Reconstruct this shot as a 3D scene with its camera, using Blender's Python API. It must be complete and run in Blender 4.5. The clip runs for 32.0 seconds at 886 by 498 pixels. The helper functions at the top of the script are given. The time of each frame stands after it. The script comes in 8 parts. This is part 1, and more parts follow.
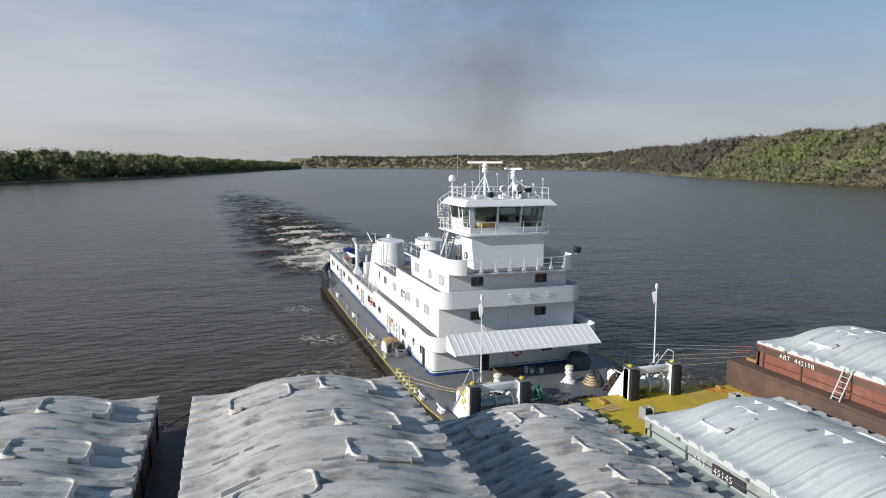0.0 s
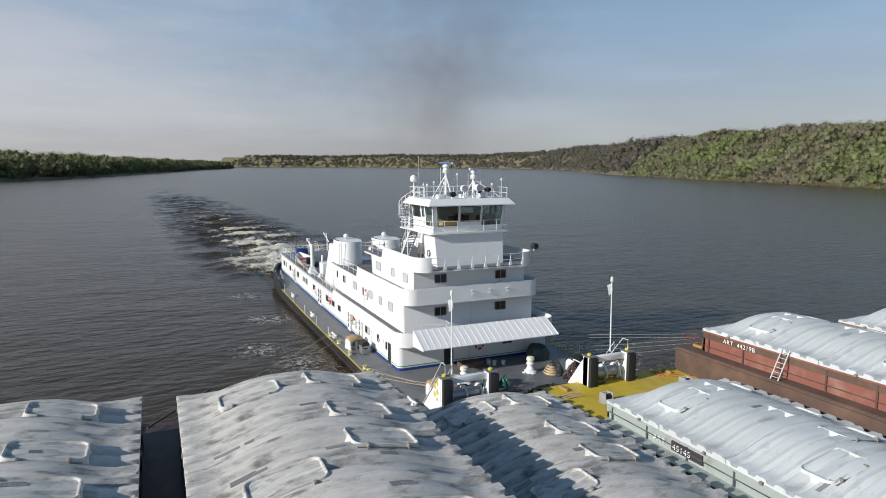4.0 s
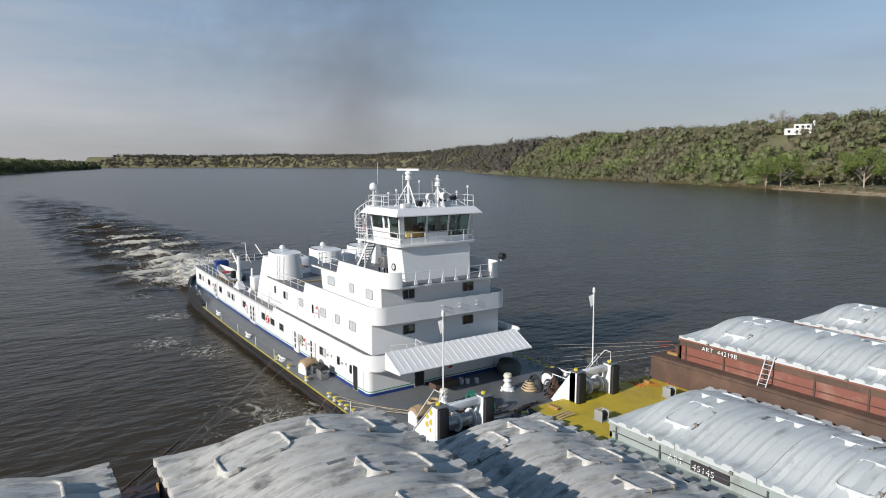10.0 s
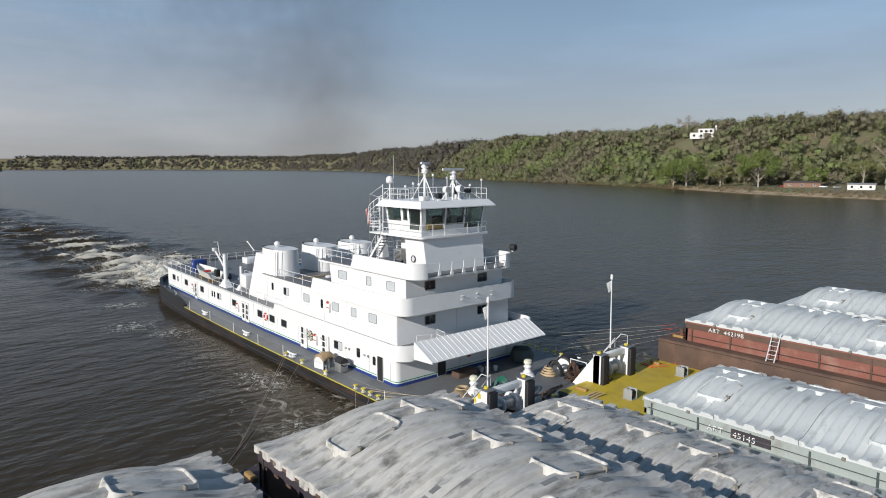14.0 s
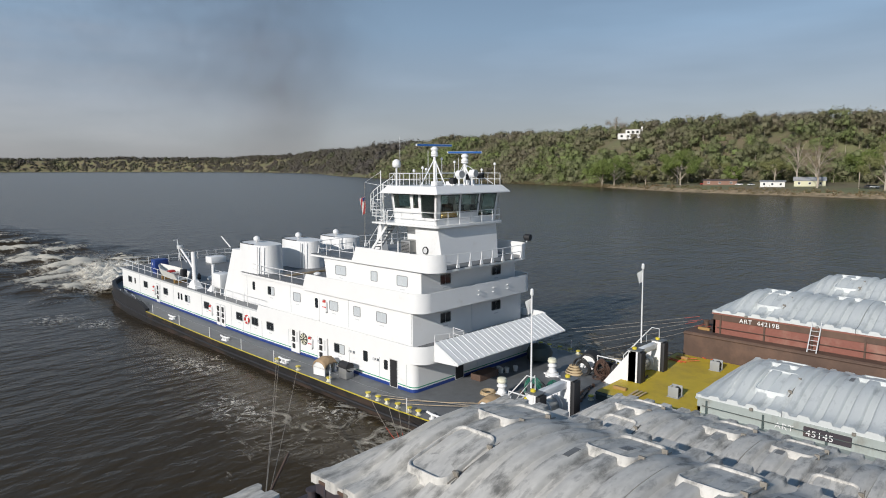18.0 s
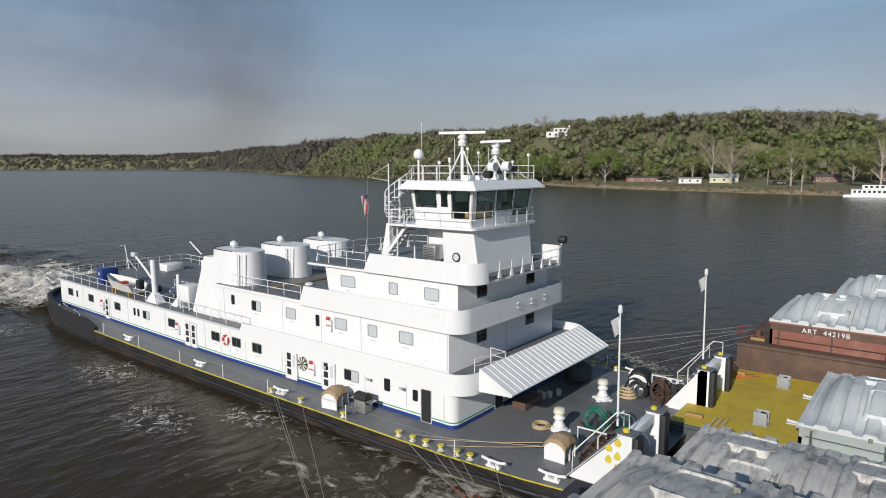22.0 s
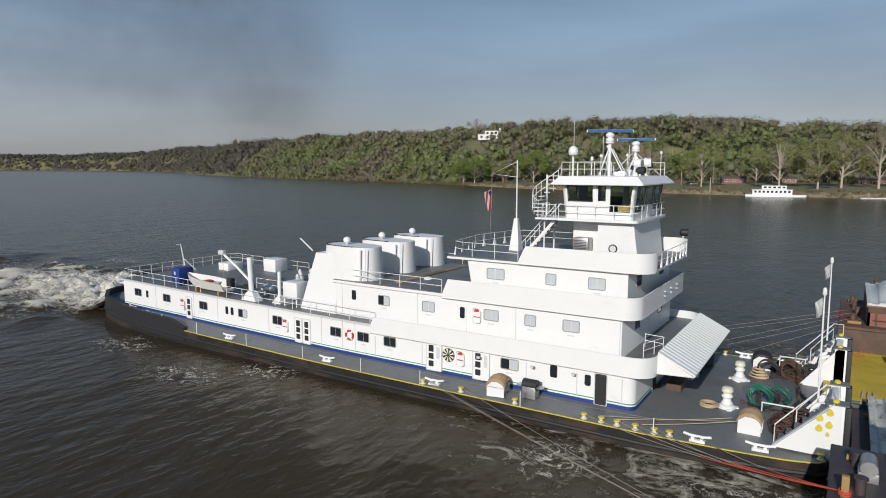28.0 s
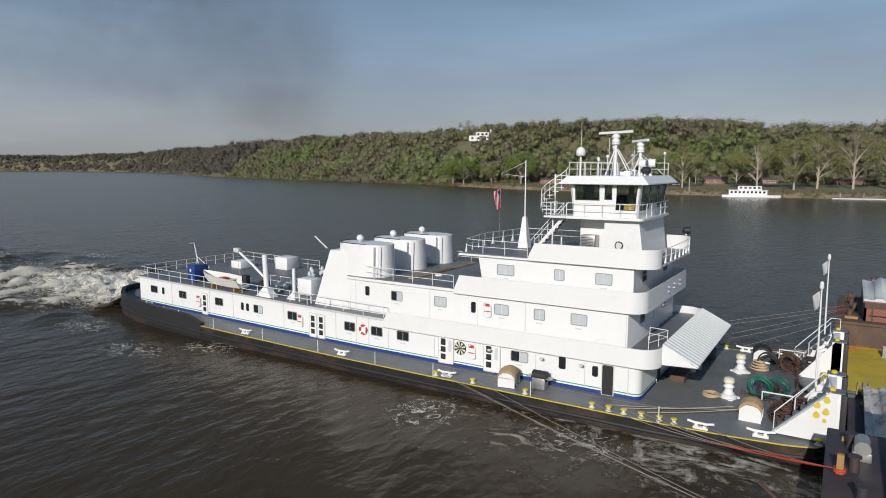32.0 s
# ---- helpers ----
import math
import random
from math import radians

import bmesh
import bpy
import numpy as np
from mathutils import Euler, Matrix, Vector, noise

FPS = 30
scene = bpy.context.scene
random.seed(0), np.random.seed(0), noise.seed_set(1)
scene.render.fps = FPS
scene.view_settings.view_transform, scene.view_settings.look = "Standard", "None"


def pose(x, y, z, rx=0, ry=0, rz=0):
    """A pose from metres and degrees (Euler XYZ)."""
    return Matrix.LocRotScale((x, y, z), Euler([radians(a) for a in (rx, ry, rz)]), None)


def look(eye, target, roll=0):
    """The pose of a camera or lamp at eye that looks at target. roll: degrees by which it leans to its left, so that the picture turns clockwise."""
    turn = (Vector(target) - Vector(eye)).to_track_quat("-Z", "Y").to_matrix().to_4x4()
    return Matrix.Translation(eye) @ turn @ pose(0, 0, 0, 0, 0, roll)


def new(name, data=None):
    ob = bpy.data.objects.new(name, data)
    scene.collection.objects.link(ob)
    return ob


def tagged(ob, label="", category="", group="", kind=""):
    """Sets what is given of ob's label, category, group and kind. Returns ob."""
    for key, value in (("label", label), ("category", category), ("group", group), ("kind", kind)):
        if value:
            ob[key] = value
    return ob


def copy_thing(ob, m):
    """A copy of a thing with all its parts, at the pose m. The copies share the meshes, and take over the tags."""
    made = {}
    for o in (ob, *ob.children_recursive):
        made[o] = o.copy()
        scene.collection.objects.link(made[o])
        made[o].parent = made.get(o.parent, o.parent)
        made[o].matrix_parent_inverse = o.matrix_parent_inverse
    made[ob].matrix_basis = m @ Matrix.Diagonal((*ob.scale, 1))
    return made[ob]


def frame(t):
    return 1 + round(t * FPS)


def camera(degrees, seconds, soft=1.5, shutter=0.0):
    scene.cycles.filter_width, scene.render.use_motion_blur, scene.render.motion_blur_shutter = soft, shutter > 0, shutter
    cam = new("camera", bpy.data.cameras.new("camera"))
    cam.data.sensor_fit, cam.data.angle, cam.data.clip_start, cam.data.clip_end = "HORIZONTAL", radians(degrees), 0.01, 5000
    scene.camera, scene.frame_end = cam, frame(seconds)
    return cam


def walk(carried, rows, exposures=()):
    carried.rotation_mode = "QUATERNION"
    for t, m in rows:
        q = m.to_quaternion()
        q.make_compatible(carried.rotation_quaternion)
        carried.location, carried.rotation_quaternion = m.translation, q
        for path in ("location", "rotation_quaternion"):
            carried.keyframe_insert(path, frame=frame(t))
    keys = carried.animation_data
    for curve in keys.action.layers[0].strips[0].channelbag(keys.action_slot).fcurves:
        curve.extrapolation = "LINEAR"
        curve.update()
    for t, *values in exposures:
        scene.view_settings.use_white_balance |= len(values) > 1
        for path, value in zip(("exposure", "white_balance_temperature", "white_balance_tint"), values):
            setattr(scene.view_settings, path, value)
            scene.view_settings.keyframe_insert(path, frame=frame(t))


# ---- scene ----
cam = camera(69.09, 32.0, soft=1.0)
PATH = [
    (0, (-19.144, -41.837, 15.747), (-18.511, -39.957, 15.492), 0.21),
    (0.5, (-19.589, -42.225, 15.761), (-18.937, -40.352, 15.505), 0.24),
    (1, (-19.882, -42.534, 15.745), (-19.200, -40.671, 15.489), 0.17),
    (1.5, (-20.170, -42.803, 15.725), (-19.448, -40.956, 15.469), 0.12),
    (2, (-20.417, -42.948, 15.738), (-19.662, -41.113, 15.481), 0.05),
    (2.5, (-20.691, -42.958, 15.743), (-19.912, -41.134, 15.486), 0.03),
    (3, (-21.002, -42.845, 15.733), (-20.205, -41.028, 15.477), 0.04),
    (3.5, (-21.212, -42.700, 15.796), (-20.408, -40.887, 15.539), 0.08),
    (5.5, (-21.848, -41.359, 15.981), (-20.997, -39.567, 15.724), 0.01),
    (6, (-22.030, -40.878, 16.043), (-21.167, -39.092, 15.786), 0.02),
    (6.5, (-22.127, -40.324, 16.106), (-21.256, -38.542, 15.849), 0.04),
    (7, (-22.205, -39.754, 16.187), (-21.319, -37.979, 15.930), 0.05),
    (7.5, (-22.330, -39.202, 16.250), (-21.412, -37.444, 15.994), 0.03),
    (8, (-22.471, -38.655, 16.300), (-21.521, -36.914, 16.043), -0.05),
    (8.5, (-22.783, -38.154, 16.364), (-21.789, -36.438, 16.105), -0.07),
    (9, (-23.276, -37.651, 16.366), (-22.241, -35.959, 16.106), 0.01),
    (9.5, (-23.903, -37.256, 16.365), (-22.833, -35.586, 16.106), 0.01),
    (10, (-24.738, -36.965, 16.346), (-23.625, -35.324, 16.088), -0.00),
    (10.5, (-25.673, -36.660, 16.269), (-24.526, -35.042, 16.011), -0.03),
    (11, (-26.567, -36.415, 16.100), (-25.384, -34.823, 15.844), -0.05),
    (11.5, (-27.405, -36.196, 15.984), (-26.183, -34.633, 15.729), -0.10),
    (12, (-28.174, -35.910, 15.929), (-26.934, -34.362, 15.674), -0.14),
    (12.5, (-28.875, -35.523, 15.928), (-27.620, -33.987, 15.674), -0.11),
    (13, (-29.485, -35.030, 15.864), (-28.220, -33.501, 15.611), -0.08),
    (13.5, (-29.971, -34.502, 15.796), (-28.697, -32.980, 15.544), -0.06),
    (14, (-30.426, -33.889, 15.720), (-29.133, -32.384, 15.469), 0.03),
    (14.5, (-30.828, -33.246, 15.688), (-29.511, -31.763, 15.435), 0.05),
    (16.5, (-31.663, -30.296, 15.407), (-30.251, -28.902, 15.153), -0.09),
    (17, (-31.641, -29.451, 15.223), (-30.220, -28.066, 14.971), -0.05),
    (17.5, (-31.477, -28.514, 14.812), (-30.051, -27.134, 14.565), -0.07),
    (18, (-31.282, -27.513, 14.499), (-29.852, -26.136, 14.252), -0.12),
    (18.5, (-31.067, -26.498, 14.333), (-29.635, -25.124, 14.085), -0.12),
    (19, (-30.851, -25.396, 14.326), (-29.416, -24.026, 14.074), -0.11),
    (19.5, (-30.537, -24.325, 14.282), (-29.101, -22.957, 14.027), -0.15),
    (20, (-30.217, -23.274, 14.237), (-28.778, -21.908, 13.984), -0.14),
    (20.5, (-30.002, -22.216, 14.273), (-28.554, -20.860, 14.019), -0.09),
    (21, (-29.823, -21.146, 14.248), (-28.358, -19.807, 13.995), -0.10),
    (21.5, (-29.816, -20.093, 14.182), (-28.312, -18.799, 13.930), -0.10),
    (22, (-30.138, -19.089, 14.173), (-28.577, -17.864, 13.919), -0.13),
    (22.5, (-30.775, -18.026, 14.128), (-29.176, -16.852, 13.873), -0.17),
    (23, (-31.433, -16.999, 14.068), (-29.817, -15.849, 13.814), -0.11),
    (23.5, (-32.009, -15.918, 14.032), (-30.383, -14.782, 13.779), -0.10),
    (24, (-32.527, -14.899, 14.001), (-30.894, -13.772, 13.749), -0.08),
    (24.5, (-33.004, -13.861, 13.987), (-31.359, -12.751, 13.735), -0.07),
    (25, (-33.451, -12.943, 13.947), (-31.797, -11.848, 13.696), -0.04),
    (25.5, (-34.088, -12.103, 13.972), (-32.426, -11.019, 13.721), -0.02),
    (27.5, (-37.702, -10.076, 13.855), (-36.024, -9.015, 13.607), 0.10),
    (28, (-38.474, -9.728, 13.864), (-36.797, -8.668, 13.615), 0.06),
    (28.5, (-39.146, -9.289, 13.844), (-37.467, -8.231, 13.597), 0.11),
    (29, (-39.740, -8.882, 13.821), (-38.059, -7.827, 13.576), 0.14),
    (29.5, (-40.066, -8.718, 13.850), (-38.385, -7.663, 13.605), 0.11),
    (30, (-40.180, -8.869, 13.890), (-38.499, -7.813, 13.644), 0.12),
    (30.5, (-40.136, -9.133, 13.903), (-38.456, -8.076, 13.658), 0.11),
    (31, (-40.101, -9.418, 13.904), (-38.423, -8.358, 13.658), 0.12),
    (31.5, (-40.088, -9.646, 13.875), (-38.410, -8.586, 13.629), 0.11),
    (32, (-40.166, -9.880, 13.801), (-38.488, -8.821, 13.555), 0.09),
]
EXPOSE = [(0, 0.10), (9, 0.04), (13, -0.02), (19, -0.14), (23, -0.22), (32, -0.28)]
walk(cam, [(t, look(eye, target, roll)) for t, eye, target, roll in PATH], EXPOSE)

# ---- world and sun ----
world = bpy.data.worlds.new("sky")
scene.world = world
world.use_nodes = True
wn = world.node_tree
wn.nodes.clear()
w_out = wn.nodes.new("ShaderNodeOutputWorld")
w_bg = wn.nodes.new("ShaderNodeBackground")
w_sky = wn.nodes.new("ShaderNodeTexSky")
w_sky.sky_type = "NISHITA"
w_sky.sun_disc = False
SUN_EL, SUN_AZ = 24.0, 262.0          # degrees up; clockwise from +y
w_sky.sun_elevation = radians(SUN_EL)
w_sky.sun_rotation = radians(SUN_AZ)
w_sky.air_density, w_sky.dust_density, w_sky.ozone_density = 1.0, 0.7, 2.5
# hazy air: a pale veil at the horizon that thins upwards, with thin high cloud in it
w_co = wn.nodes.new("ShaderNodeTexCoord")
w_sep = wn.nodes.new("ShaderNodeSeparateXYZ")
w_ramp = wn.nodes.new("ShaderNodeValToRGB")
for pos, c in ((0.0, (0.36, 0.365, 0.41)), (0.07, (0.40, 0.42, 0.475)), (0.2, (0.30, 0.42, 0.57)), (0.45, (0.11, 0.21, 0.35))):
    e = w_ramp.color_ramp.elements.new(pos) if pos not in (0.0,) else w_ramp.color_ramp.elements[0]
    e.position, e.color = pos, (*c, 1)
w_ramp.color_ramp.elements[-1].position, w_ramp.color_ramp.elements[-1].color = 1.0, (0.04, 0.09, 0.18, 1)
w_map = wn.nodes.new("ShaderNodeMapping")
w_map.inputs["Scale"].default_value = (1.2, 1.2, 7.0)
w_no = wn.nodes.new("ShaderNodeTexNoise")
w_no.inputs["Scale"].default_value, w_no.inputs["Detail"].default_value = 1.6, 4.0
w_ra = wn.nodes.new("ShaderNodeMapRange")
w_ra.inputs["From Min"].default_value, w_ra.inputs["From Max"].default_value = 0.4, 0.75
w_ra.inputs["To Min"].default_value, w_ra.inputs["To Max"].default_value = 9.0, 12.0
w_mul = wn.nodes.new("ShaderNodeVectorMath")
w_mul.operation = "SCALE"
w_mix = wn.nodes.new("ShaderNodeMix")
w_mix.data_type = "RGBA"
w_mix.inputs["Factor"].default_value = 0.78
wn.links.new(w_co.outputs["Generated"], w_sep.inputs[0])
wn.links.new(w_sep.outputs[2], w_ramp.inputs["Fac"])
wn.links.new(w_co.outputs["Generated"], w_map.inputs["Vector"])
wn.links.new(w_map.outputs[0], w_no.inputs["Vector"])
wn.links.new(w_no.outputs["Fac"], w_ra.inputs["Value"])
wn.links.new(w_ramp.outputs["Color"], w_mul.inputs[0])
wn.links.new(w_ra.outputs[0], w_mul.inputs["Scale"])
# thin cloud, thicker on the sunlit side
w_dot = wn.nodes.new("ShaderNodeVectorMath")
w_dot.operation = "DOT_PRODUCT"
w_dot.inputs[1].default_value = (-0.86, 0.5, 0.0)
w_cl = wn.nodes.new("ShaderNodeTexNoise")
w_cl.inputs["Scale"].default_value, w_cl.inputs["Detail"].default_value, w_cl.inputs["Roughness"].default_value = 1.3, 6.0, 0.6
w_add = wn.nodes.new("ShaderNodeMath")
w_add.operation = "MULTIPLY_ADD"
w_add.inputs[1].default_value = 0.55
w_cr = wn.nodes.new("ShaderNodeMapRange")
w_cr.interpolation_type = "SMOOTHSTEP"
w_cr.inputs["From Min"].default_value, w_cr.inputs["From Max"].default_value = 0.55, 1.15
w_cr.inputs["To Max"].default_value = 0.85
w_veil = wn.nodes.new("ShaderNodeMix")
w_veil.data_type = "RGBA"
w_veil.inputs["B"].default_value = (6.1, 5.95, 6.3, 1)
wn.links.new(w_co.outputs["Generated"], w_dot.inputs[0])
wn.links.new(w_dot.outputs["Value"], w_add.inputs[0])
wn.links.new(w_map.outputs[0], w_cl.inputs["Vector"])
wn.links.new(w_cl.outputs["Fac"], w_add.inputs[2])
wn.links.new(w_add.outputs[0], w_cr.inputs["Value"])
w_up = wn.nodes.new("ShaderNodeMapRange")
w_up.interpolation_type = "SMOOTHSTEP"
w_up.inputs["From Min"].default_value, w_up.inputs["From Max"].default_value = 0.22, 0.5
w_up.inputs["To Min"].default_value, w_up.inputs["To Max"].default_value = 1.0, 0.0
w_vf = wn.nodes.new("ShaderNodeMath")
w_vf.operation = "MULTIPLY"
wn.links.new(w_sep.outputs[2], w_up.inputs["Value"])
wn.links.new(w_up.outputs[0], w_vf.inputs[0])
wn.links.new(w_cr.outputs[0], w_vf.inputs[1])
wn.links.new(w_vf.outputs[0], w_veil.inputs["Factor"])
wn.links.new(w_mul.outputs[0], w_veil.inputs["A"])
wn.links.new(w_veil.outputs["Result"], w_mix.inputs["B"])
wn.links.new(w_sky.outputs[0], w_mix.inputs["A"])
wn.links.new(w_mix.outputs["Result"], w_bg.inputs["Color"])
wn.links.new(w_bg.outputs[0], w_out.inputs["Surface"])
w_bg.inputs["Strength"].default_value = 0.1

sun_data = bpy.data.lights.new("sun", "SUN")
sun_data.energy, sun_data.angle, sun_data.color = 4.3, radians(0.6), (1.0, 0.96, 0.91)
sun = new("sun", sun_data)
sun_way = Vector((math.sin(radians(SUN_AZ)) * math.cos(radians(SUN_EL)), math.cos(radians(SUN_AZ)) * math.cos(radians(SUN_EL)), math.sin(radians(SUN_EL))))
sun.matrix_world = look(sun_way * 200, (0, 0, 0))


# ---- materials ----
def mat(name, color, rough=0.6, metal=0.0, vary=0.12, grain=6.0, dirt=None, dirt_at=(0.55, 0.75), dirt_scale=0.5, bump=0.15, spread=0.0, stretch=(1, 1, 1), flat=None):
    """A painted or worn surface: grain, and stains of the colour dirt at a larger scale. spread: difference from piece to piece."""
    m = bpy.data.materials.new(name)
    m.use_nodes = True
    t = m.node_tree
    b = t.nodes["Principled BSDF"]
    b.inputs["Roughness"].default_value, b.inputs["Metallic"].default_value = rough, metal
    co = t.nodes.new("ShaderNodeTexCoord")
    mp = t.nodes.new("ShaderNodeMapping")
    mp.inputs["Scale"].default_value = stretch
    t.links.new(co.outputs["Object"], mp.inputs["Vector"])
    n1 = t.nodes.new("ShaderNodeTexNoise")
    n1.inputs["Scale"].default_value, n1.inputs["Detail"].default_value = grain, 5.0
    t.links.new(mp.outputs[0], n1.inputs["Vector"])
    mx = t.nodes.new("ShaderNodeMix")
    mx.data_type = "RGBA"
    lo = [c * (1 - vary) for c in color]
    hi = [min(1.0, c * (1 + vary)) for c in color]
    mx.inputs["A"].default_value, mx.inputs["B"].default_value = (*lo, 1), (*hi, 1)
    t.links.new(n1.outputs["Fac"], mx.inputs["Factor"])
    last = mx.outputs["Result"]
    if dirt:
        n2 = t.nodes.new("ShaderNodeTexNoise")
        n2.inputs["Scale"].default_value, n2.inputs["Detail"].default_value, n2.inputs["Roughness"].default_value = dirt_scale, 7.0, 0.65
        t.links.new(mp.outputs[0], n2.inputs["Vector"])
        r = t.nodes.new("ShaderNodeMapRange")
        r.inputs["From Min"].default_value, r.inputs["From Max"].default_value = dirt_at
        t.links.new(n2.outputs["Fac"], r.inputs["Value"])
        m2 = t.nodes.new("ShaderNodeMix")
        m2.data_type = "RGBA"
        m2.inputs["B"].default_value = (*dirt, 1)
        t.links.new(last, m2.inputs["A"])
        t.links.new(r.outputs[0], m2.inputs["Factor"])
        last = m2.outputs["Result"]
    if spread:
        oi = t.nodes.new("ShaderNodeObjectInfo")
        rr = t.nodes.new("ShaderNodeMapRange")
        rr.inputs["To Min"].default_value, rr.inputs["To Max"].default_value = 1 - spread, 1 + spread
        t.links.new(oi.outputs["Random"], rr.inputs["Value"])
        hs = t.nodes.new("ShaderNodeHueSaturation")
        t.links.new(rr.outputs[0], hs.inputs["Value"])
        t.links.new(last, hs.inputs["Color"])
        last = hs.outputs["Color"]
    t.links.new(last, b.inputs["Base Color"])
    if bump:
        bp = t.nodes.new("ShaderNodeBump")
        bp.inputs["Strength"].default_value, bp.inputs["Distance"].default_value = bump, 0.02
        t.links.new(n1.outputs["Fac"], bp.inputs["Height"])
        t.links.new(bp.outputs[0], b.inputs["Normal"])
    return m


WHITE = mat("white_paint", (0.80, 0.80, 0.79), 0.42, vary=0.03, grain=1.5, dirt=(0.66, 0.64, 0.58), dirt_at=(0.62, 0.9), dirt_scale=0.9, bump=0.05)
GREYW = mat("grey_white_paint", (0.60, 0.61, 0.61), 0.5, vary=0.05)
DECK = mat("deck_grey", (0.155, 0.162, 0.168), 0.5, vary=0.18, grain=3.0, dirt=(0.085, 0.085, 0.08), dirt_at=(0.5, 0.8), dirt_scale=0.35, bump=0.2)
BLACK = mat("black_rubber", (0.022, 0.022, 0.024), 0.6, vary=0.3, bump=0.3)
HULL = mat("hull_black", (0.02, 0.019, 0.019), 0.5, vary=0.3, grain=2.0, dirt=(0.085, 0.055, 0.04), dirt_at=(0.48, 0.72), dirt_scale=0.45, stretch=(1, 1, 2.2), bump=0.3)
HULLRUST = mat("waterline_rust", (0.075, 0.048, 0.032), 0.8, vary=0.4, grain=3.0, dirt=(0.13, 0.085, 0.055), dirt_at=(0.45, 0.65), dirt_scale=1.2, stretch=(1, 0.5, 3), bump=0.4)
YELLOW = mat("yellow_paint", (0.66, 0.53, 0.05), 0.5, vary=0.15, grain=5, dirt=(0.35, 0.28, 0.1), dirt_at=(0.55, 0.8), dirt_scale=2.0)
CREAM = mat("cream_paint", (0.72, 0.70, 0.55), 0.5, vary=0.1, dirt=(0.5, 0.42, 0.2), dirt_at=(0.55, 0.8), dirt_scale=2.5)
BLUE = mat("blue_paint", (0.02, 0.05, 0.22), 0.4, vary=0.15)
GREEN = mat("green_stripe", (0.03, 0.30, 0.15), 0.45, vary=0.1)
RED = mat("red_paint", (0.55, 0.05, 0.04), 0.45, vary=0.1)
RUST = mat("rusty_barge_steel", (0.10, 0.062, 0.045), 0.75, vary=0.25, grain=2.5, dirt=(0.16, 0.095, 0.065), dirt_at=(0.45, 0.7), dirt_scale=0.6, bump=0.4)
MAROON = mat("maroon_coaming", (0.24, 0.09, 0.065), 0.6, vary=0.15, dirt=(0.34, 0.2, 0.15), dirt_at=(0.5, 0.8), dirt_scale=0.8)
PURPLE = mat("dark_barge_deck", (0.05, 0.042, 0.05), 0.6, vary=0.25, grain=2, dirt=(0.12, 0.07, 0.05), dirt_at=(0.5, 0.75), dirt_scale=0.7, bump=0.4)
SAGE = mat("grey_green_coaming", (0.36, 0.40, 0.38), 0.6, vary=0.1, dirt=(0.2, 0.17, 0.13), dirt_at=(0.55, 0.8), dirt_scale=1.0, stretch=(1, 1, 0.5))
TEAL = mat("dark_green_hull", (0.06, 0.085, 0.085), 0.6, vary=0.2, dirt=(0.14, 0.12, 0.09), dirt_at=(0.5, 0.75), dirt_scale=0.8)
YDECK = mat("yellow_barge_deck", (0.56, 0.41, 0.035), 0.6, vary=0.14, grain=1.5, dirt=(0.34, 0.23, 0.05), dirt_at=(0.5, 0.78), dirt_scale=0.45, bump=0.25)
COVER = mat("weathered_fibreglass", (0.57, 0.55, 0.51), 0.65, vary=0.24, grain=5.0, dirt=(0.22, 0.215, 0.20), dirt_at=(0.5, 0.66), dirt_scale=1.5, bump=0.2, spread=0.07, stretch=(0.5, 1.3, 1))
PATCH = mat("repair_patch", (0.24, 0.24, 0.235), 0.6, vary=0.2, spread=0.3)
COVER_LT = mat("pale_fibreglass", (0.60, 0.625, 0.615), 0.6, vary=0.06, grain=1.2, dirt=(0.34, 0.36, 0.36), dirt_at=(0.55, 0.75), dirt_scale=1.2, bump=0.1, spread=0.05, stretch=(0.5, 1.3, 1))
GLASS = mat("dark_window_glass", (0.02, 0.024, 0.028), 0.06, vary=0.2, bump=0)
BLIND = mat("pale_blind_behind_glass", (0.52, 0.55, 0.57), 0.2, vary=0.08, grain=9, bump=0, stretch=(0.2, 6, 0.2))
FRAME = mat("window_frame_grey", (0.30, 0.31, 0.31), 0.5, vary=0.05)
STEEL = mat("galvanised_steel", (0.45, 0.45, 0.44), 0.4, metal=0.7, vary=0.15)
WIRE = mat("wire_rope", (0.32, 0.28, 0.23), 0.6, vary=0.3, grain=20)
RUSTWIRE = mat("rusty_wire_rope", (0.09, 0.05, 0.035), 0.8, vary=0.4, grain=15)
ROPE = mat("tan_rope", (0.50, 0.38, 0.23), 0.8, vary=0.2, grain=20)
ORANGE = mat("orange_synthetic_line", (0.52, 0.08, 0.04), 0.7, vary=0.15, grain=15)
TARP = mat("tan_canvas", (0.37, 0.26, 0.15), 0.8, vary=0.2, grain=3, bump=0.5)
TYRE = mat("dark_hose", (0.03, 0.03, 0.03), 0.7, vary=0.3)
HOSE = mat("green_hose", (0.02, 0.13, 0.09), 0.5, vary=0.2)
WOOD = mat("weathered_timber", (0.36, 0.22, 0.08), 0.8, vary=0.25, stretch=(1, 1, 6))
SKIN = mat("white_boat_shell", (0.72, 0.71, 0.66), 0.4, vary=0.06)
RADARBLUE = mat("radar_blue", (0.03, 0.12, 0.36), 0.35, vary=0.05)
STONE = mat("bank_stone", (0.34, 0.26, 0.165), 0.9, vary=0.3, grain=0.8, dirt=(0.16, 0.125, 0.07), dirt_at=(0.45, 0.6), dirt_scale=0.22)
BRICK = mat("house_brick", (0.25, 0.145, 0.105), 0.85, vary=0.2)
ROOF = mat("house_roof", (0.13, 0.10, 0.09), 0.85, vary=0.2)
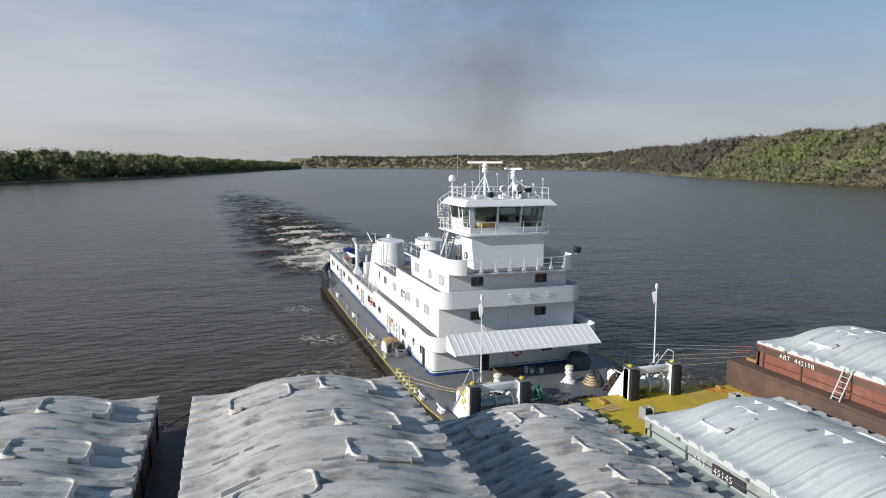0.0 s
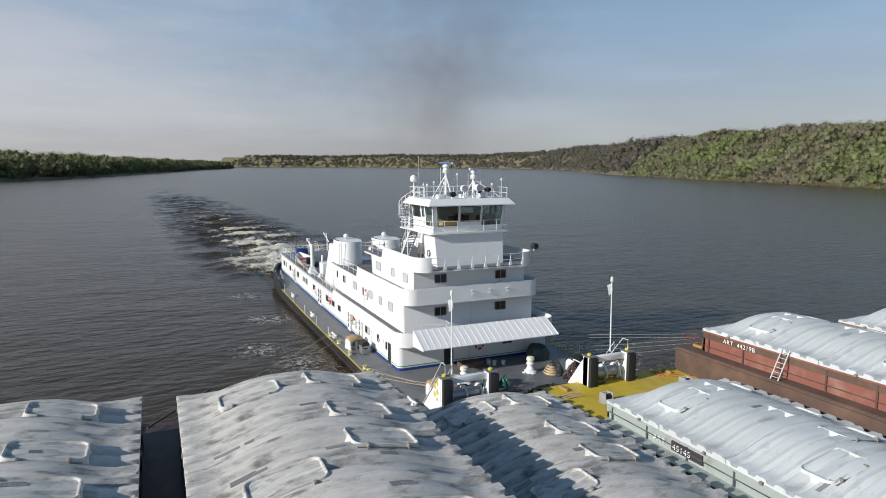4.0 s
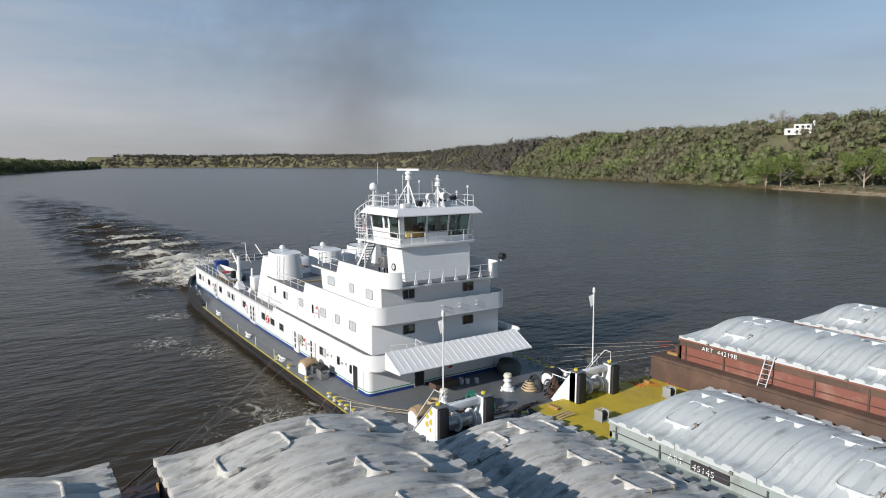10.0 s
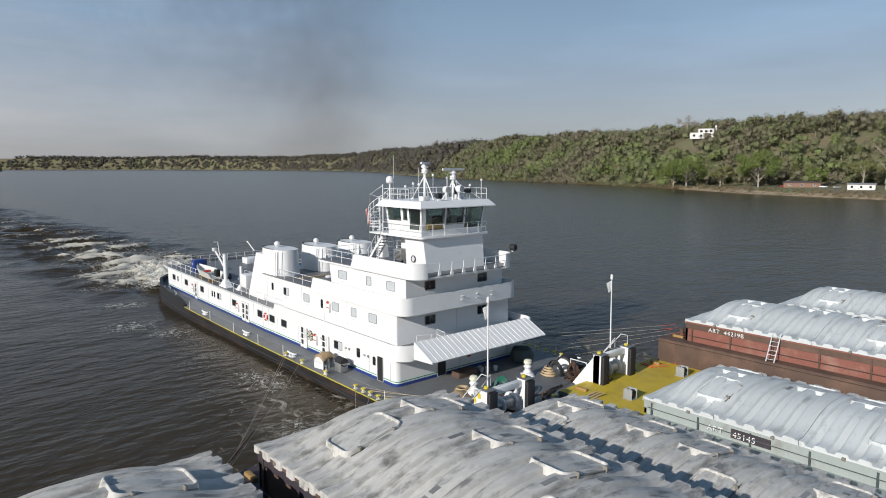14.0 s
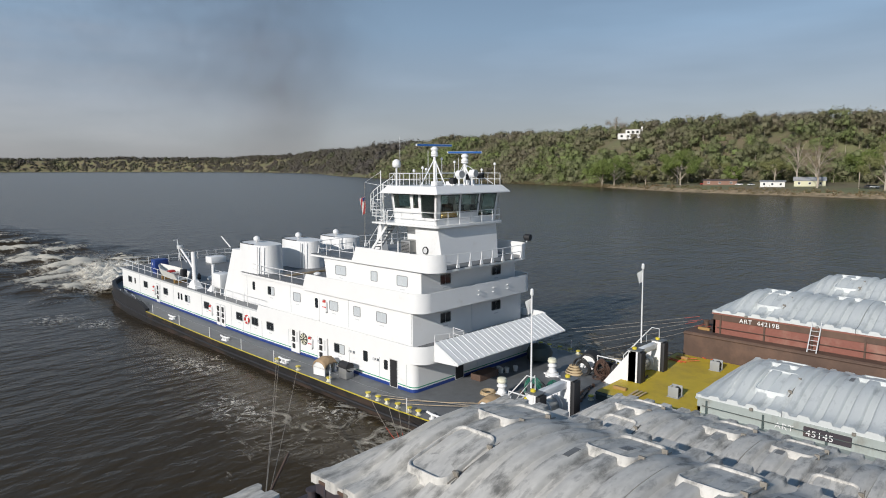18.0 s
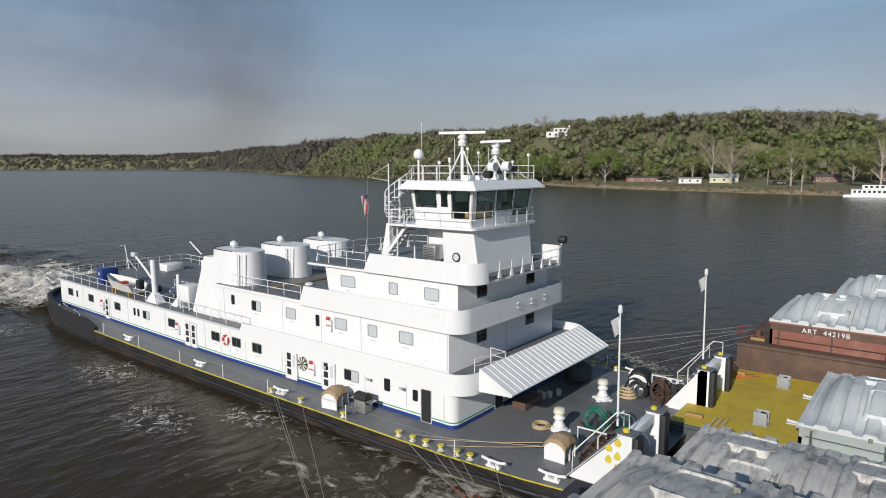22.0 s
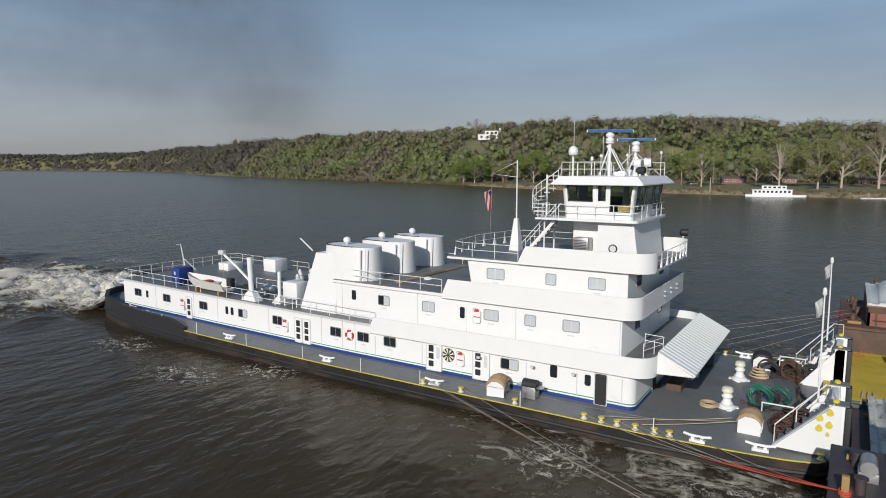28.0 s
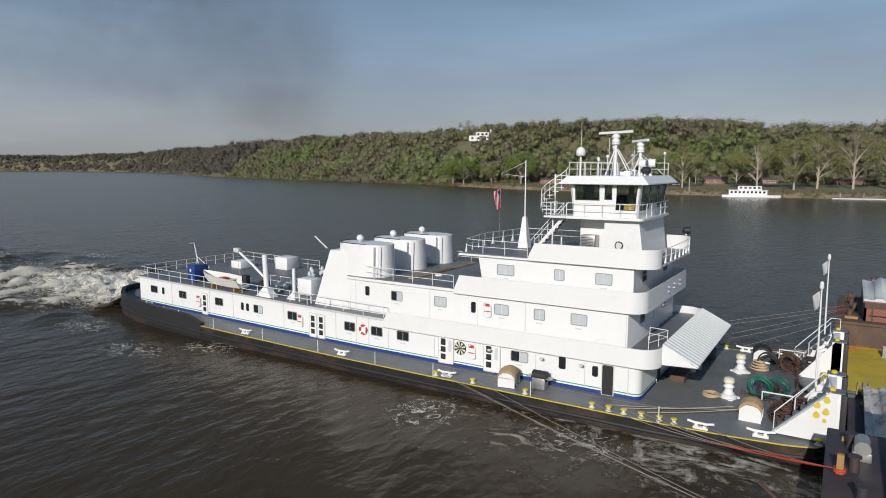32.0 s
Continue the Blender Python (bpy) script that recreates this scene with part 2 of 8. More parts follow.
BARK = mat("pale_bark", (0.42, 0.36, 0.29), 0.85, vary=0.25, grain=2)


def leaf_mat(name, a, b, c):
    """Leaves: colour from clump to clump by a broad noise, and from leaf to leaf."""
    m = bpy.data.materials.new(name)
    m.use_nodes = True
    t = m.node_tree
    s = t.nodes["Principled BSDF"]
    s.inputs["Roughness"].default_value = 0.75
    co = t.nodes.new("ShaderNodeTexCoord")
    n = t.nodes.new("ShaderNodeTexNoise")
    n.inputs["Scale"].default_value, n.inputs["Detail"].default_value, n.inputs["Roughness"].default_value = 0.045, 5.0, 0.78
    t.links.new(co.outputs["Object"], n.inputs["Vector"])
    r = t.nodes.new("ShaderNodeValToRGB")
    r.color_ramp.elements[0].position, r.color_ramp.elements[0].color = 0.43, (*a, 1)
    r.color_ramp.elements[1].position, r.color_ramp.elements[1].color = 0.68, (*c, 1)
    e = r.color_ramp.elements.new(0.55)
    e.color = (*b, 1)
    t.links.new(n.outputs["Fac"], r.inputs["Fac"])
    g = t.nodes.new("ShaderNodeNewGeometry")
    mr = t.nodes.new("ShaderNodeMapRange")
    mr.inputs["To Min"].default_value, mr.inputs["To Max"].default_value = 0.86, 1.14
    t.links.new(g.outputs["Random Per Island"], mr.inputs["Value"])
    h = t.nodes.new("ShaderNodeHueSaturation")
    t.links.new(mr.outputs[0], h.inputs["Value"])
    t.links.new(r.outputs["Color"], h.inputs["Color"])
    t.links.new(h.outputs["Color"], s.inputs["Base Color"])
    # light comes through thin leaves
    tr = t.nodes.new("ShaderNodeBsdfTranslucent")
    t.links.new(h.outputs["Color"], tr.inputs["Color"])
    mixer = t.nodes.new("ShaderNodeMixShader")
    mixer.inputs["Fac"].default_value = 0.3
    t.links.new(s.outputs[0], mixer.inputs[1])
    t.links.new(tr.outputs[0], mixer.inputs[2])
    t.links.new(mixer.outputs[0], t.nodes["Material Output"].inputs["Surface"])
    return m


def woods_mat(name, stops):
    """Crowns that differ from tree to tree: the attribute tint runs from bare twigs to fresh leaf."""
    m = leaf_mat(name, stops[0], stops[1], stops[2])
    t = m.node_tree
    at = t.nodes.new("ShaderNodeAttribute")
    at.attribute_name = "tint"
    ramp = next(n for n in t.nodes if n.type == "VALTORGB")
    for e, pos, c in zip(ramp.color_ramp.elements, (0.0, 0.35, 0.7), stops):
        e.position, e.color = pos, (*c, 1)
    e = ramp.color_ramp.elements.new(1.0)
    e.color = (*stops[3], 1)
    t.links.new(at.outputs["Fac"], ramp.inputs["Fac"])
    next(n for n in t.nodes if n.type == "MIX_SHADER").inputs["Fac"].default_value = 0.55
    # leaves are lit as part of their crown
    out = t.nodes.new("ShaderNodeAttribute")
    out.attribute_name = "outward"
    for n in t.nodes:
        if n.type in ("BSDF_PRINCIPLED", "BSDF_TRANSLUCENT"):
            t.links.new(out.outputs["Vector"], n.inputs["Normal"])
    return m


WOODS = woods_mat("spring_woods", ((0.33, 0.29, 0.22), (0.34, 0.315, 0.20), (0.32, 0.34, 0.175), (0.32, 0.385, 0.145)))
# far hills: the haze is painted in, as greyer leaf colours
WOODS_HAZED = woods_mat("haze_greyed_woods", ((0.20, 0.18, 0.16), (0.21, 0.19, 0.15), (0.21, 0.205, 0.14), (0.2, 0.215, 0.12)))
WOODS_L = woods_mat("low_bank_woods", ((0.25, 0.235, 0.16), (0.27, 0.28, 0.15), (0.28, 0.315, 0.145), (0.30, 0.36, 0.145)))
LEAF_G = leaf_mat("fresh_green_leaves", (0.17, 0.22, 0.055), (0.20, 0.25, 0.065), (0.23, 0.275, 0.075))
LEAF_O = leaf_mat("olive_buds", (0.24, 0.245, 0.10), (0.28, 0.285, 0.11), (0.3, 0.315, 0.12))
LEAF_B = leaf_mat("brown_twigs", (0.27, 0.21, 0.14), (0.3, 0.24, 0.16), (0.33, 0.27, 0.18))
BRUSH = leaf_mat("dry_brush", (0.24, 0.18, 0.10), (0.21, 0.18, 0.09), (0.17, 0.18, 0.06))
GRASS = mat("hill_grass", (0.165, 0.17, 0.08), 0.9, vary=0.3, grain=0.2, dirt=(0.18, 0.145, 0.085), dirt_at=(0.4, 0.6), dirt_scale=0.03, bump=0)


# ---- mesh helpers ----
def part(name, bm, material, parent=None, label="", smooth=False):
    """One mesh object, built in the place's own coordinates, under a thing or a part."""
    ys = [v.co.y for v in bm.verts]
    if max(ys) > 16.5 and max(ys) < 60:
        if max(ys) - min(ys) > 6:
            for y in (18, 25, 32, 39):
                bmesh.ops.bisect_plane(bm, geom=bm.verts[:] + bm.edges[:] + bm.faces[:], plane_co=(0, y, 0), plane_no=(0, 1, 0))
        for v in bm.verts:
            v.co.z += sheer(v.co.y)
    me = bpy.data.meshes.new(name)
    bm.to_mesh(me)
    bm.free()
    me.materials.append(material)
    me.shade_smooth()
    if not smooth:
        me.set_sharp_from_angle(angle=radians(38))
    return hang(new(name, me), parent, label)


def sheer(y):
    """The towboat's decks rise a little towards the stern."""
    return 0.45 * min(max((y - 16) / 28, 0.0), 1.2) ** 1.3


def hang(ob, parent, label=""):
    if parent:
        ob.parent = parent
        if parent.parent is None:
            ob.matrix_parent_inverse = parent.matrix_basis.inverted()
    if label:
        ob["label"] = label
    return ob


def thing(name, at, label, category, group="", kind=""):
    e = new(name)
    e.matrix_basis = pose(*at)
    return tagged(e, label, category, group, kind)


def B():
    return bmesh.new()


def box(bm, x0, x1, y0, y1, z0, z1, bevel=0.0):
    vs = [bm.verts.new((x, y, z)) for z in (z0, z1) for y in (y0, y1) for x in (x0, x1)]
    fs = [bm.faces.new([vs[i] for i in q]) for q in ((0, 2, 3, 1), (4, 5, 7, 6), (0, 1, 5, 4), (2, 6, 7, 3), (0, 4, 6, 2), (1, 3, 7, 5))]
    if bevel:
        es = {e for f in fs for e in f.edges}
        bmesh.ops.bevel(bm, geom=list(es), offset=bevel, segments=2, affect="EDGES", profile=0.5)
    return bm


def prism(bm, pts, z0, z1, top=None):
    """An upright solid on the outline pts; top: another outline for its upper face."""
    a = [bm.verts.new((x, y, z0)) for x, y in pts]
    b = [bm.verts.new((x, y, z1)) for x, y in (top or pts)]
    n = len(pts)
    for i in range(n):
        bm.faces.new((a[i], a[(i + 1) % n], b[(i + 1) % n], b[i]))
    bm.faces.new(a[::-1])
    bm.faces.new(b)
    bmesh.ops.recalc_face_normals(bm, faces=bm.faces)
    return bm


def ribbon(bm, pts, z0, z1, thick, inward=1):
    """A thin upright wall along the open line pts, of that thickness. z0, z1: numbers or one for each point."""
    n = len(pts)
    z0 = z0 if isinstance(z0, (list, tuple)) else [z0] * n
    z1 = z1 if isinstance(z1, (list, tuple)) else [z1] * n
    off = []
    for i in range(n):
        a, b = Vector(pts[max(i - 1, 0)]), Vector(pts[min(i + 1, n - 1)])
        d = (b - a).normalized()
        off.append(Vector(pts[i]) + Vector((-d.y, d.x)) * thick * inward)
    rows = [[bm.verts.new((*p, z)) for p, z in zip(line, zz)] for line, zz in ((pts, z0), (pts, z1), (off, z1), (off, z0))]
    for i in range(n - 1):
        for k in range(4):
            bm.faces.new((rows[k][i], rows[k][i + 1], rows[(k + 1) % 4][i + 1], rows[(k + 1) % 4][i]))
    for i in (0, n - 1):
        bm.faces.new([r[i] for r in rows])
    bmesh.ops.recalc_face_normals(bm, faces=bm.faces)
    return bm


def tube(bm, path, r, n=8, closed=False, r1=None):
    """A round bar along the points of path."""
    path = [Vector(p) for p in path]
    m = len(path)
    rings = []
    for i, p in enumerate(path):
        if closed:
            d = path[(i + 1) % m] - path[i - 1]
        else:
            d = path[min(i + 1, m - 1)] - path[max(i - 1, 0)]
        d.normalize()
        u = d.cross(Vector((0, 0, 1)) if abs(d.z) < 0.9 else Vector((1, 0, 0))).normalized()
        v = d.cross(u)
        rr = r if r1 is None else r + (r1 - r) * i / (m - 1)
        rings.append([bm.verts.new(p + (u * math.cos(2 * math.pi * k / n) + v * math.sin(2 * math.pi * k / n)) * rr) for k in range(n)])
    for i in range(m if closed else m - 1):
        a, b = rings[i], rings[(i + 1) % m]
        for k in range(n):
            bm.faces.new((a[k], a[(k + 1) % n], b[(k + 1) % n], b[k]))
    if not closed:
        bm.faces.new(rings[0][::-1])
        bm.faces.new(rings[-1])
    return bm


def turned(bm, prof, at=(0, 0, 0), n=16, squash=1.0):
    """A turned body: prof is a list of (radius, height)."""
    rings = [[bm.verts.new((at[0] + r * math.cos(2 * math.pi * k / n), at[1] + squash * r * math.sin(2 * math.pi * k / n), at[2] + z)) for k in range(n)] for r, z in prof]
    for a, b in zip(rings, rings[1:]):
        for k in range(n):
            bm.faces.new((a[k], a[(k + 1) % n], b[(k + 1) % n], b[k]))
    bm.faces.new(rings[0][::-1])
    bm.faces.new(rings[-1])
    return bm


def outline(hw, y0, y1, r, n=6, r_aft=0.0):
    """A plan outline: half width hw, front y0 with corners rounded by r, back y1."""
    p = [(-hw, y1)]
    for k in range(n + 1):
        a = math.pi + (math.pi / 2) * k / n
        p.append((-hw + r + r * math.cos(a), y0 + r + r * math.sin(a)))
    for k in range(n + 1):
        a = 1.5 * math.pi + (math.pi / 2) * k / n
        p.append((hw - r + r * math.cos(a), y0 + r + r * math.sin(a)))
    p.append((hw, y1))
    return p


def bulk(name, verts, faces, material, kind="", label="", category="", smooth=False):
    """A large mesh from arrays."""
    me = bpy.data.meshes.new(name)
    verts, faces = np.asarray(verts, dtype=np.float32), np.asarray(faces, dtype=np.int32)
    k = faces.shape[1]
    me.vertices.add(len(verts))
    me.vertices.foreach_set("co", verts.ravel())
    me.loops.add(faces.size)
    me.loops.foreach_set("vertex_index", faces.ravel())
    me.polygons.add(len(faces))
    me.polygons.foreach_set("loop_start", np.arange(0, faces.size, k, dtype=np.int32))
    me.update()
    me.validate()
    me.materials.append(material)
    if smooth:
        me.shade_smooth()
    return tagged(new(name, me), label, category, kind=kind)


def foam_material():
    """Lacy foam: patches and threads of white with clear water between them."""
    m = bpy.data.materials.new("foam_lace")
    m.use_nodes = True
    t = m.node_tree
    p = t.nodes["Principled BSDF"]
    p.inputs["Base Color"].default_value, p.inputs["Roughness"].default_value = (0.80, 0.76, 0.67, 1), 0.8
    co, oi = t.nodes.new("ShaderNodeTexCoord"), t.nodes.new("ShaderNodeObjectInfo")
    add = t.nodes.new("ShaderNodeVectorMath")
    sc = t.nodes.new("ShaderNodeVectorMath")
    sc.operation = "SCALE"
    sc.inputs[0].default_value = (37, 53, 0)
    t.links.new(oi.outputs["Random"], sc.inputs["Scale"])
    t.links.new(co.outputs["Object"], add.inputs[0])
    t.links.new(sc.outputs[0], add.inputs[1])
    n = t.nodes.new("ShaderNodeTexNoise")
    n.inputs["Scale"].default_value, n.inputs["Detail"].default_value, n.inputs["Roughness"].default_value, n.inputs["Distortion"].default_value = 0.7, 5.0, 0.6, 1.6
    t.links.new(add.outputs[0], n.inputs["Vector"])
    at = t.nodes.new("ShaderNodeAttribute")
    at.attribute_name = "fade"
    mu = t.nodes.new("ShaderNodeMath")
    mu.operation = "ADD"
    mu2 = t.nodes.new("ShaderNodeMath")
    mu2.operation = "MULTIPLY"
    mu2.inputs[1].default_value = 0.32
    t.links.new(at.outputs["Fac"], mu2.inputs[0])
    # threads where the noise crosses its middle, broken by a finer noise
    f2 = t.nodes.new("ShaderNodeTexNoise")
    f2.inputs["Scale"].default_value, f2.inputs["Detail"].default_value, f2.inputs["Roughness"].default_value = 1.7, 8.0, 0.72
    t.links.new(add.outputs[0], f2.inputs["Vector"])
    off = t.nodes.new("ShaderNodeMath")
    off.operation = "SUBTRACT"
    off.inputs[1].default_value = 0.5
    t.links.new(n.outputs["Fac"], off.inputs[0])
    ab = t.nodes.new("ShaderNodeMath")
    ab.operation = "ABSOLUTE"
    t.links.new(off.outputs[0], ab.inputs[0])
    th = t.nodes.new("ShaderNodeMapRange")
    th.inputs["From Min"].default_value, th.inputs["From Max"].default_value = 0.0, 0.045
    th.inputs["To Min"].default_value, th.inputs["To Max"].default_value = 0.26, 0.0
    t.links.new(ab.outputs[0], th.inputs["Value"])
    tsum = t.nodes.new("ShaderNodeMath")
    tsum.operation = "MULTIPLY_ADD"
    tsum.inputs[1].default_value = 0.85
    t.links.new(f2.outputs["Fac"], tsum.inputs[0])
    t.links.new(th.outputs[0], tsum.inputs[2])
    t.links.new(tsum.outputs[0], mu.inputs[0])
    t.links.new(mu2.outputs[0], mu.inputs[1])
    r = t.nodes.new("ShaderNodeMapRange")
    r.inputs["From Min"].default_value, r.inputs["From Max"].default_value = 0.72, 1.0
    t.links.new(mu.outputs[0], r.inputs["Value"])
    t.links.new(r.outputs[0], p.inputs["Alpha"])
    bp = t.nodes.new("ShaderNodeBump")
    bp.inputs["Strength"].default_value, bp.inputs["Distance"].default_value = 0.8, 0.35
    t.links.new(f2.outputs["Fac"], bp.inputs["Height"])
    t.links.new(bp.outputs[0], p.inputs["Normal"])
    return m


LACE = foam_material()


# ---- the river ----
WATER_Z = 0.5


def water_material():
    m = bpy.data.materials.new("river_water")
    m.use_nodes = True
    t = m.node_tree
    b = t.nodes["Principled BSDF"]
    b.inputs["Roughness"].default_value, b.inputs["IOR"].default_value = 0.1, 1.32
    b.inputs["Specular IOR Level"].default_value = 0.18
    co = t.nodes.new("ShaderNodeTexCoord")

    def noise_of(scale, detail, stretch, rough=0.55):
        mp = t.nodes.new("ShaderNodeMapping")
        mp.inputs["Scale"].default_value = stretch
        t.links.new(co.outputs["Object"], mp.inputs["Vector"])
        n = t.nodes.new("ShaderNodeTexNoise")
        n.inputs["Scale"].default_value, n.inputs["Detail"].default_value, n.inputs["Roughness"].default_value = scale, detail, rough
        t.links.new(mp.outputs[0], n.inputs["Vector"])
        return n

    def math_of(op, a, b2):
        n = t.nodes.new("ShaderNodeMath")
        n.operation = op
        for i, v in enumerate((a, b2)):
            if isinstance(v, (int, float)):
                n.inputs[i].default_value = v
            else:
                t.links.new(v, n.inputs[i])
        return n.outputs[0]

    def ranged(v, a, b2, c=0.0, d=1.0):
        n = t.nodes.new("ShaderNodeMapRange")
        n.interpolation_type = "SMOOTHSTEP"
        for k, x in (("From Min", a), ("From Max", b2), ("To Min", c), ("To Max", d)):
            n.inputs[k].default_value = x
        t.links.new(v, n.inputs["Value"])
        return n.outputs[0]

    # silt in the water, in broad patches
    silt = noise_of(0.05, 4, (1, 0.4, 1))
    mx = t.nodes.new("ShaderNodeMix")
    mx.data_type = "RGBA"
    mx.inputs["A"].default_value, mx.inputs["B"].default_value = (0.036, 0.026, 0.014, 1), (0.058, 0.043, 0.024, 1)
    t.links.new(silt.outputs["Fac"], mx.inputs["Factor"])
    # foam of the propeller wash behind the stern and of the eddies along the sides
    sep = t.nodes.new("ShaderNodeSeparateXYZ")
    t.links.new(co.outputs["Object"], sep.inputs[0])
    x, y = sep.outputs[0], sep.outputs[1]
    bend = math_of("MULTIPLY", ranged(y, 60.0, 460.0), 18.0)
    ax = math_of("ABSOLUTE", math_of("ADD", math_of("ADD", x, bend), 1.0), 0.0)
    lane = math_of("MULTIPLY", ranged(ax, 6.0, 16.0, 1.0, 0.0), math_of("MULTIPLY", ranged(y, 48.0, 52.0), ranged(y, 56.0, 170.0, 1.0, 0.3)))
    side = math_of("MULTIPLY", math_of("MULTIPLY", ranged(math_of("ABSOLUTE", x, 0.0), 8.5, 26.0, 0.85, 0.0), ranged(math_of("ABSOLUTE", x, 0.0), 7.0, 8.2)), math_of("MULTIPLY", ranged(y, -14.0, -8.0), ranged(y, -4.0, 24.0, 1.0, 0.0)))
    where = math_of("ADD", lane, side)
    froth = noise_of(0.5, 8, (1.0, 0.7, 1.0), 0.72)
    froth.inputs["Distortion"].default_value = 1.5
    streak = noise_of(1.6, 6, (1.0, 0.6, 1.0), 0.7)
    amount = math_of("ADD", math_of("MULTIPLY", froth.outputs["Fac"], 0.65), math_of("MULTIPLY", streak.outputs["Fac"], 0.35))
    crest = math_of("MULTIPLY", ranged(sep.outputs[2], WATER_Z + 0.25, WATER_Z + 0.85), ranged(y, 48.0, 52.0))
    foam = ranged(math_of("ADD", math_of("ADD", amount, math_of("ADD", math_of("MULTIPLY", lane, 0.2), math_of("MULTIPLY", side, 0.235))), math_of("MULTIPLY", crest, 0.2)), 0.67, 0.82)
    foam = math_of("MULTIPLY", foam, ranged(math_of("ADD", where, crest), 0.02, 0.25))
    fx = t.nodes.new("ShaderNodeMix")
    fx.data_type = "RGBA"
    fx.inputs["B"].default_value = (0.68, 0.63, 0.53, 1)
    t.links.new(mx.outputs["Result"], fx.inputs["A"])
    t.links.new(foam, fx.inputs["Factor"])
    t.links.new(fx.outputs["Result"], b.inputs["Base Color"])
    rg = t.nodes.new("ShaderNodeMapRange")
    rg.inputs["To Min"].default_value, rg.inputs["To Max"].default_value = 0.2, 0.8
    t.links.new(foam, rg.inputs["Value"])
    t.links.new(rg.outputs[0], b.inputs["Roughness"])
    # ripples: three sizes, drawn out across the wind
    r1, r2, r3 = noise_of(0.16, 2, (1, 1.6, 1), 0.45), noise_of(0.7, 2, (0.8, 1.5, 1), 0.45), noise_of(3.0, 2, (1, 1.3, 1), 0.45)
    h = math_of("ADD", math_of("MULTIPLY", r1.outputs["Fac"], 0.32), math_of("ADD", math_of("MULTIPLY", r2.outputs["Fac"], 0.25), math_of("MULTIPLY", r3.outputs["Fac"], 0.04)))
    r0 = noise_of(0.045, 4, (0.6, 1.9, 1), 0.5)
    h = math_of("ADD", h, math_of("MULTIPLY", r0.outputs["Fac"], 0.6))
    h = math_of("ADD", h, math_of("MULTIPLY", foam, 0.15))
    bp = t.nodes.new("ShaderNodeBump")
    bp.inputs["Strength"].default_value, bp.inputs["Distance"].default_value = 0.62, 0.9
    t.links.new(h, bp.inputs["Height"])
    t.links.new(bp.outputs[0], b.inputs["Normal"])
    return m


def river():
    """One sheet to the horizon; heaved close to the boat and in its wake."""
    xs = np.unique(np.concatenate([[-9000, -4000, -2000, -1000, -500, -250, -160, -110], np.arange(-80, -32, 1.6), np.arange(-32, 20, 0.7), np.arange(20, 80.1, 1.6), [110, 160, 250, 500, 1000, 2000, 4000, 9000]]))
    ys = np.unique(np.concatenate([[-9000, -3000, -1000, -300, -120, -60], np.arange(-30, 48, 1.2), np.arange(48, 150, 0.7), np.arange(150, 300, 1.5), np.arange(300, 480, 4.0), [600, 800, 1200, 2000, 3500, 6000, 9000]]))
    X, Y = np.meshgrid(xs, ys)
    Z = np.full(X.shape, WATER_Z)
    for i in range(X.shape[0]):
        for j in range(X.shape[1]):
            x, y = X[i, j], Y[i, j]
            if abs(x) > 75 or y < -25 or y > 460:
                continue
            bend = 18 * min(max((y - 60) / 400, 0), 1)
            lane = max(0.0, 1 - abs(x + 1 + bend) / 17) * min(max((y - 47) / 6, 0), 1) * max(0.0, 1 - (y - 50) / 420)
            calm = 0.03
            if lane > 0:
                p = Vector((x * 0.09, y * 0.15, 0.3))
                ridge = 1 - 2.6 * abs(noise.noise(p))
                Z[i, j] += lane ** 0.7 * (0.95 * ridge + 0.5 * (1 - 2.6 * abs(noise.noise(p * 2.6))) * max(ridge, 0.2) + 0.25 * noise.noise(p * 7.0) - 0.25)
            Z[i, j] += calm * noise.noise(Vector((x * 0.35, y * 0.5, 4.0)))
            if abs(x) < 8.4 and -40 < y < 50:
                Z[i, j] = WATER_Z - 0.15
    ny, nx = X.shape
    idx = np.arange(ny * nx).reshape(ny, nx)
    f = np.stack([idx[:-1, :-1], idx[:-1, 1:], idx[1:, 1:], idx[1:, :-1]], -1).reshape(-1, 4)
    return bulk("water", np.stack([X, Y, Z], -1).reshape(-1, 3), f, water_material(), "structure", "brown silty river water with ripples and a foaming wake", "river", smooth=True)


river()

# ---- the shores: they slide past the tow ----
SHORE = []          # everything that moves with the land
SPEED = 2.6
BANK = [(255, -1200), (275, -500), (296, -200), (300, -100), (318, 0), (348, 100), (425, 215), (520, 450), (640, 740), (800, 1060), (1150, 1600), (1500, 2400), (1650, 3300), (1200, 4300), (400, 4800)]
LEFT = [(-330, -1500), (-290, -300), (-260, 200), (-205, 560), (-120, 740), (-30, 1200), (90, 1900), (250, 2650), (330, 3060), (310, 3300)]


def along(line, step):
    """Points and left-hand normals along a line, every step(y) metres."""
    out = []
    for (a, b) in zip(line, line[1:]):
        a, b = Vector(a), Vector(b)
        n = max(1, round((b - a).length / step((a.y + b.y) / 2)))
        for k in range(n):
            out.append(a + (b - a) * k / n)
    out.append(Vector(line[-1]))
    # even out the corners
    for _ in range(6):
        out = [out[0]] + [(out[i - 1] + out[i] * 2 + out[i + 1]) / 4 for i in range(1, len(out) - 1)] + [out[-1]]
    res = []
    for i, p in enumerate(out):
        d = (out[min(i + 1, len(out) - 1)] - out[max(i - 1, 0)]).normalized()
        res.append((p, Vector((d.y, -d.x))))
    return res


def FLAT(y):
    """How far the level ground by the water reaches."""
    return 98.0 if y < 90 else max(8.0 if y < 190 else 4.0, 98 - (y - 90) * 0.75)


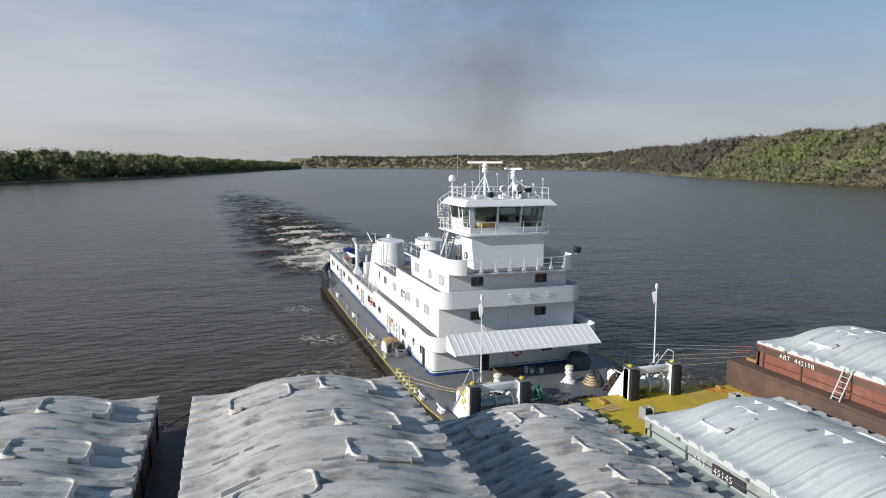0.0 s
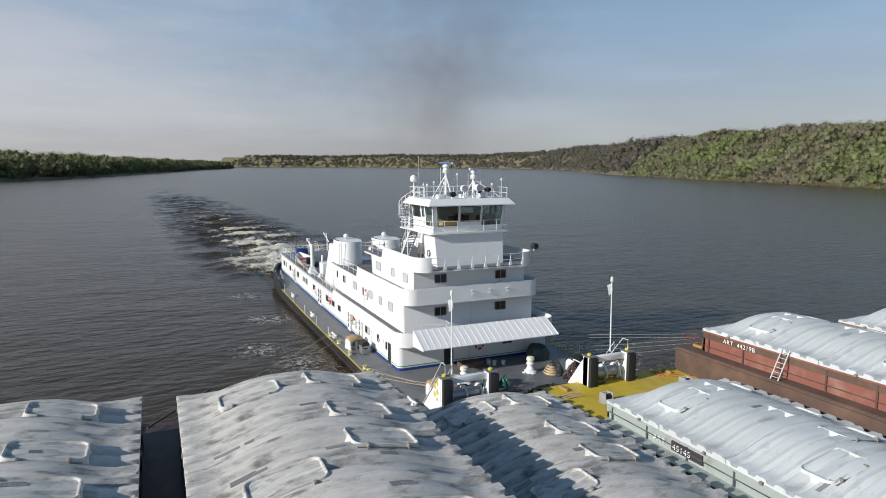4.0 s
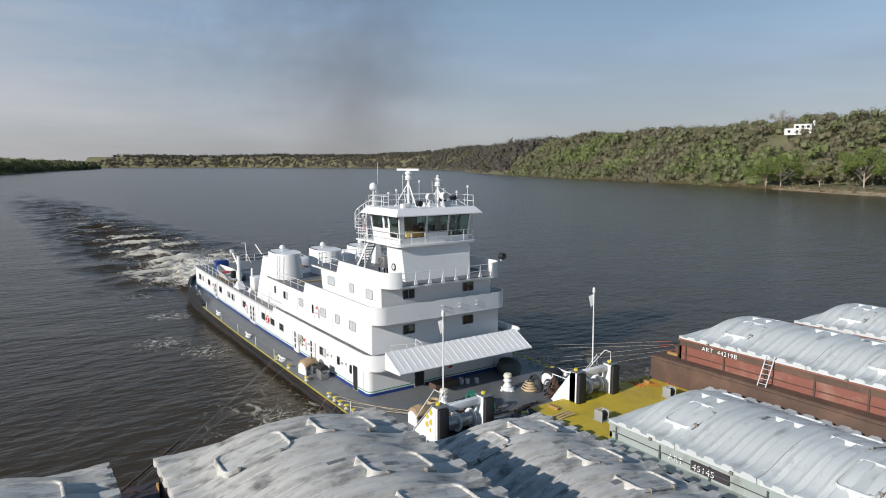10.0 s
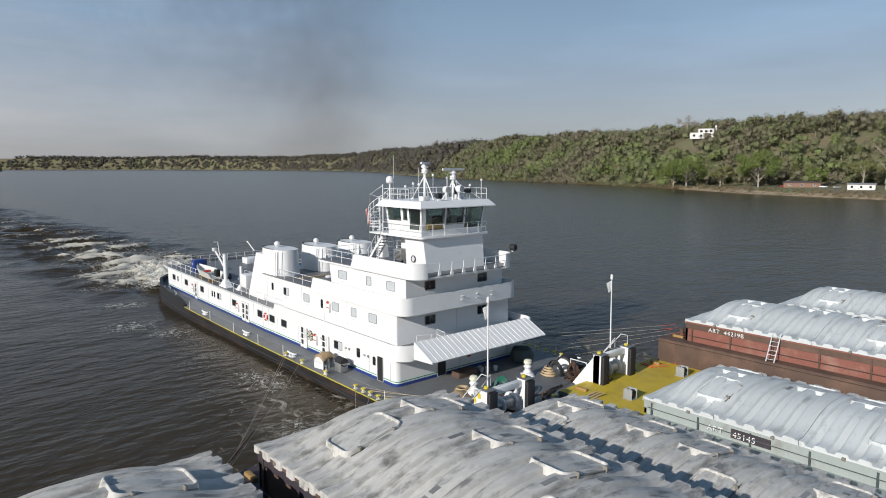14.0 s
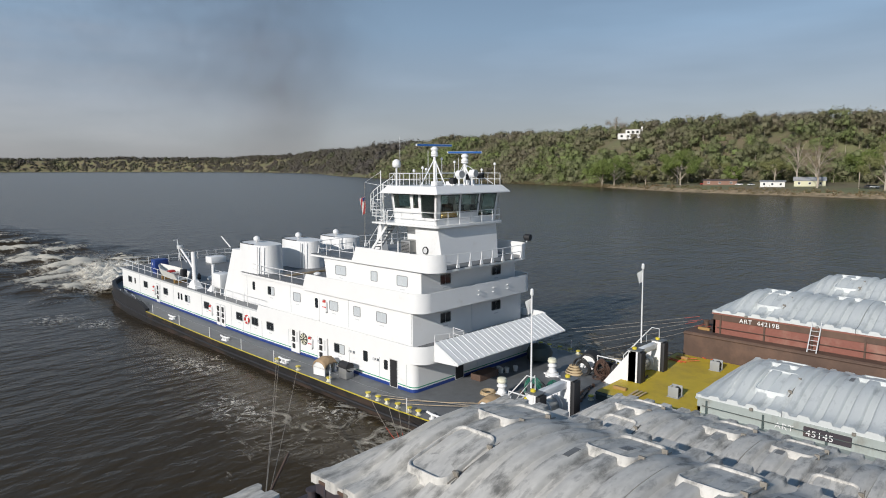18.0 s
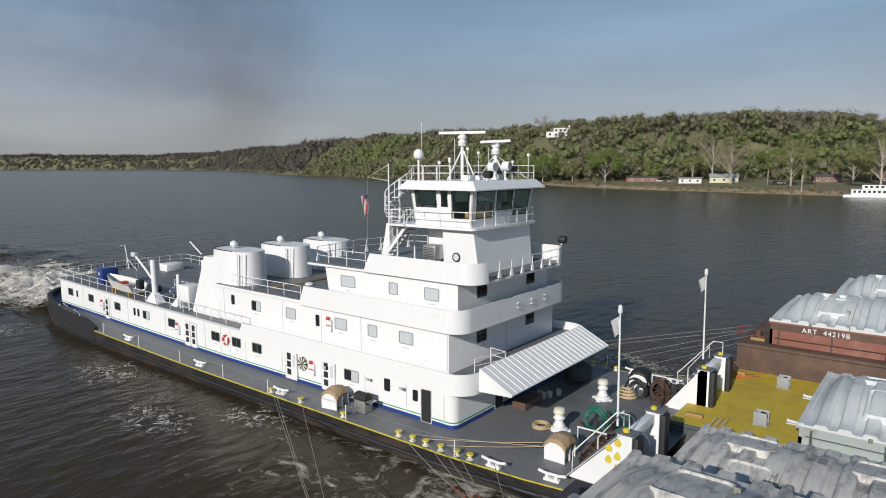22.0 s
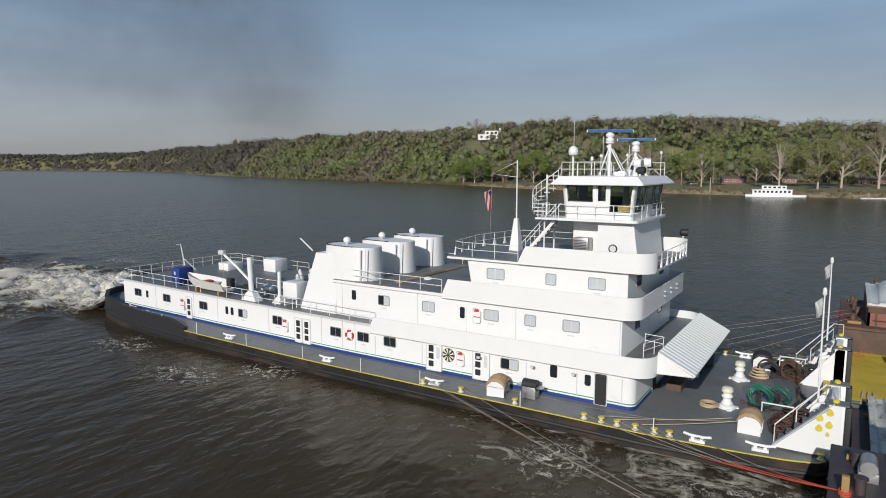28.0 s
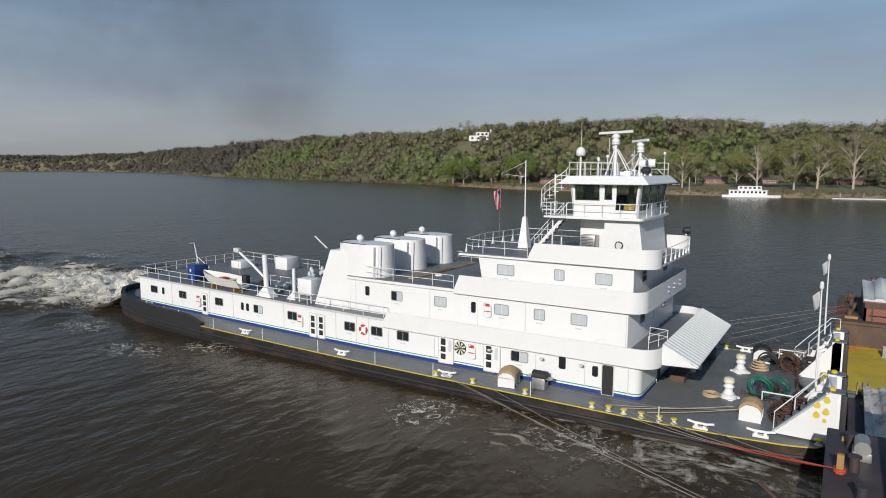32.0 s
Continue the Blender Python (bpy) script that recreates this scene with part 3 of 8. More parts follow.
def hill_height(u, y):
    """Height of the wooded bluff u metres behind the water's edge."""
    flat = FLAT(y)
    if u < 0:
        return -1.5
    if u < 12:
        return 3.2 * u / 12 - 0.4
    if u < flat:
        return 2.8 + (u - 12) * 0.03
    s = min(1.0, (u - flat) / 100)
    top = 48 + 7 * noise.noise(Vector((y * 0.004, 1.3, 0))) + 4 * noise.noise(Vector((y * 0.013, 7.1, 0)))
    if y > 700:
        top *= 1 + min(0.5, (y - 700) / 2500)
    w = min(max((y + 60) / 380, 0.0), 1.0)
    top *= 0.6 + 0.32 * w
    return 3.5 + top * (s * s * (3 - 2 * s)) + 2.5 * s * noise.noise(Vector((u * 0.02, y * 0.02, 0)))


def terrain(name, line, height, offs, step, material, label):
    st = along(line, step)
    verts = [(p.x + n.x * u, p.y + n.y * u, height(u, p.y)) for p, n in st for u in offs]
    k = len(offs)
    faces = [(i * k + j, i * k + j + 1, (i + 1) * k + j + 1, (i + 1) * k + j) for i in range(len(st) - 1) for j in range(k - 1)]
    ob = bulk(name, verts, faces, material, "structure", label, "river bank", smooth=True)
    SHORE.append(ob)
    return st


NEAR_STEP = lambda y: 14 if y < 600 else 45
right_st = terrain("hill_ground", BANK, hill_height, [-8, 0, 4, 8, 12, 25, 40, 55, 70, 90, 115, 140, 170, 200, 240, 300, 420, 900], NEAR_STEP, GRASS, "grassy ground of a wooded river bluff")
left_height = lambda u, y: -1.5 if u > 0 else min(4.0, 2.0 - u * 0.02)
left_st = terrain("low_bank_ground", LEFT, left_height, [8, 0, -6, -30, -80, -200, -900], lambda y: 60, GRASS, "flat low river bank under trees")


terrain("bank_strip", [p for p in BANK if p[1] < 220], lambda u, y: hill_height(max(u, 0.05), y) + 0.12 + 0.3 * noise.noise(Vector((u * 0.3, y * 0.2, 3))), [-1.5, 0.5, 3, 6, 9], lambda y: 6 if y < 300 else 30, STONE, "tan earth and rubble slope at the water's edge")


def bank_stones():
    """The stony lip of the near bank."""
    rng = np.random.default_rng(5)
    V, F = [], []
    for p, n in right_st:
        if p.y > 700 or p.y < -420:
            continue
        for _ in range(60 if p.y < 210 else 12):
            u, s = rng.uniform(-1, 11), rng.uniform(-8, 8)
            c = Vector((p.x + n.x * u - n.y * s, p.y + n.y * u + n.x * s, hill_height(max(u, 0.1), p.y)))
            r = rng.uniform(0.3, 1.1)
            k = len(V)
            for a in range(5):
                ang = a * 1.257 + rng.uniform(-0.3, 0.3)
                V.append((c.x + r * math.cos(ang), c.y + r * math.sin(ang), c.z - 0.3))
            V.append((c.x, c.y, c.z + r * rng.uniform(0.4, 0.8)))
            F += [(k + a, k + (a + 1) % 5, k + 5) for a in range(5)]
    SHORE.append(bulk("bank_stones", V, F, STONE, "stuff", "tan stones and earth along the water's edge", "stones"))


bank_stones()


def leaf_cloud(rng, centres, radii, count, size, squash=0.8):
    """Small leaf patches strewn through crowns: arrays of quads."""
    m = len(centres)
    c = np.repeat(np.asarray(centres), count, 0)
    r = np.repeat(np.asarray(radii), count)
    d = rng.normal(size=(m * count, 3))
    d /= np.linalg.norm(d, axis=1)[:, None]
    rad = rng.uniform(0.45, 1.02, m * count)
    p = c + d * (r * rad)[:, None] * np.array([1, 1, squash])
    nrm = d + np.array([0, 0, 0.3]) + 0.4 * rng.normal(size=p.shape)
    a = np.cross(nrm, rng.normal(size=p.shape))
    a = a / (np.linalg.norm(a, axis=1)[:, None] + 1e-6)
    b = np.cross(nrm, a)
    b = b / (np.linalg.norm(b, axis=1)[:, None] + 1e-6)
    s = (size * rng.uniform(0.55, 1.3, m * count))[:, None] if np.isscalar(size) else (np.repeat(np.asarray(size), count) * rng.uniform(0.55, 1.3, m * count))[:, None]
    v = np.stack([p - a * s, p + b * s * 0.7, p + a * s * 0.9, p - b * s * 0.6], 1).reshape(-1, 3)
    return v, np.arange(len(v)).reshape(-1, 4), np.repeat(d + np.array([-0.25, -0.05, 0.45]), 4, 0)


def heart_shape():
    """A rough ball of six faces."""
    bm = B()
    bmesh.ops.create_cube(bm, size=2)
    bm.verts.index_update()
    v = np.array([tuple(x.co.normalized()) for x in bm.verts])
    f = np.array([[x.index for x in q.verts] for q in bm.faces])
    bm.free()
    return v, f


def woods(name, stations, u0, u1, keep, spacing, height, tall, material, leaves, size, seed, label, sign=1, green=0.5):
    """A wood of many separate crowns of leaf patches, each crown of one main mass and smaller lobes, with bare stems."""
    rng = np.random.default_rng(seed)
    squash = 0.9
    cs, rs, tint, stems = [], [], [], []
    sx = np.array([(p.x, p.y) for p, n in stations])
    sn = np.array([(n.x, n.y) for p, n in stations]) * sign
    inside = [p for p, n in stations if keep(p.y)]
    lo_x, hi_x = min(p.x for p in inside) - u1 * (sign < 0), max(p.x for p in inside) + u1 * 1.1 * (sign > 0)
    lo_y, hi_y = min(p.y for p in inside), max(p.y for p in inside)
    total = int((hi_x - lo_x) * (hi_y - lo_y) / spacing ** 2)
    pts = np.stack([rng.uniform(lo_x, hi_x, total), rng.uniform(lo_y, hi_y, total)], 1)
    for q in pts:
        k = int(np.argmin(((sx - q) ** 2).sum(1)))
        u = float((q - sx[k]) @ sn[k])
        if not (max(u0, FLAT(sx[k][1]) - 5) if sign > 0 else u0) <= u <= u1 or CLEAR(*q):
            continue
        x, y = q
        h = tall * (rng.uniform(0.65, 1.25) + 0.35 * noise.noise(Vector((x * 0.02, y * 0.02, 9.0))))
        z = height(u * sign, sx[k][1])
        if u < u0 + 12:
            h *= 0.7
        r = spacing * rng.uniform(0.6, 1.0)
        top = z + h
        hue = min(1.0, max(0.0, green + 0.8 * noise.noise(Vector((x * 0.012, y * 0.012, seed))) + rng.uniform(-0.28, 0.28)))
        cs.append((x, y, top - r * squash))
        rs.append(r)
        tint.append(hue)
        for _k in range(4):
            ang, d = rng.uniform(0, 6.283), r * rng.uniform(0.5, 0.85)
            cs.append((x + math.cos(ang) * d, y + math.sin(ang) * d, top - r * rng.uniform(0.7, 2.2)))
            rs.append(r * rng.uniform(0.35, 0.6))
            tint.append(min(1.0, max(0.0, hue + rng.uniform(-0.08, 0.08))))
        stems.append((x, y, z - 1, top - r))
    v, f, way = leaf_cloud(rng, cs, rs, leaves, size, squash)
    # a small dense heart in each crown
    cv, cf = heart_shape()
    cv = cv[None] * (np.array(rs) * 0.5)[:, None, None] * np.array([1, 1, squash]) * rng.uniform(0.75, 1.1, (len(cs), len(cv), 1)) + np.array(cs)[:, None]
    f = np.concatenate([f, (cf[None] + (np.arange(len(cs)) * cv.shape[1])[:, None, None] + len(v)).reshape(-1, 4)])
    hv = heart_shape()[0]
    way = np.concatenate([way, np.tile(hv + np.array([0, 0, 0.3]), (len(cs), 1))])
    way /= np.linalg.norm(way, axis=1)[:, None]
    hues = np.concatenate([np.repeat(tint, leaves * 4), np.repeat(tint, cv.shape[1])]).astype(np.float32)
    v = np.concatenate([v, cv.reshape(-1, 3)])
    ob = bulk(name, v, f, material, "stuff", label, "woods")
    ob.data.attributes.new("tint", "FLOAT", "POINT").data.foreach_set("value", hues)
    ob.data.attributes.new("outward", "FLOAT_VECTOR", "POINT").data.foreach_set("vector", way.astype(np.float32).ravel())
    SHORE.append(ob)
    sv, tri = [], []
    for i, (x, y, z0, z1) in enumerate(stems):
        w = 0.008 * (z1 - z0) + 0.04
        sv += [(x - w, y, z0), (x + w, y, z0), (x, y, z1), (x, y - w, z0), (x, y + w, z0), (x, y, z1)]
        tri += [(6 * i, 6 * i + 1, 6 * i + 2), (6 * i + 3, 6 * i + 4, 6 * i + 5)]
    SHORE.append(bulk("tree_stems", sv, tri, BARK, "stuff", "thin grey-brown stems of the wood", "tree stems"))


HOUSE_AT = (520.0, 214.0)         # clearing round the house on the hill


def CLEAR(x, y):
    """Ground kept free of trees: the lawn before the house on the hill and the lots by the water."""
    hx, hy = HOUSE_AT
    if -44 < x - hx < 14 and -14 < y - hy < 36:
        return True
    return False


woods("hillside_woods", right_st, 8, 250, lambda y: -300 < y < 170, 7.4, hill_height, 14, WOODS, 84, 0.55, 11, "dense brown and fresh green spring woods on a bluff", green=0.42)
woods("hillside_woods", right_st, 1, 200, lambda y: 165 <= y < 760, 8.6, hill_height, 14, WOODS, 66, 0.72, 12, "brown and green spring woods down to the water", green=0.55)
woods("far_woods", right_st, 10, 230, lambda y: 760 <= y, 17, hill_height, 19, WOODS_HAZED, 40, 1.7, 13, "distant spring woods on low hills, haze greyed into their colour", green=0.35)
woods("bank_woods", left_st, 1, 110, lambda y: y > -200, 9, left_height, 24, WOODS_L, 60, 0.8, 14, "dense green willow and cottonwood woods on a low bank", sign=-1, green=0.65)


def bank_brush():
    """Dry brush and tufts over the bank's lip."""
    rng = np.random.default_rng(21)
    cs, rs = [], []
    for p, n in right_st:
        if p.y > 700 or p.y < -300:
            continue
        far = p.y > 170
        for _ in range(34 if far else 16):
            u, s = rng.uniform(-0.5, 6) if far else rng.uniform(4, 16), rng.uniform(-8, 8)
            r = rng.uniform(0.5, 1.5) if rng.random() < 0.85 and not far else rng.uniform(1.3, 3.0)
            cs.append((p.x + n.x * u - n.y * s, p.y + n.y * u + n.x * s, hill_height(max(u, 0.1), p.y) + r * 0.4))
            rs.append(r)
    v, f, way = leaf_cloud(rng, cs, rs, 34, 0.34)
    SHORE.append(bulk("bank_brush", v, f, BRUSH, "stuff", "dry tan brush and tufts along the bank", "brush"))


bank_brush()


# ---- the towboat: bow towards -y, its starboard side towards -x ----
DZ = 1.38                                  # main deck
boat = thing("towboat", (0, 20, WATER_Z), "large white river towboat pushing covered barges", "towboat")


def half_width(y):
    return float(np.interp(y, [-10.0, -9.3, -8.0, -6.0, -2.0, 32, 38, 43, 47, 49.2, 50], [6.8, 7.5, 7.85, 8.1, 8.35, 8.3, 8.05, 7.45, 6.3, 4.8, 3.4]))


HULL_Y = [-10.0, -9.7, -9.3, -8.7, -8, -6, -4, -2, 0, 10, 20, 32, 35, 38, 40.5, 43, 45, 47, 48.2, 49.2, 50]
edge = [(-half_width(y), y) for y in HULL_Y]


def deck_z(x, y):
    """The main deck falls a little from the foot of the house to its edges."""
    hw = half_width(y)
    return DZ - 0.18 * min(max((hw - 6.4) / 1.2, 0.0), 1.0) * min(max((abs(x) - 6.2) / max(hw - 6.2, 0.1), 0.0), 1.0)


def cambered_deck():
    bm = B()
    rows = []
    for y in HULL_Y:
        hw = half_width(y) * 0.995
        xs = [-hw, -min(6.2, hw * 0.9), min(6.2, hw * 0.9), hw]
        rows.append([[bm.verts.new((x, y * 0.998, deck_z(x, y) - d)) for x in xs] for d in (0.0, 0.02)])
    for (a, a2), (b, b2) in zip(rows, rows[1:]):
        for i in range(3):
            bm.faces.new((a[i], a[i + 1], b[i + 1], b[i]))
            bm.faces.new((a2[i], b2[i], b2[i + 1], a2[i + 1]))
        bm.faces.new((a[0], b[0], b2[0], a2[0]))
        bm.faces.new((a[3], a2[3], b2[3], b[3]))
    for a, a2 in (rows[0], rows[-1]):
        for i in range(3):
            bm.faces.new((a[i], a2[i], a2[i + 1], a[i + 1]))
    bmesh.ops.recalc_face_normals(bm, faces=bm.faces)
    return bm


plan = edge + [(-x, y) for x, y in edge[::-1]]
low = [(x * 0.985, -9.4 if y < -9.4 else min(y, 48.6)) for x, y in plan]
hull_form = prism(B(), low, -1.6, DZ - 0.02, plan)
for v in hull_form.verts:
    if v.co.z > 0:
        v.co.z = deck_z(v.co.x, v.co.y) - 0.022
part("hull", hull_form, HULL, boat, "black steel hull with rust along the waterline")
part("main_deck", cambered_deck(), DECK, boat, "dark grey painted steel deck")
for s in (-1, 1):
    part("waterline_band", ribbon(B(), [(s * (half_width(y) * 0.99 + 0.025), y) for y in HULL_Y if -9.2 < y < 48], WATER_Z - 0.3, WATER_Z + 0.3, 0.03, s), HULLRUST, boat, "rusty brown band along the waterline")
# rubbing bar, yellow edge and stern fender
for s in (-1, 1):
    part("rub_rail", tube(B(), [(s * (half_width(y) + 0.03), y, 0.72) for y in HULL_Y], 0.09, 6), BLACK, boat)
    ys = [-9.6, -9.3, -8.7, -8, -6, -4, -2, 0, 10, 20, 30, 33]
    part("deck_edge_strip", ribbon(B(), [(s * (half_width(y) - 0.02), y) for y in ys], [deck_z(9, y) - 0.03 for y in ys], [deck_z(9, y) + 0.02 for y in ys], 0.06, s), YELLOW, boat, "yellow painted deck edge")
fend = [(-half_width(y), y) for y in (33, 35, 38, 40.5, 43, 45, 47, 48.2, 49.2, 50)]
fend = fend + [(-x, y) for x, y in fend[::-1]]
n_f = len(fend)
ztop = [DZ + (0.05 if i in (0, n_f - 1) else 0.5) for i in range(n_f)]
part("stern_bulwark", ribbon(B(), fend, 0.35, ztop, 0.34, -1), BLACK, boat, "black rubber-faced stern bulwark")

# ---- superstructure ----
def house(name, pts, z0, z1, top=None):
    return part(name, prism(B(), pts, z0, z1, top), WHITE, boat)


main_house = house("main_house", outline(6.2, -1.0, 44.0, 0.42, 4), DZ, 3.62)
part("main_house_roof", prism(B(), outline(6.32, -1.6, 44.3, 0.6, 5), 3.62, 3.74), GREYW, boat)
part("upper_deck", prism(B(), outline(6.2, -1.5, 44.2, 0.6, 5), 3.74, 3.77), DECK, boat)
part("blue_band", ribbon(B(), outline(6.215, -1.015, 44.0, 0.42, 4), DZ + 0.005, DZ + 0.2, 0.03, 1), BLUE, boat, "dark blue painted band at the foot of the house")
part("green_stripe", ribbon(B(), outline(6.212, -1.012, 44.0, 0.42, 4), DZ + 0.29, DZ + 0.345, 0.02, 1), GREEN, boat)


def bulwark(name, hw, y0, y1, r, z0, z1, slope, front=True, gap=None):
    """A solid bulwark round a deck's front; its after ends slope down. gap: half width left open at the front."""
    p = outline(hw, y0, y1, r, 8)
    if gap is None:
        a = [(-hw, y1 + slope)] + p[:1] + p[1:-1] + p[-1:] + [(hw, y1 + slope)]
        zt = [z0 + 0.05] + [z1] * len(p) + [z0 + 0.05]
        part(name, ribbon(B(), a, z0, zt, 0.07, 1), WHITE, boat, smooth=False)
    else:
        for s in (-1, 1):
            q = [(s * hw, y1 + slope), (s * hw, y1)] + [(s * abs(x), y) for x, y in p[1:10]] + [(s * gap, y0)]
            zt = [z0 + 0.05] + [z1] * (len(q) - 1)
            part(name, ribbon(B(), q, z0, zt, 0.07, -s * -1 if s < 0 else -1), WHITE, boat)


bulwark("fascia", 6.5, -1.9, 15.8, 1.1, 3.24, 4.3, 0.5)
part("second_deck", prism(B(), outline(6.4, -1.8, 16, 1.0, 8), 3.60, 3.80), DECK, boat)
second = house("second_house", outline(5.36, 0.0, 20.0, 0.05, 2), 3.78, 6.12)
part("third_deck", prism(B(), outline(5.5, -0.8, 20.1, 0.9, 8), 6.10, 6.24), DECK, boat)
bulwark("fascia", 5.62, -0.9, 10.7, 1.0, 5.95, 7.15, 0.5)
part("second_roof_edge", prism(B(), [(-5.52, 11.1), (5.52, 11.1), (5.52, 20.2), (-5.52, 20.2)], 6.02, 6.20), WHITE, boat)
third = house("third_house", [(-4.6, 9.5), (-4.6, 0.0), (4.6, 0.0), (4.6, 9.5)], 6.2, 8.36, [(-4.6, 9.9), (-4.6, 0.0), (4.6, 0.0), (4.6, 9.9)])
part("fourth_deck", prism(B(), outline(4.78, -1.15, 11.2, 1.0, 8), 8.44, 8.50), DECK, boat)
part("fourth_deck_edge", prism(B(), outline(4.8, -1.2, 11.25, 1.0, 8), 8.32, 8.44), WHITE, boat)
bulwark("fascia", 4.82, -1.22, 5.9, 1.0, 8.34, 9.42, 0.5, gap=3.75)
tower = part("tower", prism(B(), [(-2.72, 2.35), (-2.72, 0.02), (2.72, 0.02), (2.72, 2.35)], 8.5, 10.86, [(-2.85, 2.35), (-2.85, 0.32), (2.85, 0.32), (2.85, 2.35)]), WHITE, boat)
part("tower_back", prism(B(), [(-1.8, 4.2), (-1.8, 2.35), (1.8, 2.35), (1.8, 4.2)], 8.5, 10.86), WHITE, boat)
part("bridge_platform", prism(B(), outline(3.3, 0.0, 4.7, 0.35, 4), 10.86, 11.0), WHITE, boat)

# ---- windows, doors ----
def rounded(w, h, r, n=4):
    pts = []
    for cx, cy, a0 in ((w / 2 - r, h / 2 - r, 0), (-w / 2 + r, h / 2 - r, 90), (-w / 2 + r, -h / 2 + r, 180), (w / 2 - r, -h / 2 + r, 270)):
        for k in range(n + 1):
            a = radians(a0 + 90 * k / n)
            pts.append((cx + r * math.cos(a), cy + r * math.sin(a)))
    return pts


def plate(pts, m, t0, t1):
    """A plate of outline pts in the plane of m, from t0 to t1 off it."""
    bm = B()
    a = [bm.verts.new(m @ Vector((x, y, t0))) for x, y in pts]
    b = [bm.verts.new(m @ Vector((x, y, t1))) for x, y in pts]
    n = len(pts)
    for i in range(n):
        bm.faces.new((a[i], a[(i + 1) % n], b[(i + 1) % n], b[i]))
    bm.faces.new(b)
    return bm


def ring(w, h, r, t, m, t1):
    bm = B()
    o, i = rounded(w, h, r), rounded(w - 2 * t, h - 2 * t, max(r - t, 0.01))
    n = len(o)
    L = [[bm.verts.new(m @ Vector((x, y, z))) for x, y in p] for p, z in ((o, -0.02), (o, t1), (i, t1), (i, -0.02))]
    for k in range(n):
        for q in range(3):
            bm.faces.new((L[q][k], L[q][(k + 1) % n], L[q + 1][(k + 1) % n], L[q + 1][k]))
    return bm


def on_side(x, y, z, s):
    """The plane of a side wall: s is -1 for starboard, 1 for port; u runs along the boat."""
    return Matrix(((0, 0, s, x), (-s if s > 0 else 1, 0, 0, y), (0, 1, 0, z), (0, 0, 0, 1))) if s < 0 else Matrix(((0, 0, 1, x), (-1, 0, 0, y), (0, 1, 0, z), (0, 0, 0, 1)))


def on_front(x, y, z):
    return Matrix(((1, 0, 0, x), (0, 0, -1, y), (0, 1, 0, z), (0, 0, 0, 1)))


def window(m, w=0.95, h=0.66, blind=0):
    """A sliding window: grey rounded frame, two panes. blind: 0 none, 1 one half drawn, 2 both."""
    f = part("window", ring(w, h, 0.1, 0.045, m, 0.035), FRAME, boat)
    for k, s in enumerate((-1, 1)):
        ww = w / 2 - 0.06
        pts = [(x + s * (ww / 2 + 0.012), y) for x, y in rounded(ww, h - 0.09, 0.03, 2)]
        part("pane", plate(pts, m, -0.01, 0.012), BLIND if blind > k else GLASS, f)
    if w > 0.7 and h > 0.65:
        part("notice", plate([(x, y - h / 2 - 0.2) for x, y in rounded(0.42, 0.07, 0.01, 1)], m, -0.01, 0.006), GREYW, f, "small grey notice under the window")


def port_light(m, w=0.34, h=0.68):
    f = part("window", ring(w, h, 0.1, 0.035, m, 0.03), BLACK, boat)
    part("pane", plate(rounded(w - 0.06, h - 0.06, 0.07), m, -0.01, 0.012), GLASS, f)


def door(m, w=0.74, h=1.72, louvre=False, window_in=True, dark=False):
    d = part("door", plate(rounded(w, h, 0.08, 3), m, -0.01, 0.045), BLACK if dark else WHITE, boat)
    part("door_frame", ring(w + 0.12, h + 0.12, 0.1, 0.05, m, 0.03), GREYW, d)
    if louvre:
        for k in range(3):
            mm = m @ Matrix.Translation((0, 0.5 - k * 0.48, 0))
            part("louvre", plate(rounded(0.36, 0.42 if k == 0 else 0.36, 0.04, 2), mm, 0.04, 0.055), BLACK, d)
    elif window_in and not dark:
        mm = m @ Matrix.Translation((0, 0.38, 0))
        part("door_pane", plate(rounded(0.34, 0.62, 0.1), mm, 0.04, 0.055), GLASS, d)
    if not dark:
        part("handle", tube(B(), [m @ Vector((w * 0.36, -0.1, 0.05)), m @ Vector((w * 0.36, -0.1, 0.11)), m @ Vector((w * 0.2, -0.1, 0.11))], 0.015, 5), STEEL, d)


def station_box(m):
    """A fire station on the wall: white casket with a red domed hood and pipework."""
    f = part("fire_station", plate(rounded(0.5, 0.8, 0.16), m, -0.01, 0.16), WHITE, boat, "white fire-hose station with a red hood")
    mm = m @ Matrix.Translation((0, 0.3, 0))
    part("hood", plate([(0.17 * math.cos(a), 0.17 * math.sin(a)) for a in np.linspace(0, math.pi, 10)], mm, 0.1, 0.19), RED, f, "red domed hood")
    mm = m @ Matrix.Translation((0, -0.02, 0))
    part("band", plate(rounded(0.46, 0.06, 0.02, 2), mm, 0.15, 0.175), RED, f)
    part("pipe", tube(B(), [m @ Vector((0.3, -0.4, 0.06)), m @ Vector((0.3, 0.45, 0.06)), m @ Vector((0.1, 0.5, 0.06))], 0.025, 5), GREYW, f)


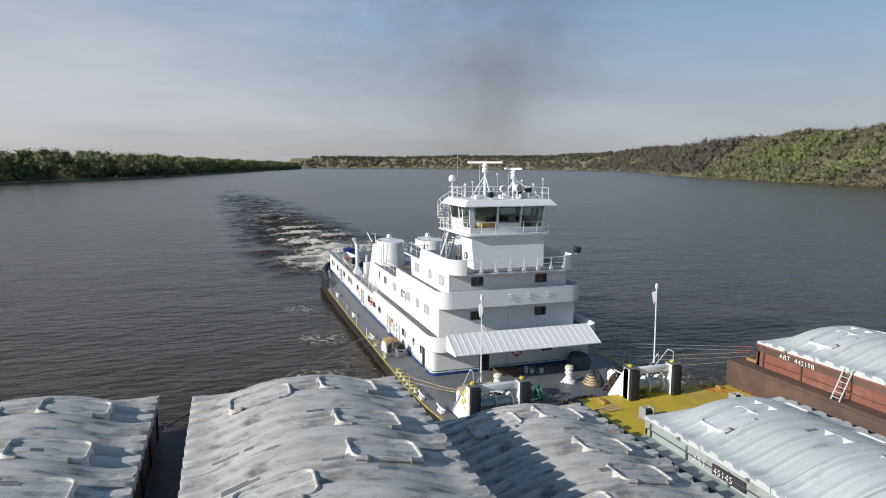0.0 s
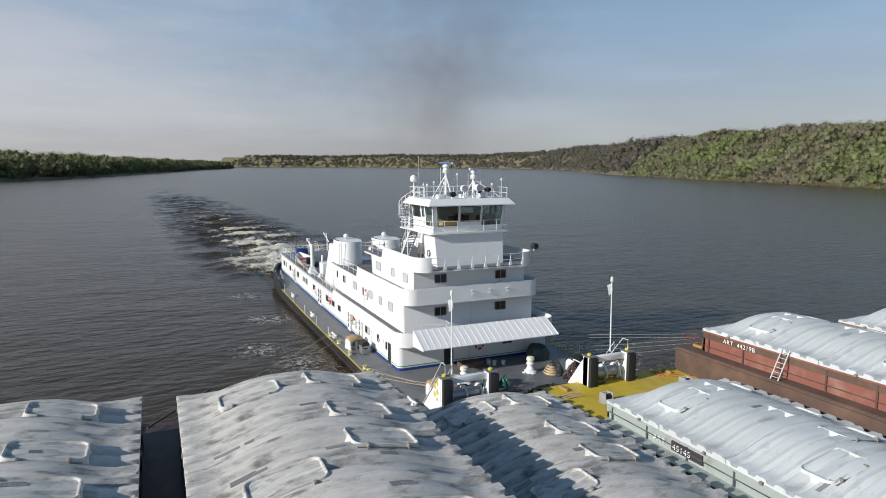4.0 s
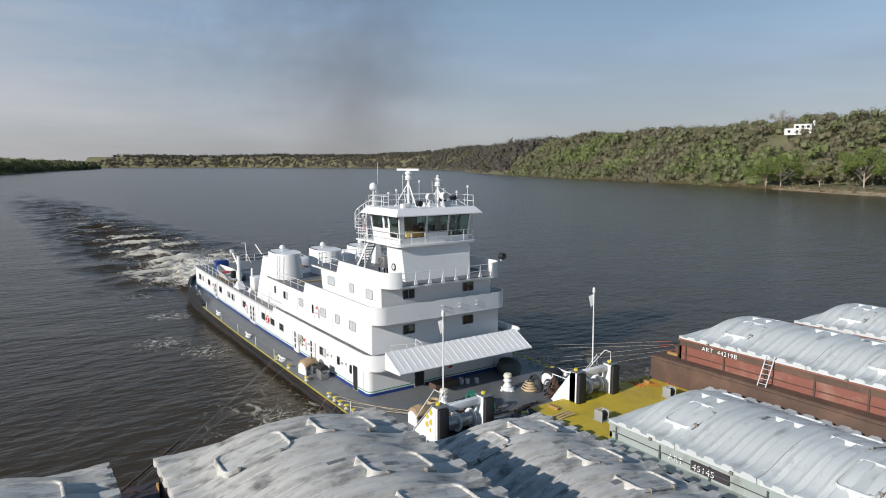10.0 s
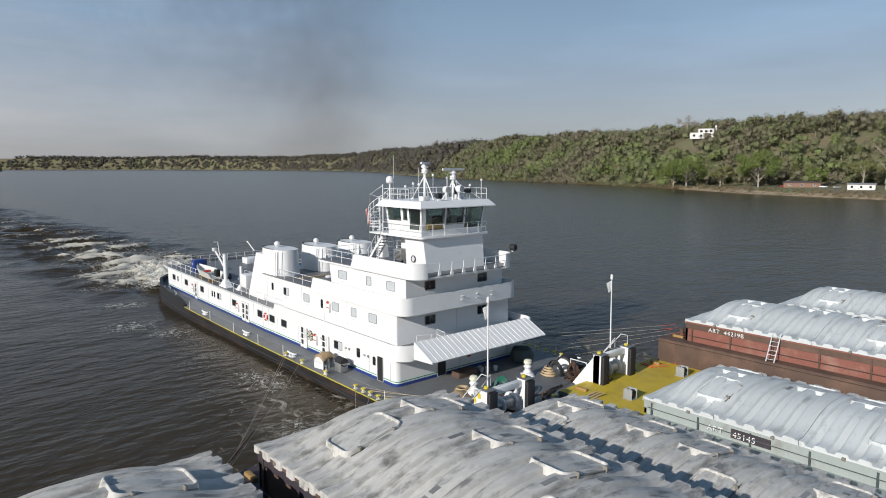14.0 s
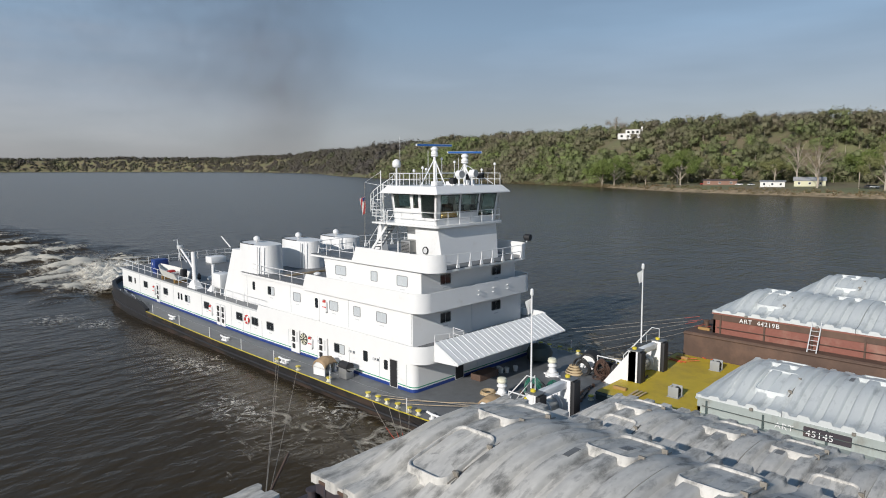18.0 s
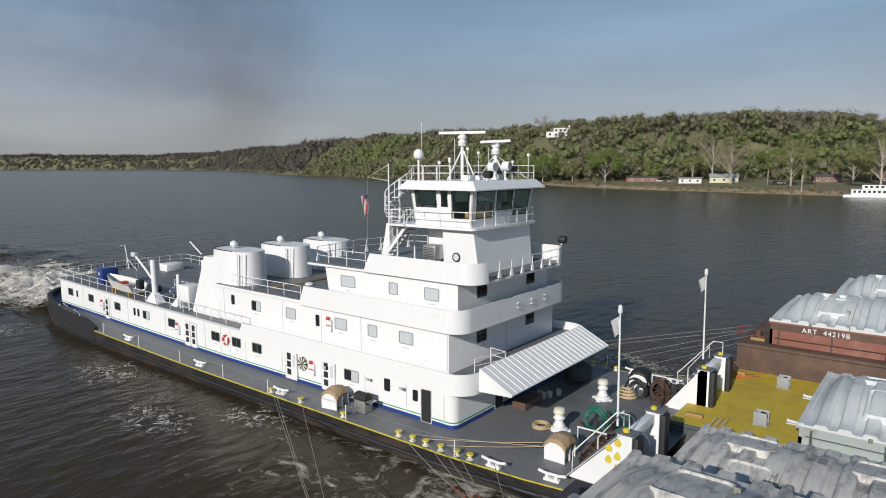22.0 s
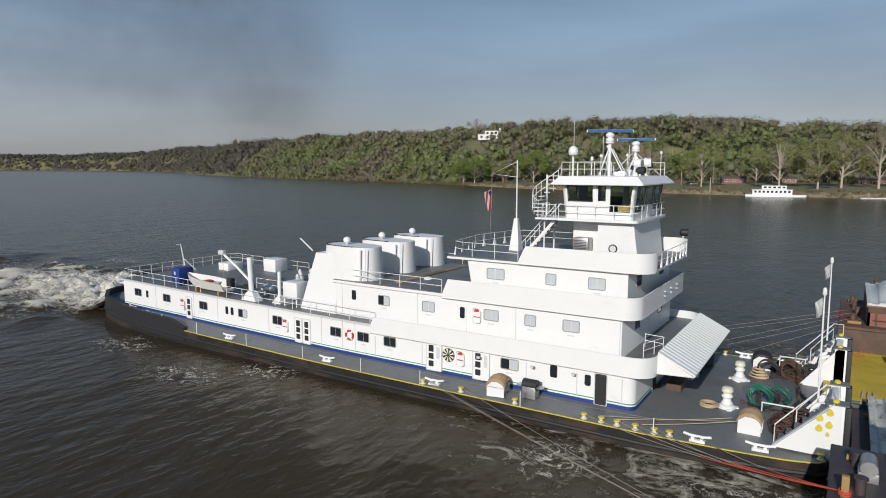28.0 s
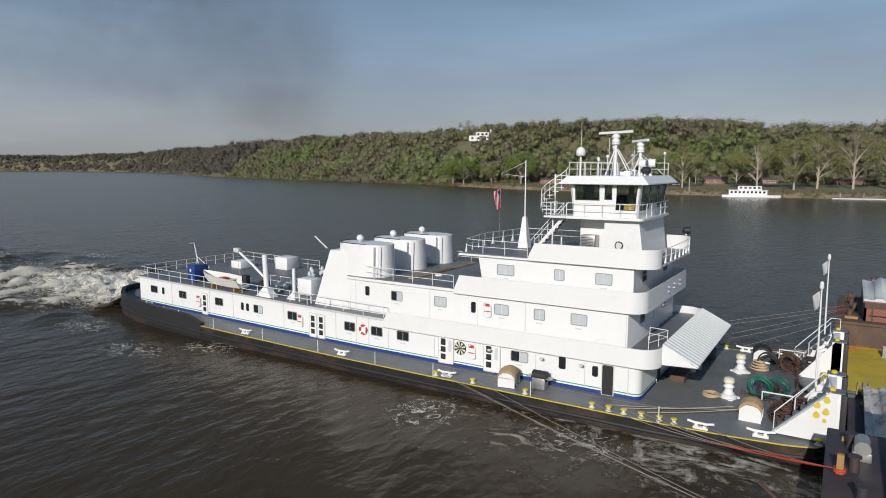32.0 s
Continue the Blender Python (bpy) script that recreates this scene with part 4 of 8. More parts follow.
ZW1 = 2.78
for s in (-1, 1):
    X = s * 6.2
    for y, b in ((41.9, 0), (37.9, 0), (33.2, 0), (28.6, 1), (24.9, 0), (19.3, 0), (16.9, 0), (14.7, 0)):
        window(on_side(X, y, ZW1, s), 1.0 if y > 8 else 1.1, 0.66, b)
    window(on_side(X, 6.15, 2.72, s), 1.15, 0.66, 1)
    for y in (40.6, 30.4, 29.8):
        port_light(on_side(X, y, ZW1, s), 0.3, 0.6)
    port_light(on_side(X, 3.45, 2.78, s), 0.42, 0.7)
    for y in (35.0, 22.8, 22.0):
        door(on_side(X, y, DZ + 1.0, s), 0.66, 1.7, louvre=True)
    for y in (11.5, 8.2):
        door(on_side(X, y, DZ + 0.98, s), 0.68, 1.72, louvre=True)
        # the door's second leaf stands open on the wall
        m = on_side(X, y - 0.55, DZ + 0.98, s)
        part("open_door", plate(rounded(0.5, 1.72, 0.06, 3), m, 0.03, 0.12), WHITE, boat, "white door standing open")
        part("door_pane", plate(rounded(0.22, 0.75, 0.08), m @ Matrix.Translation((0, 0.3, 0)), 0.12, 0.13), GREYW, boat)
    door(on_side(X, 0.78, DZ + 0.86, s), 0.6, 1.66, dark=True)
    port_light(on_side(X, 1.5, 2.62, s), 0.34, 0.6)
    for y in (35.7, 24.0, 9.35):
        station_box(on_side(X, y, 2.5, s))
    for y in (39.4, 34.4, 31.5, 25.8, 20.6, 18.7, 17.6, 15.9, 12.2, 5.1, 2.1, -0.35):
        part("wall_seam", box(B(), X - 0.02, X + 0.02, y - 0.025, y + 0.025, DZ + 0.2, 3.0 if y < 16 else 3.6), GREYW, boat)
    # round vent with fan blades
    m = on_side(X, 10.25, 2.62, s)
    v = part("vent_fan", plate([(0.42 * math.cos(a), 0.42 * math.sin(a)) for a in np.linspace(0, 2 * math.pi, 25)[:-1]], m, -0.01, 0.05), BLACK, boat, "round black vent with pale fan blades")
    for k in range(9):
        a = 2 * math.pi * k / 9
        pts = [(0.06 * math.cos(a), 0.06 * math.sin(a)), (0.4 * math.cos(a - 0.2), 0.4 * math.sin(a - 0.2)), (0.4 * math.cos(a + 0.16), 0.4 * math.sin(a + 0.16))]
        part("blade", plate(pts, m, 0.05, 0.075), CREAM, v)
    # second deck
    X = s * 5.36
    for y, b, w in ((15.8, 1, 0.95), (12.28, 2, 0.95), (7.82, 2, 1.0), (5.29, 2, 0.72), (2.83, 2, 1.0)):
        window(on_side(X, y, 5.22, s), w, 0.68, b)
    port_light(on_side(X, 18.35, 5.3, s), 0.36, 0.66)
    d = part("door", plate(rounded(0.74, 1.75, 0.08), on_side(X, 9.85, 4.78, s), -0.01, 0.04), WHITE, boat)
    part("door_pane", plate(rounded(0.34, 0.7, 0.1), on_side(X, 9.78, 5.15, s), 0.04, 0.055), GLASS, d)
    station_box(on_side(X, 8.72, 5.05, s))
    for y in (19.4, 13.1, 6.2, 0.1):
        part("wall_seam", box(B(), X - 0.018, X + 0.018, y - 0.02, y + 0.02, 4.0, 6.05), GREYW, boat)
    # third deck
    X = s * 4.6
    for y, b, w in ((7.95, 2, 1.2), (4.4, 2, 0.66), (1.7, 2, 1.0)):
        window(on_side(X, y, 7.58, s), w, 0.68, b)
    # lights under the fascia
    for y in (2.2, 4.6, 8.0):
        part("floodlight", box(B(), s * 6.55 - 0.06, s * 6.55 + 0.06, y - 0.1, y + 0.1, 2.86, 2.98), GREYW, boat)
for z in (5.2, 7.65):
    for x in (-2.5, 2.52):
        window(on_front(x, 0.0, z), 0.98, 0.68, 0)
part("wall_seam", box(B(), -0.02, 0.02, -0.02, 0.01, 4.0, 6.0), GREYW, boat)
for z, y0 in ((6.62, -0.92),):
    for x in (-0.35, 1.1, 2.6):
        for dz in (-0.13, 0.13):
            part("step_bar", box(B(), x - 0.09, x + 0.09, y0 - 0.1, y0, z + dz - 0.02, z + dz + 0.02), WHITE, boat)
# front of the main house under the awning
door(on_front(-2.3, -1.0, DZ + 0.9), 0.7, 1.7, dark=True)
window(on_front(2.6, -1.0, 2.75), 0.9, 0.6)
for x in (-0.6, 4.2):
    part("wall_seam", box(B(), x - 0.02, x + 0.02, -1.02, -0.99, DZ + 0.2, 3.5), GREYW, boat)

# ---- awning over the front deck ----
aw = part("awning", prism(B(), [(-5.42, -3.76), (5.42, -3.76), (5.42, -1.9), (-5.42, -1.9)], 0, 0.05), WHITE, boat, "white ribbed sheet-metal awning")
for v in aw.data.vertices:
    f = (v.co.y + 1.9) / -1.86
    v.co.z = 4.44 - 0.95 * f + (0.05 if v.co.z > 0.02 else 0)
for k in range(24):
    x = -5.38 + 10.76 * k / 23
    bm = B()
    for dx in (0,):
        prism(bm, [(x - 0.018, -3.77), (x + 0.018, -3.77), (x + 0.018, -1.9), (x - 0.018, -1.9)], 0, 0.03)
    for v in bm.verts:
        f = (v.co.y + 1.9) / -1.86
        v.co.z += 4.49 - 0.95 * f
    part("awning_rib", bm, WHITE, aw)
for s in (-1, 1):
    bm = B()
    vs = [bm.verts.new(p) for p in ((s * 5.42, -3.76, 3.45), (s * 5.42, -1.9, 4.45), (s * 5.42, -1.9, 3.35))]
    bm.faces.new(vs)
    g = bmesh.ops.extrude_face_region(bm, geom=bm.faces[:])
    for v in g["geom"]:
        if isinstance(v, bmesh.types.BMVert):
            v.co.x -= s * 0.05
    bmesh.ops.recalc_face_normals(bm, faces=bm.faces)
    part("awning_cheek", bm, WHITE, aw)


# ---- railings ----
def rail(name, pts, z, h, posts, gusset=0.0, rows=2, r=0.02, parent=None):
    """A pipe rail along pts at deck height z, with posts at the given fractions of its length."""
    pts = [Vector((p[0], p[1], z)) for p in pts]
    bm = B()
    for k in range(rows):
        tube(bm, [p + Vector((0, 0, h * (1 - 0.5 * k))) for p in pts], r, 6)
    top = part(name, bm, WHITE, parent or boat)
    seg = [(b - a).length for a, b in zip(pts, pts[1:])]
    total = sum(seg)
    for i in range(posts):
        d = total * i / (posts - 1)
        k = 0
        while k < len(seg) - 1 and d > seg[k]:
            d -= seg[k]
            k += 1
        way = (pts[k + 1] - pts[k]).normalized()
        p = pts[k] + way * min(d, seg[k])
        bm = tube(B(), [p, p + Vector((0, 0, h))], r * 1.1, 6)
        if gusset:
            box(bm, p.x - 0.03, p.x + 0.03, p.y - 0.03, p.y + 0.03, z, z + h * 0.55)
            out = Vector((-way.y, way.x, 0)) * 0.05
            q = [bm.verts.new(p + way * (-gusset) + out * a) for a in (-1, 1)] + [bm.verts.new(p + way * gusset + out * a) for a in (1, -1)] + [bm.verts.new(p + Vector((0, 0, h * 0.75)))]
            for a in range(4):
                bm.faces.new((q[a], q[(a + 1) % 4], q[4]))
        part("post", bm, WHITE, top)
    return top


rail("front_rail", [(-3.75, -1.18), (-1.5, -1.3), (1.5, -1.3), (3.75, -1.18)], 8.5, 0.85, 8, 0.13)
for s in (-1, 1):
    rail("after_rail", [(s * 4.6, 6.5), (s * 4.6, 10.3), (s * 4.2, 11.0)], 8.5, 0.85, 4, 0.0)
    rail("stack_deck_rail", [(s * 5.35, 11.3), (s * 5.35, 18.4), (s * 4.9, 19.2)], 6.24, 0.8, 6)
    rail("upper_deck_rail", [(s * 6.1, 16.4), (s * 6.1, 24), (s * 6.1, 30.5)], 3.77, 0.85, 9)
    rail("upper_deck_rail", [(s * 6.1, 33.6), (s * 6.1, 43.9), (s * 5.6, 44.2)], 3.77, 0.85, 8)
    rail("bridge_rail", [(s * 3.2, 4.6), (s * 3.2, 0.35), (s * 2.95, 0.08), (s * 0.0, 0.08)], 11.0, 0.8, 8)
    ys = [-2.5, 4.5, 11, 15.5, 20.5, 26, 31.5, 36, 41]
    for y in ys:
        part("stanchion", tube(B(), [(s * (half_width(y) - 0.12), y, deck_z(9, y)), (s * (half_width(y) - 0.12), y, deck_z(9, y) + 0.85)], 0.025, 6), WHITE, boat)
    part("chain_rail", tube(B(), [(s * (half_width(y) - 0.12), y, deck_z(9, y) + 0.8 - (0.06 if k % 2 else 0)) for k, y in enumerate(sorted(ys + [1, 8, 13, 18, 23, 29, 34, 38.5]))], 0.008, 4), STEEL, boat)
rail("aft_cross_rail", [(-4.2, 11.0), (0, 11.7), (4.2, 11.0)], 8.5, 0.85, 8, 0.13)
rail("stern_rail", [(-5.6, 44.2), (5.6, 44.2)], 3.77, 0.85, 11)
rail("inner_rail", [(-2.2, 31.5), (-2.2, 27.8), (-1.0, 27.8)], 3.77, 0.85, 5)
rail("porch_rail", [(-4.4, -0.9), (-2.4, -1.5), (-2.2, -0.4)], 3.8, 0.75, 4)

# ---- three funnels on a casing ----
def funnel(x):
    body = [(1.32 * math.copysign(abs(math.cos(t)) ** 0.75, math.cos(t)), 19.5 + 2.3 * math.copysign(abs(math.sin(t)) ** 0.85, math.sin(t))) for t in np.linspace(0, 2 * math.pi, 53)[:-1]]
    top = [(px * 0.93, 19.4 + (py - 19.4) * 0.93 - 0.05) for px, py in body]
    f = part("funnel", prism(B(), [(x + a, b) for a, b in body], 6.2, 8.5, [(x + a, b) for a, b in top]), WHITE, boat, "white faired funnel with a black lip", smooth=False)
    part("lip", ribbon(B(), [(x + a * 0.92, 19.4 + (b - 19.4) * 0.92) for a, b in body[4:30]], 8.46, 8.55, 0.07, 1), BLACK, f)
    part("dome", turned(B(), [(0.07, 0), (0.09, 0.16), (0.2, 0.2), (0.27, 0.32), (0.25, 0.46), (0.13, 0.57), (0.02, 0.6)], (x + 0.05, 20.1, 8.44), 12), WHITE, f, smooth=True)
    part("ladder_rail", tube(B(), [(x - 1.2, 17.5, 6.3), (x - 1.13, 17.5, 8.5)], 0.03, 6), WHITE, f)
    part("pipe", tube(B(), [(x - 1.28, 17.9, 6.3), (x - 1.21, 17.9, 8.4)], 0.05, 6), WHITE, f)


for x in (-4.0, 0.0, 4.0):
    funnel(x)
case = [(-5.45, 19.9), (-2.9, 19.9), (-2.9, 23.3), (-5.45, 23.3)]
for s in (-1, 1):
    part("funnel_casing", prism(B(), [(s * a, b) for a, b in case], 3.77, 7.9, [(s * (a + 0.25 if a < -3 else a), b if b < 20 else 21.9) for a, b in case]), WHITE, boat)
    part("air_duct", turned(B(), [(0.5, 0), (0.62, 0.1), (0.62, 0.35), (0.4, 0.6), (0.1, 0.68)], (s * -4.2 if s < 0 else 4.2, 22.5, 6.2), 14), WHITE, boat, smooth=True)
    part("duct_box", box(B(), s * 5.0 - 0.6, s * 5.0 + 0.6, 23.5, 24.9, 3.77 + 0.55, 5.55, 0.05), WHITE, boat)
    for yy in (23.6, 24.8):
        part("duct_leg", box(B(), s * 5.0 - 0.55, s * 5.0 + 0.55, yy - 0.06, yy + 0.06, 3.77, 4.33), WHITE, boat)
part("engine_casing", prism(B(), [(-2.9, 19.9), (2.9, 19.9), (2.9, 22.4), (-2.9, 22.4)], 3.77, 6.24), WHITE, boat)
for x, y in ((-3.6, 28.8), (-3.2, 26.6), (1.5, 27), (3.4, 30)):
    part("mushroom_vent", turned(B(), [(0.22, 0), (0.22, 0.4), (0.5, 0.42), (0.55, 0.55), (0.4, 0.72), (0.1, 0.8)], (x, y, 3.77), 14), WHITE, boat, smooth=True)
for x, y, a, b, h in ((2.6, 40.5, 0.9, 0.7, 0.7), (4.6, 36.5, 0.8, 0.8, 1.2), (3.8, 28.5, 1.2, 0.9, 0.8)):
    part("roof_locker", box(B(), x - a, x + a, y - b, y + b, 3.77, 3.77 + h, 0.05), WHITE, boat)
part("loud_hailer", tube(B(), [(-5.2, 22.2, 8.0), (-5.5, 23.1, 8.85)], 0.05, 6), WHITE, boat)
part("exhaust_pipe", tube(B(), [(-0.5, 22.4, 6.1), (-0.5, 24.2, 6.1), (1.5, 25.6, 5.6)], 0.16, 10), RUST, boat)
# grey walking mats and skylights between the funnels and the third house
part("hatch_strip", box(B(), -4.2, 4.6, 15.2, 15.7, 6.24, 6.34), STONE, boat, "rust-stained raised deck strip")
part("deck_light", turned(B(), [(0.3, 0), (0.3, 0.1), (0.1, 0.18)], (-1.9, 14.6, 6.24), 12), WHITE, boat)


# ---- wheelhouse ----
def quad_panel(p, thick, way):
    """A flat panel on four corners p, thickened along way."""
    bm = B()
    a = [bm.verts.new(q) for q in p]
    b = [bm.verts.new(Vector(q) + Vector(way) * thick) for q in p]
    for i in range(4):
        bm.faces.new((a[i], a[(i + 1) % 4], b[(i + 1) % 4], b[i]))
    bm.faces.new(a[::-1])
    bm.faces.new(b)
    bmesh.ops.recalc_face_normals(bm, faces=bm.faces)
    return bm


PANE = bpy.data.materials.new("tinted_glass")
PANE.use_nodes = True
pb = PANE.node_tree.nodes["Principled BSDF"]
pb.inputs["Base Color"].default_value, pb.inputs["Roughness"].default_value = (0.55, 0.66, 0.62, 1), 0.02
pb.inputs["Transmission Weight"].default_value, pb.inputs["IOR"].default_value = 1.0, 1.35

ZA, ZB = 11.0, 13.02                      # wheelhouse floor and head
bot = [(-2.85, 0.42), (2.85, 0.42), (2.85, 4.3), (-2.85, 4.3)]
top = [(-3.05, 0.18), (3.05, 0.18), (3.05, 4.45), (-3.05, 4.45)]


def wh_point(side, f, z):
    """A point of the slanting wheelhouse wall: side 0 front, 1 port, 2 back, 3 starboard; f along it."""
    k = (z - ZA) / (ZB - ZA)
    a, b = bot[side], bot[(side + 1) % 4]
    c, d = top[side], top[(side + 1) % 4]
    p = [a[i] + (b[i] - a[i]) * f for i in (0, 1)]
    q = [c[i] + (d[i] - c[i]) * f for i in (0, 1)]
    return Vector((p[0] + (q[0] - p[0]) * k, p[1] + (q[1] - p[1]) * k, z))


inw = [(0, 1, 0), (-1, 0, 0), (0, -1, 0), (1, 0, 0)]
LAY = {0: [(0.06, 0.34, 11.45), (0.375, 0.645, 11.75), (0.68, 0.95, 11.45)], 3: [(0.06, 0.42, 12.0), (0.50, 0.60, 12.05), (0.67, 0.95, 11.45)], 1: [(0.05, 0.33, 11.45), (0.40, 0.50, 12.05), (0.58, 0.94, 12.0)], 2: [(0.1, 0.35, 12.0), (0.65, 0.9, 12.0)]}
for side, panes in LAY.items():
    cuts = [0.0]
    for a, b, _ in panes:
        cuts += [a, b]
    cuts.append(1.0)
    for k in range(len(cuts) - 1):
        f0, f1 = cuts[k], cuts[k + 1]
        if k % 2 == 0:
            part("wheelhouse_wall", quad_panel([wh_point(side, f0, ZA), wh_point(side, f1, ZA), wh_point(side, f1, ZB), wh_point(side, f0, ZB)], 0.09, inw[side]), WHITE, boat)
        else:
            sill = panes[k // 2][2]
            part("wheelhouse_sill", quad_panel([wh_point(side, f0, ZA), wh_point(side, f1, ZA), wh_point(side, f1, sill), wh_point(side, f0, sill)], 0.09, inw[side]), WHITE, boat)
            head = 12.86
            part("wheelhouse_head", quad_panel([wh_point(side, f0, head), wh_point(side, f1, head), wh_point(side, f1, ZB), wh_point(side, f0, ZB)], 0.09, inw[side]), WHITE, boat)
            w = part("window", tube(B(), [wh_point(side, f, z) for f, z in ((f0, sill), (f1, sill), (f1, head), (f0, head))], 0.035, 6, closed=True), BLACK, boat)
            g = part("pane", quad_panel([wh_point(side, f, z) for f, z in ((f0, sill), (f1, sill), (f1, head), (f0, head))], 0.02, inw[side]), PANE, w)
            g.visible_shadow = False
part("wheelhouse_floor", box(B(), -2.75, 2.75, 0.5, 4.2, 11.0, 11.04), BLACK, boat)
part("ceiling_lining", box(B(), -2.9, 2.9, 0.35, 4.35, 12.94, 13.0), GREYW, boat)
con = part("console", box(B(), -2.0, 2.0, 0.8, 1.5, 11.04, 11.75, 0.05), WOOD, boat, "wooden steering console")
for x in (-1.2, 0.0, 1.2):
    part("monitor", box(B(), x - 0.3, x + 0.3, 0.95, 1.02, 11.78, 12.15, 0.02), BLACK, con)
part("pilot_chair", box(B(), -0.3, 0.3, 1.9, 2.5, 11.04, 12.2, 0.1), BLACK, boat)
for x0 in (-2.4, 0.3):
    part("wiper", tube(B(), [(x0 + 1.3, 0.24, 11.55), (x0 + 0.5, 0.2, 12.4)], 0.015, 5), BLACK, boat)

er0 = [(-3.55, -0.32), (3.55, -0.32), (3.55, 4.95), (-3.55, 4.95)]
er1 = [(-3.2, 0.1), (3.2, 0.1), (3.2, 4.6), (-3.2, 4.6)]
part("wheelhouse_roof", prism(B(), er0, 13.0, 13.42, er1), WHITE, boat)
part("eave", prism(B(), er0, 12.94, 13.0), WHITE, boat)

m = on_side(-2.79, 1.45, 9.35, -1)
pw = part("porthole", ring(0.5, 0.5, 0.249, 0.06, m @ Euler((radians(-3), 0, 0)).to_matrix().to_4x4(), 0.06), BLACK, boat, "round porthole with a dark rim")
part("pane", plate([(0.2 * math.cos(a), 0.2 * math.sin(a)) for a in np.linspace(0, 2 * math.pi, 21)[:-1]], m @ Euler((radians(-3), 0, 0)).to_matrix().to_4x4(), 0.02, 0.04), GREYW, pw)
ac = thing("air_conditioner", (-2.3, 3.2, 8.5), "grey air-conditioner unit on the upper deck", "air conditioner")
part("case", box(B(), -2.75, -1.95, 2.95, 3.85, 9.05, 9.85, 0.03), STEEL, ac)
for k in range(7):
    part("fin", box(B(), -2.77, -2.75, 3.03, 3.77, 9.14 + 0.09 * k, 9.17 + 0.09 * k), BLACK, ac)
for x in (-2.68, -2.02):
    for y in (3.02, 3.78):
        part("foot", box(B(), x - 0.04, x + 0.04, y - 0.04, y + 0.04, 8.5, 9.06), BLACK, ac)

# roof rail, spiral stair, straight stair
rail("roof_rail", [(-3.1, 4.5), (-3.1, 1.6)], 13.42, 0.8, 4)
rail("roof_rail", [(3.1, 4.5), (3.1, 0.2)], 13.42, 0.8, 5)
rail("roof_rail", [(-3.1, 4.5), (3.1, 4.5)], 13.42, 0.8, 6)
sp = Vector((-2.75, 5.55, 0))
st = part("spiral_stair", tube(B(), [(sp.x, sp.y, 10.9), (sp.x, sp.y, 13.5)], 0.06, 8), WHITE, boat, "white spiral stair to the wheelhouse roof")
curve = []
for k in range(11):
    a = radians(60 + 24 * k)
    z = 11.05 + 0.235 * k
    bm = B()
    pts = [sp + Vector((math.cos(a + d) * r, math.sin(a + d) * r, 0)) for d, r in ((-0.2, 0.1), (-0.2, 0.85), (0.2, 0.85), (0.2, 0.1))]
    prism(bm, [(p.x, p.y) for p in pts], z, z + 0.04)
    part("tread", bm, WHITE, st)
    q = sp + Vector((math.cos(a) * 0.85, math.sin(a) * 0.85, 0))
    part("baluster", tube(B(), [(q.x, q.y, z - 0.15), (q.x, q.y, z + 0.85)], 0.02, 5), WHITE, st)
    curve.append((q.x, q.y, z + 0.85))
part("handrail", tube(B(), curve, 0.025, 6), WHITE, st)
part("lower_handrail", tube(B(), [(x, y, z - 0.45) for x, y, z in curve], 0.02, 6), WHITE, st)
part("stair_landing", box(B(), -3.4, -1.2, 4.6, 6.0, 10.88, 10.98), WHITE, boat)
ladder = part("stair", quad_panel([(-2.95, 6.9, 8.5), (-2.95, 7.15, 8.5), (-2.95, 4.95, 10.95), (-2.95, 4.7, 10.95)], 0.05, (1, 0, 0)), WHITE, boat, "steep white steel stair")
part("stringer", quad_panel([(-2.25, 6.9, 8.5), (-2.25, 7.15, 8.5), (-2.25, 4.95, 10.95), (-2.25, 4.7, 10.95)], 0.05, (1, 0, 0)), WHITE, ladder)
for k in range(10):
    z = 8.7 + 0.235 * k
    y = 7.0 - (z - 8.5) * 0.9
    part("tread", box(B(), -2.9, -2.25, y - 0.12, y + 0.12, z, z + 0.035), DECK, ladder)
for x in (-2.95, -2.22):
    part("handrail", tube(B(), [(x, 7.05, 9.35), (x, 4.85, 11.8)], 0.022, 6), WHITE, ladder)
    for k in range(3):
        y, z = 6.8 - 0.9 * k, 8.72 + k
        part("post", tube(B(), [(x, y, z), (x, y, z + 0.85)], 0.02, 5), WHITE, ladder)
for x, y in ((-2.9, 5.6), (-1.4, 5.6)):
    part("landing_leg", tube(B(), [(x, y, 8.5), (x, y, 10.9)], 0.05, 6), WHITE, boat)
rail("landing_rail", [(-1.3, 6.0), (-3.4, 6.0), (-3.4, 4.7)], 10.98, 0.8, 5)

# masts and gear on the roof
def tripod(x, y, z1, spread, name):
    m = part(name, tube(B(), [(x, y, 13.4), (x, y, z1)], 0.09, 8), WHITE, boat)
    for dx, dy in ((-spread, 0.3), (spread * 0.8, 0.5), (0.1, -spread * 0.9)):
        part("leg", tube(B(), [(x + dx, y + dy, 13.4), (x, y, z1 - 0.25)], 0.04, 6), WHITE, m)
    part("foot_plate", turned(B(), [(0.12, 0), (0.25, 0.05), (0.25, 0.12)], (x, y, z1 - 0.12), 12), WHITE, m)
    part("gear_case", turned(B(), [(0.18, 0), (0.24, 0.05), (0.22, 0.2), (0.13, 0.26), (0.24, 0.32), (0.26, 0.42), (0.15, 0.52), (0.08, 0.56)], (x, y, z1), 14), WHITE, m, smooth=True)
    part("whip_aerial", tube(B(), [(x - 0.3, y + 0.3, 13.4), (x - 0.3, y + 0.3, z1 + 0.3)], 0.015, 5), WHITE, m)
    return m


tripod(-1.0, 2.4, 15.4, 1.0, "radar_mast")
tripod(0.85, 1.4, 14.95, 0.8, "radar_mast")


